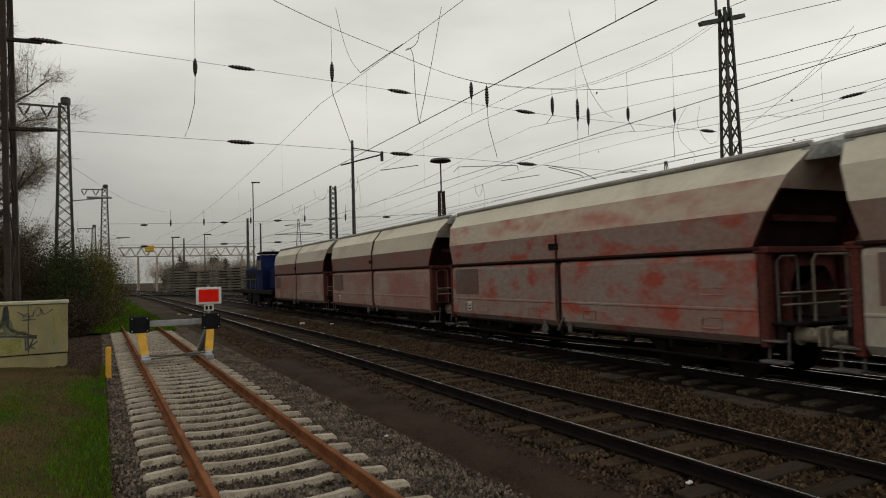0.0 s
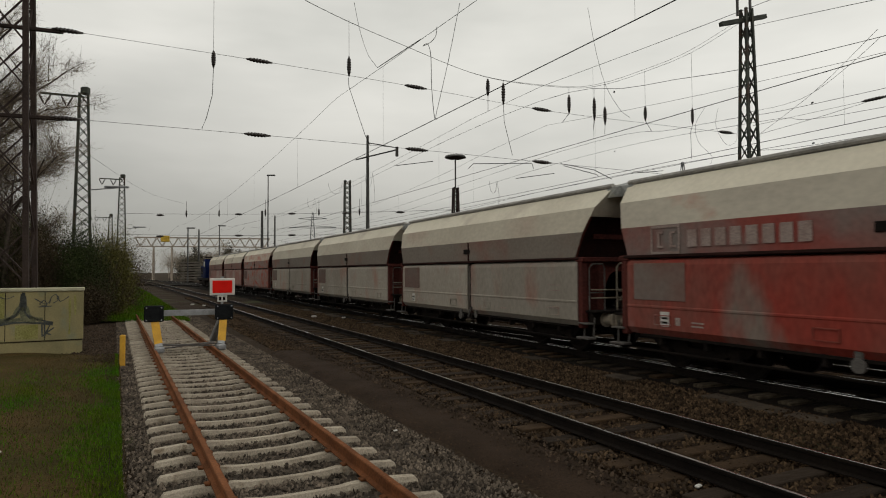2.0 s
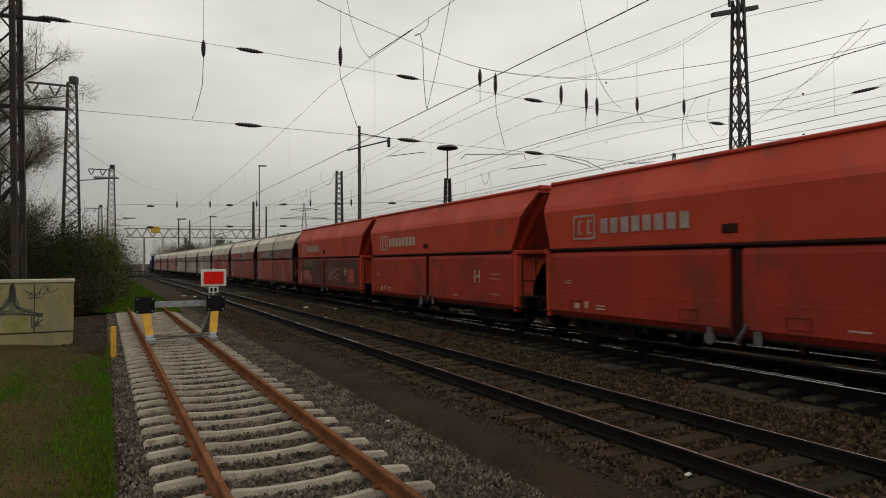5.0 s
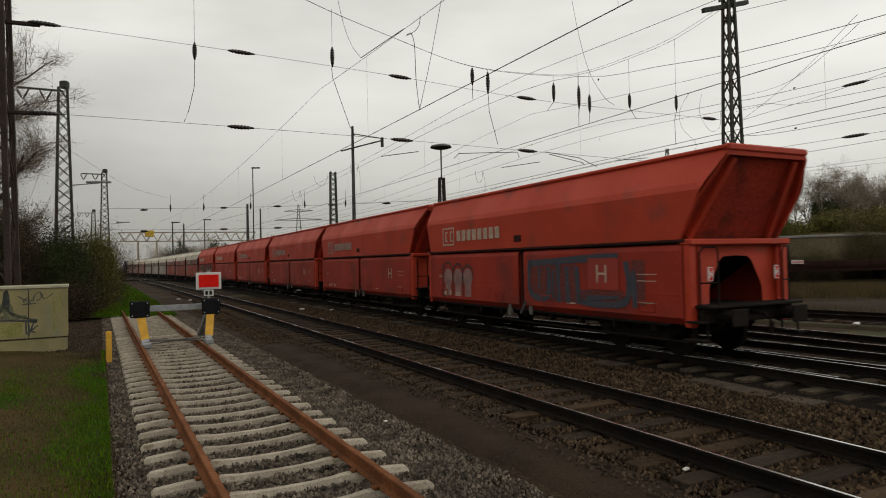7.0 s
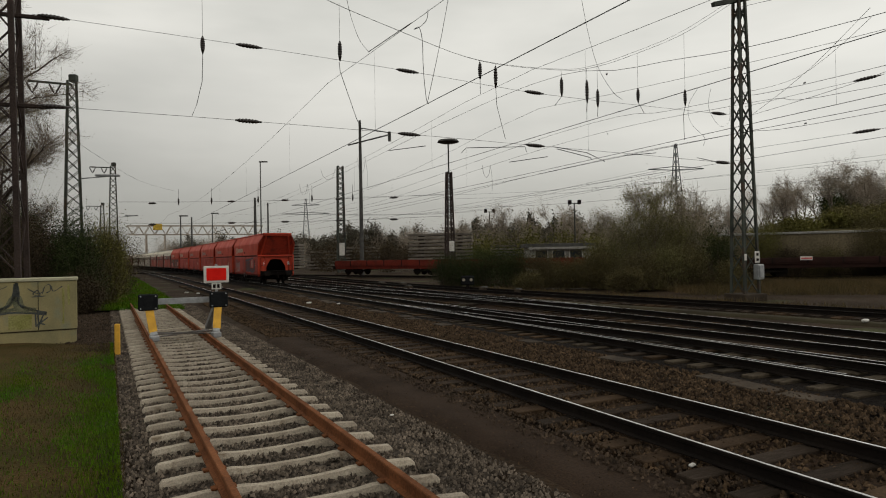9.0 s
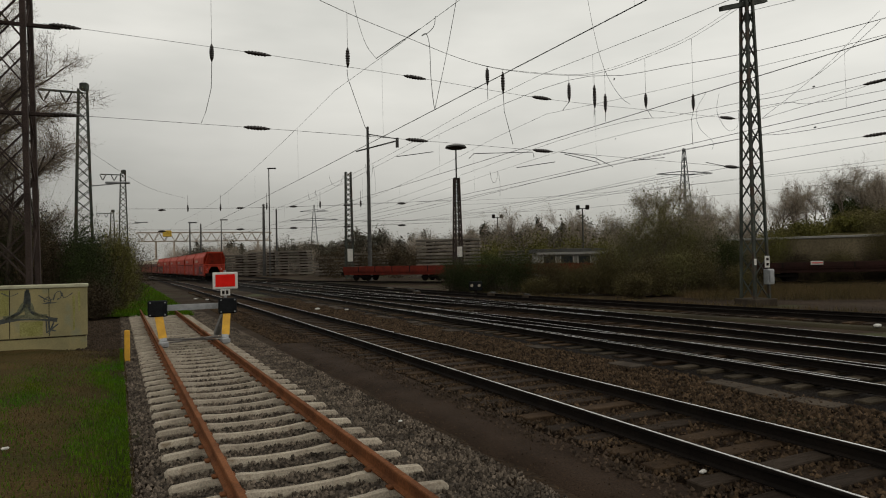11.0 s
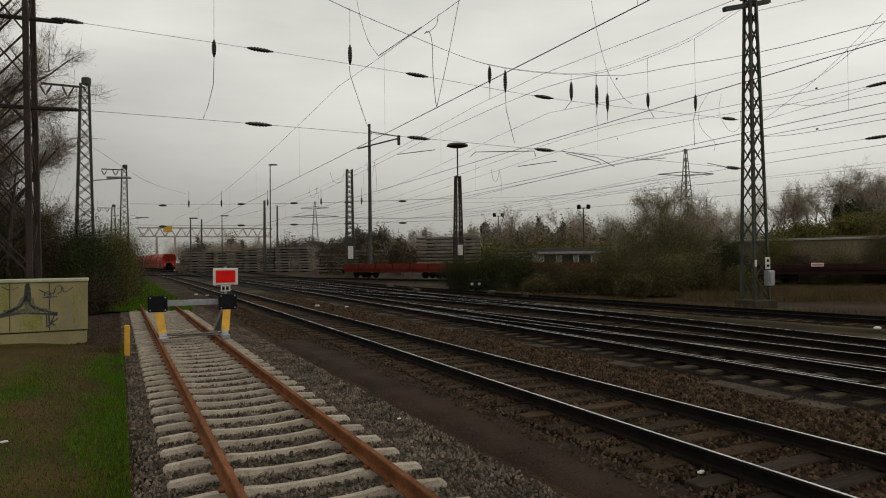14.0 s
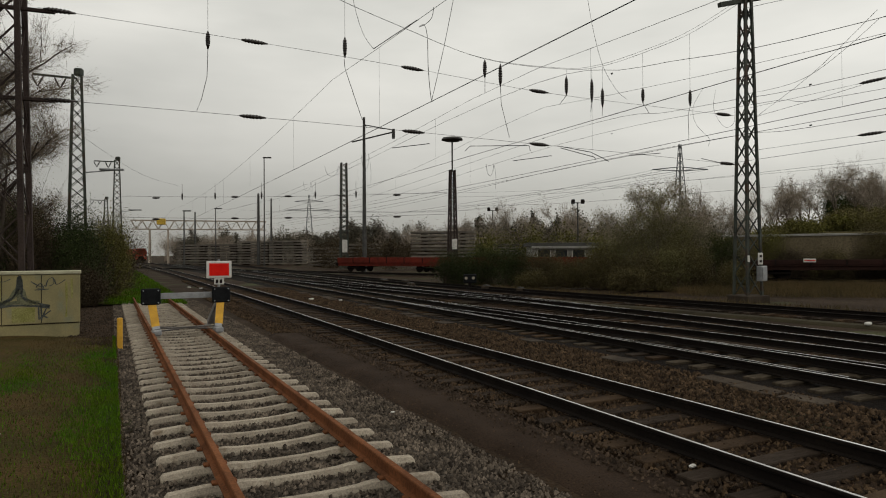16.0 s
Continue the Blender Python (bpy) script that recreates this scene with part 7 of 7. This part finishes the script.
    under = [(-118 + i * 2.1 + rnd.uniform(-1, 1), 214 + rnd.uniform(-10, 14), 0, rnd.uniform(6.5, 9.0), rnd.uniform(2.6, 3.8)) for i in range(120)]
    wood("wood_edge", [q for q in under if not -0.54 < q[0] / q[1] < -0.40], M_LEAF_FAR, "distant dense brown-green edge of the wood", 191, 0.22, 1800, "bush")
    tall = [(12 + i * 2.3 + rnd.uniform(-0.9, 0.9), 188 + rnd.uniform(-8, 8), 0, rnd.uniform(10.0, 13.6), rnd.uniform(1.4, 2.2)) for i in range(17)]
    wood("tall_pine_wood", tall, M_PINE_FAR, "dark tall pines rising over the distant wood", 99, 0.34, 1100, "pine")
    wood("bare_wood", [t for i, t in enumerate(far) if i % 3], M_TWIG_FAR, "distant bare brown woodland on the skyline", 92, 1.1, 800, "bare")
    low = [t for t in [(rnd.uniform(-60, 70), 150 + rnd.uniform(-20, 25), 0, rnd.uniform(3.5, 6.0), rnd.uniform(2.5, 4.5)) for i in range(80)] if t[0] / t[1] > -0.16] + [(-6, 96, 0, 5.2, 2.6), (-17, 108, 0, 5.6, 3.0), (-12, 112, 0, 5.4, 3.0)]
    wood("scrub_belt", low, M_LEAF_TANGLE, "distant brown scrub below the wood", 93, 0.14, 2600, "bush")
    spring = [(rnd.uniform(5, 32), 105 + rnd.uniform(-12, 12), 0, rnd.uniform(4.0, 7.5), rnd.uniform(2.0, 3.4)) for i in range(9)]
    wood("spring_scrub", spring, M_LEAF_SPRING, "distant yellow-green budding scrub", 94, 0.18, 1800, "bush")
    # trees on the bank at the far side
    dark = [(x, y, bank_z(x, y), h, w) for x, y, h, w in ((51.5, 82, 5.6, 1.9), (54.0, 83, 6.2, 2.0), (56.5, 84, 5.8, 2.1))]
    wood("evergreen_clump", dark, M_LEAF_DARK, "dark evergreen trees on the bank", 96, 0.10, 9000, "bush")
    sp2 = [(x, y, bank_z(x, y) - 0.3, rnd.uniform(2.0, 3.4), rnd.uniform(1.5, 2.3)) for x, y in ((27 + i * 1.35 + rnd.uniform(-1, 1), 71 - i * 0.25 + rnd.uniform(-7, 9)) for i in range(32))]
    wood("bank_scrub", sp2, M_LEAF_BANK, "budding brown-green scrub on the bank", 97, 0.085, 4500, "bush")
    sp3 = [(x, y, bank_z(x, y) - 0.3, rnd.uniform(1.8, 2.8), rnd.uniform(1.3, 1.9)) for x, y in ((28 + i * 4.2, 65 - i * 1.0 + rnd.uniform(-1, 4)) for i in range(8))]
    wood("bank_spring_scrub", sp3, M_LEAF_SPRING, "yellow-green spring scrub on the bank", 100, 0.11, 3600, "bush")
    left = [(-30 - i * 3.2, 46 + i * 4.5 + rnd.uniform(-3, 3), 0, rnd.uniform(2.8, 4.0), rnd.uniform(1.6, 2.4)) for i in range(16)]
    wood("trackside_scrub", left, M_LEAF_OLIVE, "brown trackside scrub beyond the grass strip", 98, 0.22, 1500, "bush")
    # grass
    rs = np.random.RandomState(31)
    k = 210000
    yy = -6.0 + 24.6 * rs.rand(k)
    d = 8.5 * rs.rand(k) ** 1.45
    wave = 0.16 * np.sin(yy * 0.9) + 0.10 * np.sin(yy * 2.3 + 1.0) + rs.normal(size=k) * 0.13
    worn = (d > 0.45 + 0.02 * yy + wave * 0.9) & (d < 1.40 + 0.035 * yy + wave * 1.4) & (rs.rand(k) < 0.84)
    patch = np.sin(yy * 0.8 + d * 1.9) + np.sin(yy * 2.1 - d * 2.7) + rs.normal(size=k) * 0.5 < -1.2
    far_end = (yy > 15.6 + rs.normal(size=k) * 1.0 - d * 0.35) & (d > 0.12)
    green = ~(worn | patch | far_end | (d < 0.04))
    q = np.stack([1.95 - 0.4927 * yy - 1.79 - d, yy, np.full(k, -0.05)], 1)
    blades("lawn_grass", q[green], 0.058, 0.011, M_GRASS, "fresh green grass blades of the lawn", 32)
    blades("dry_lawn_grass", q[~green][::4], 0.04, 0.012, M_DRYLAWN, "dry trampled grass of the lawn", 33)
    k = 26000
    yy = 31 + 66 * rs.rand(k) ** 1.4
    q = np.stack([near_x(0) - 0.4715 * yy - 0.00015 * yy * yy - 4.0 - 5.5 * rs.rand(k), yy, np.full(k, -0.05)], 1)
    blades("bank_grass", q, 0.22, 0.03, M_GRASS, "bright green grass strip beside the running track", 34)
    k = 46000
    px = 14 + 26 * rs.rand(k)
    q = np.stack([px, 34.5 + (px - 14) * -0.30 + 15 * rs.rand(k), np.full(k, -0.1)], 1)
    blades("dry_grass", q, 0.5, 0.013, M_DRYGRASS, "tall dry straw-coloured grass at the yard edge", 35)
    k = 5000
    q = np.stack([rs.uniform(3, 22, k), np.zeros(k), np.full(k, -0.1)], 1)
    q[:, 1] = (30.6 - q[:, 0]) / 0.62 - 1.5 + rs.uniform(0, 4, k)
    blades("edge_weeds", q, 0.3, 0.025, M_DRYGRASS, "dry weeds along the last track", 36)


build_plants()


# ---- the yard's far side ----
def flat_wagon(a, b, material, label, stakes=True, group="stored wagons", height=0.55):
    w = thing("flat_wagon", label, "railway wagon", group)
    a, b = Vector(a), Vector(b)
    d = (b - a).normalized()
    turn = Matrix.Rotation(math.atan2(d.y, d.x), 3, "Z")
    ln = (b - a).length
    c = (a + b) / 2
    part("deck", Geo().box(c + Vector((0, 0, 1.25)), (ln, 2.7, 0.16), turn, bevel=0.02), material, w)
    n = Vector((-d.y, d.x, 0))
    for s in (-1, 1):
        part("sole_bar", Geo().box(c + n * (s * 1.2) + Vector((0, 0, 1.03)), (ln, 0.12, 0.28), turn, bevel=0.02), material, w)
        k = max(3, int(ln / 2.4))
        for i in range(k):
            u = -ln / 2 + ln * (i + 0.5) / k
            flap = part("side_flap", Geo().box(c + d * u + n * (s * 1.36) + Vector((0, 0, 1.33 + height / 2)), (ln / k - 0.06, 0.06, height), turn, bevel=0.01), material, w)
            part("stake", Geo().box(c + d * (u + ln / k / 2) + n * (s * 1.38) + Vector((0, 0, 1.3 + height / 2)), (0.09, 0.1, height + 0.1), turn), M_UNDER, flap)
    for e in (-1, 1):
        part("headstock", Geo().box(c + d * (e * ln / 2) + Vector((0, 0, 1.1)), (0.15, 2.7, 0.4), turn, bevel=0.02), M_UNDER, w)
        for ax in (-0.9, 0.9):
            g = Geo()
            o = c + d * (e * (ln / 2 - 2.4) + ax)
            for s in (-1, 1):
                g.lathe(o + n * (s * 0.72) + Vector((0, 0, 0.62)), n, [(0, 0.44), (0.1, 0.44)], 16)
            g.tube([o - n * 0.75 + Vector((0, 0, 0.62)), o + n * 0.75 + Vector((0, 0, 0.62))], 0.08, 8)
            part("wheelset", g, M_UNDER, w)
        part("bogie_frame", Geo().box(c + d * (e * (ln / 2 - 2.4)) + Vector((0, 0, 0.66)), (2.5, 2.0, 0.2), turn, bevel=0.05), M_UNDER, w)
        for s in (-1, 1):
            part("buffer", Geo().lathe(c + d * (e * ln / 2) + n * (s * 0.87) + Vector((0, 0, 1.1)), d * e, [(0, 0.12), (0.3, 0.1), (0.5, 0.1), (0.5, 0.22), (0.55, 0.22)], 12), M_UNDER, w)
    return w


flat_wagon((-10.8, 79.4, 0), (1.6, 71.4, 0), M_FLATRED, "rusty red flat wagon with low side flaps on a storage track")
flat_wagon((3.0, 70.4, 0), (14.5, 62.8, 0), M_FLATRED, "rusty red flat wagon half hidden by bushes")
w = flat_wagon((23.6, 50.3, 0), (38.0, 47.4, 0), M_OLDRED, "old dark brown-red flat wagon stored at the bank", height=0.32)
part("warning_plate", Geo().box((27.9, 47.75, 1.62), (0.85, 0.04, 0.28), Matrix.Rotation(-0.2, 3, "Z"), bevel=0.01), M_WHITE, w, "white plate with a red stripe")
part("plate_stripe", Geo().box((27.9, 47.72, 1.62), (0.75, 0.03, 0.06), Matrix.Rotation(-0.2, 3, "Z")), M_SIGNRED, w)

# stacks of sleepers
def stack(x0, y0, x1, y1, layers, piece_h, group="sleeper stacks"):
    s = thing("sleeper_stack", "long layered stack of weathered sleepers in the yard", "sleeper stack", group)
    a, b = Vector((x0, y0, 0)), Vector((x1, y1, 0))
    d = (b - a).normalized()
    turn = Matrix.Rotation(math.atan2(d.y, d.x), 3, "Z")
    ln = (b - a).length
    bays = max(1, int(ln / 7.5))
    rn = random.Random(x0)
    cell = ln / bays
    me = Geo().box((0, 0, 0), (cell * 0.97, 2.6, piece_h * 0.62), bevel=0.03).mesh("layer", M_STACK)
    bat = Geo().box((0, 0, 0), (0.5, 2.5, piece_h * 0.5)).mesh("spacer", M_WOOD_SLEEPER)
    for i in range(bays):
        top = layers - rn.choice((0, 0, 1))
        for j in range(top):
            ob = new("layer", me)
            p = a + d * (cell * (i + 0.5) + rn.uniform(-0.12, 0.12)) + Vector((0, 0, piece_h * (j + 0.5)))
            ob.matrix_basis = Matrix.Translation(p) @ turn.to_4x4() @ pose(0, 0, 0, 0, rn.uniform(-0.5, 0.5), 0)
            ob.parent = s
            for e in (-0.3, 0.3):
                q = new("spacer", bat)
                q.matrix_basis = Matrix.Translation(p + d * (e * cell) - Vector((0, 0, piece_h * 0.5))) @ turn.to_4x4()
                q.parent = s
    return s


stack(-62, 160, -29, 147, 9, 0.62)
stack(-24, 128, -10, 122, 7, 0.62)
stack(-3.4, 101, 6.6, 99.5, 11, 0.53)
stack(10.5, 112, 16.5, 110, 8, 0.5)


def gantry_crane():
    c = thing("gantry_crane", "cream lattice gantry crane spanning the storage yard", "gantry crane")
    a, b = Vector((-83.5, 192.5, 0)), Vector((-56.0, 202.1, 0))
    d = (b - a).normalized()
    n = Vector((-d.y, d.x, 0))
    for s in (-1, 1):
        g = Geo()
        lo, hi = 10.0, 12.6
        for z in (lo, hi):
            g.beam(a - d * 5 + n * (s * 1.5) + Vector((0, 0, z)), b + d * 4 + n * (s * 1.5) + Vector((0, 0, z)), 0.22, 0.22)
        k = 26
        ln = (b - a).length + 9
        for i in range(k):
            p, q = a - d * 5 + d * (ln * i / k), a - d * 5 + d * (ln * (i + 1) / k)
            g.beam(p + n * (s * 1.5) + Vector((0, 0, lo if i % 2 else hi)), q + n * (s * 1.5) + Vector((0, 0, hi if i % 2 else lo)), 0.16, 0.16)
        part("girder", g, M_CRANE, c)
    for base, out in ((a, 1), (a + d * 5, 1), (b, 1)):
        for s in (-1, 1):
            g = Geo()
            g.beam(base + n * (s * 3.2) - Vector((0, 0, 0.1)), base + n * (s * 1.3) + Vector((0, 0, 10)), 0.34, 0.34)
            part("leg", g, M_CRANE, c)
        part("leg_tie", Geo().beam(base + n * -2.6 + Vector((0, 0, 4)), base + n * 2.6 + Vector((0, 0, 4)), 0.3), M_CRANE, c)
    part("cab", Geo().box(a + d * 3.2 - n * 1.6 + Vector((0, 0, 12.2)), (2.4, 2.0, 1.8), Matrix.Rotation(math.atan2(d.y, d.x), 3, "Z"), bevel=0.1), M_CRANE_CAB, c, "yellow trolley cab")


gantry_crane()

# low house, lamp poles, pylons and the retaining wall
h = thing("low_building", "low grey flat-roofed yard building with a pale eave", "building")
part("wall", Geo().box((16.8, 84.5, 1.5), (8.6, 5, 3.2)), M_HOUSE, h)
part("roof", Geo().box((16.8, 84.3, 3.35), (9.4, 5.8, 0.5), bevel=0.04), M_MAST_GREY, h)
part("eave", Geo().box((16.8, 81.36, 3.0), (9.0, 0.2, 0.30), bevel=0.02), M_HOUSE, h, "pale eave board")
for x in (14.0, 16.2, 18.4):
    wnd = part("window", Geo().box((x, 81.98, 2.2), (1.5, 0.06, 0.9), bevel=0.01), M_GLASS, h)
    part("window_frame", Geo().box((x, 81.94, 1.72), (1.7, 0.1, 0.1)).box((x - 0.8, 81.94, 2.2), (0.1, 0.1, 1.0)).box((x + 0.8, 81.94, 2.2), (0.1, 0.1, 1.0)), M_WHITE, wnd)
h2 = thing("long_shed", "long low grey shed roof behind the bushes", "shed")
part("wall", Geo().box((30, 92, 1.3), (22, 6, 2.8)), M_HOUSE, h2)
part("roof", Geo().prism([(0, 0), (11.5, 0.0), (11.5, 0.3), (0, 1.3), (-11.5, 0.3), (-11.5, 0)], -3.4, 3.4), M_MAST_GREY, h2).matrix_basis = pose(30, 92, 2.6)
for x, y, z in ((24.0, 107.4, 10.6), (11.9, 129.5, 10.9)):
    m = thing("yard_light", "tall grey yard lamp post with twin heads", "lamp post", "yard lamp posts")
    part("pole", Geo().tube([(x, y, -0.1), (x, y, z)], 0.16, 8, 0.1), M_MAST_GREY, m)
    part("cross_bar", Geo().box((x, y, z), (1.8, 0.12, 0.12)), M_MAST_GREY, m)
    for dx in (-0.8, 0.8):
        part("lamp_head", Geo().box((x + dx, y - 0.15, z + 0.2), (0.6, 0.4, 0.75), bevel=0.08), M_UNDER, m)


def pylon(x, y, top, w, arms):
    p = thing("power_pylon", "far grey lattice power pylon against the sky", "pylon", "power pylons")
    g, legs = Geo(), [Geo() for _ in range(4)]
    lattice(g, legs, (x, y), 0, top, w * 0.75, w * 0.08, w * 0.75, w * 0.08, 0.22, 0.13, 0.3, 14)
    for lg in legs:
        part("leg", lg, M_PYLON, p)
    part("bracing", g, M_PYLON, p)
    for z, half in arms:
        a = Geo()
        for s in (-1, 1):
            a.beam((x, y, z + 1.0), (x + s * half, y, z), 0.28)
            a.beam((x, y, z - 0.5), (x + s * half, y, z), 0.28)
        part("cross_arm", a, M_PYLON, p)
    return p


pylon(93, 242.8, 43.0, 7.5, ((33.5, 10.5),))
pylon(-78.6, 412.6, 40.2, 8, ((30.5, 15.0), (36, 9)))
pl = thing("power_lines", "faint high-voltage lines between the pylons", "overhead wire")
for k, z in ((-10, 33.3), (-5, 33.3), (5, 33.3), (10, 33.3)):
    part("wire", sag_wire(smooth([(93 + k, 242.8, z), (10 + k, 328, z - 9), (-78.6 + k, 412.6, 30.3)], 8), 0.05, 4), M_PYLON, pl)

wl_ = thing("retaining_wall", "long mossy grey retaining wall at the foot of the bank", "wall", kind="structure")
a, b = Vector((26.0, 57.5, 0)), Vector((52.0, 43.0, 0))
dd = (b - a).normalized()
for i in range(10):
    c = a + dd * (1.5 + i * 3.0)
    part("wall_panel", Geo().box(c + Vector((0, 0, 1.75)), (3.01, 0.35, 3.7), Matrix.Rotation(math.atan2(dd.y, dd.x), 3, "Z"), bevel=0.03), M_WALLGREY, wl_)
part("coping", Geo().box((a + b) / 2 + Vector((0, 0, 3.68)), ((b - a).length + 0.6, 0.55, 0.2), Matrix.Rotation(math.atan2(dd.y, dd.x), 3, "Z"), bevel=0.03), M_HOUSE, wl_, "pale coping stones")
gb = Geo()
vs, nx, ny = [], 26, 14
for j in range(ny + 1):
    for i in range(nx + 1):
        p = BANK_A + BANK_D * (-8 + i * 4.0) + BANK_N * (0.3 + j * 4.0)
        vs.append((p.x, p.y, bank_z(p.x, p.y) + 0.15 * math.sin(i * 1.7 + j * 2.3)))
gb.add(vs, [(j * (nx + 1) + i, j * (nx + 1) + i + 1, (j + 1) * (nx + 1) + i + 1, (j + 1) * (nx + 1) + i) for j in range(ny) for i in range(nx)])
tagged(part("bank", gb, M_BANK, smooth=True), "rough green bank rising behind the yard", "bank", kind="structure")


motions()
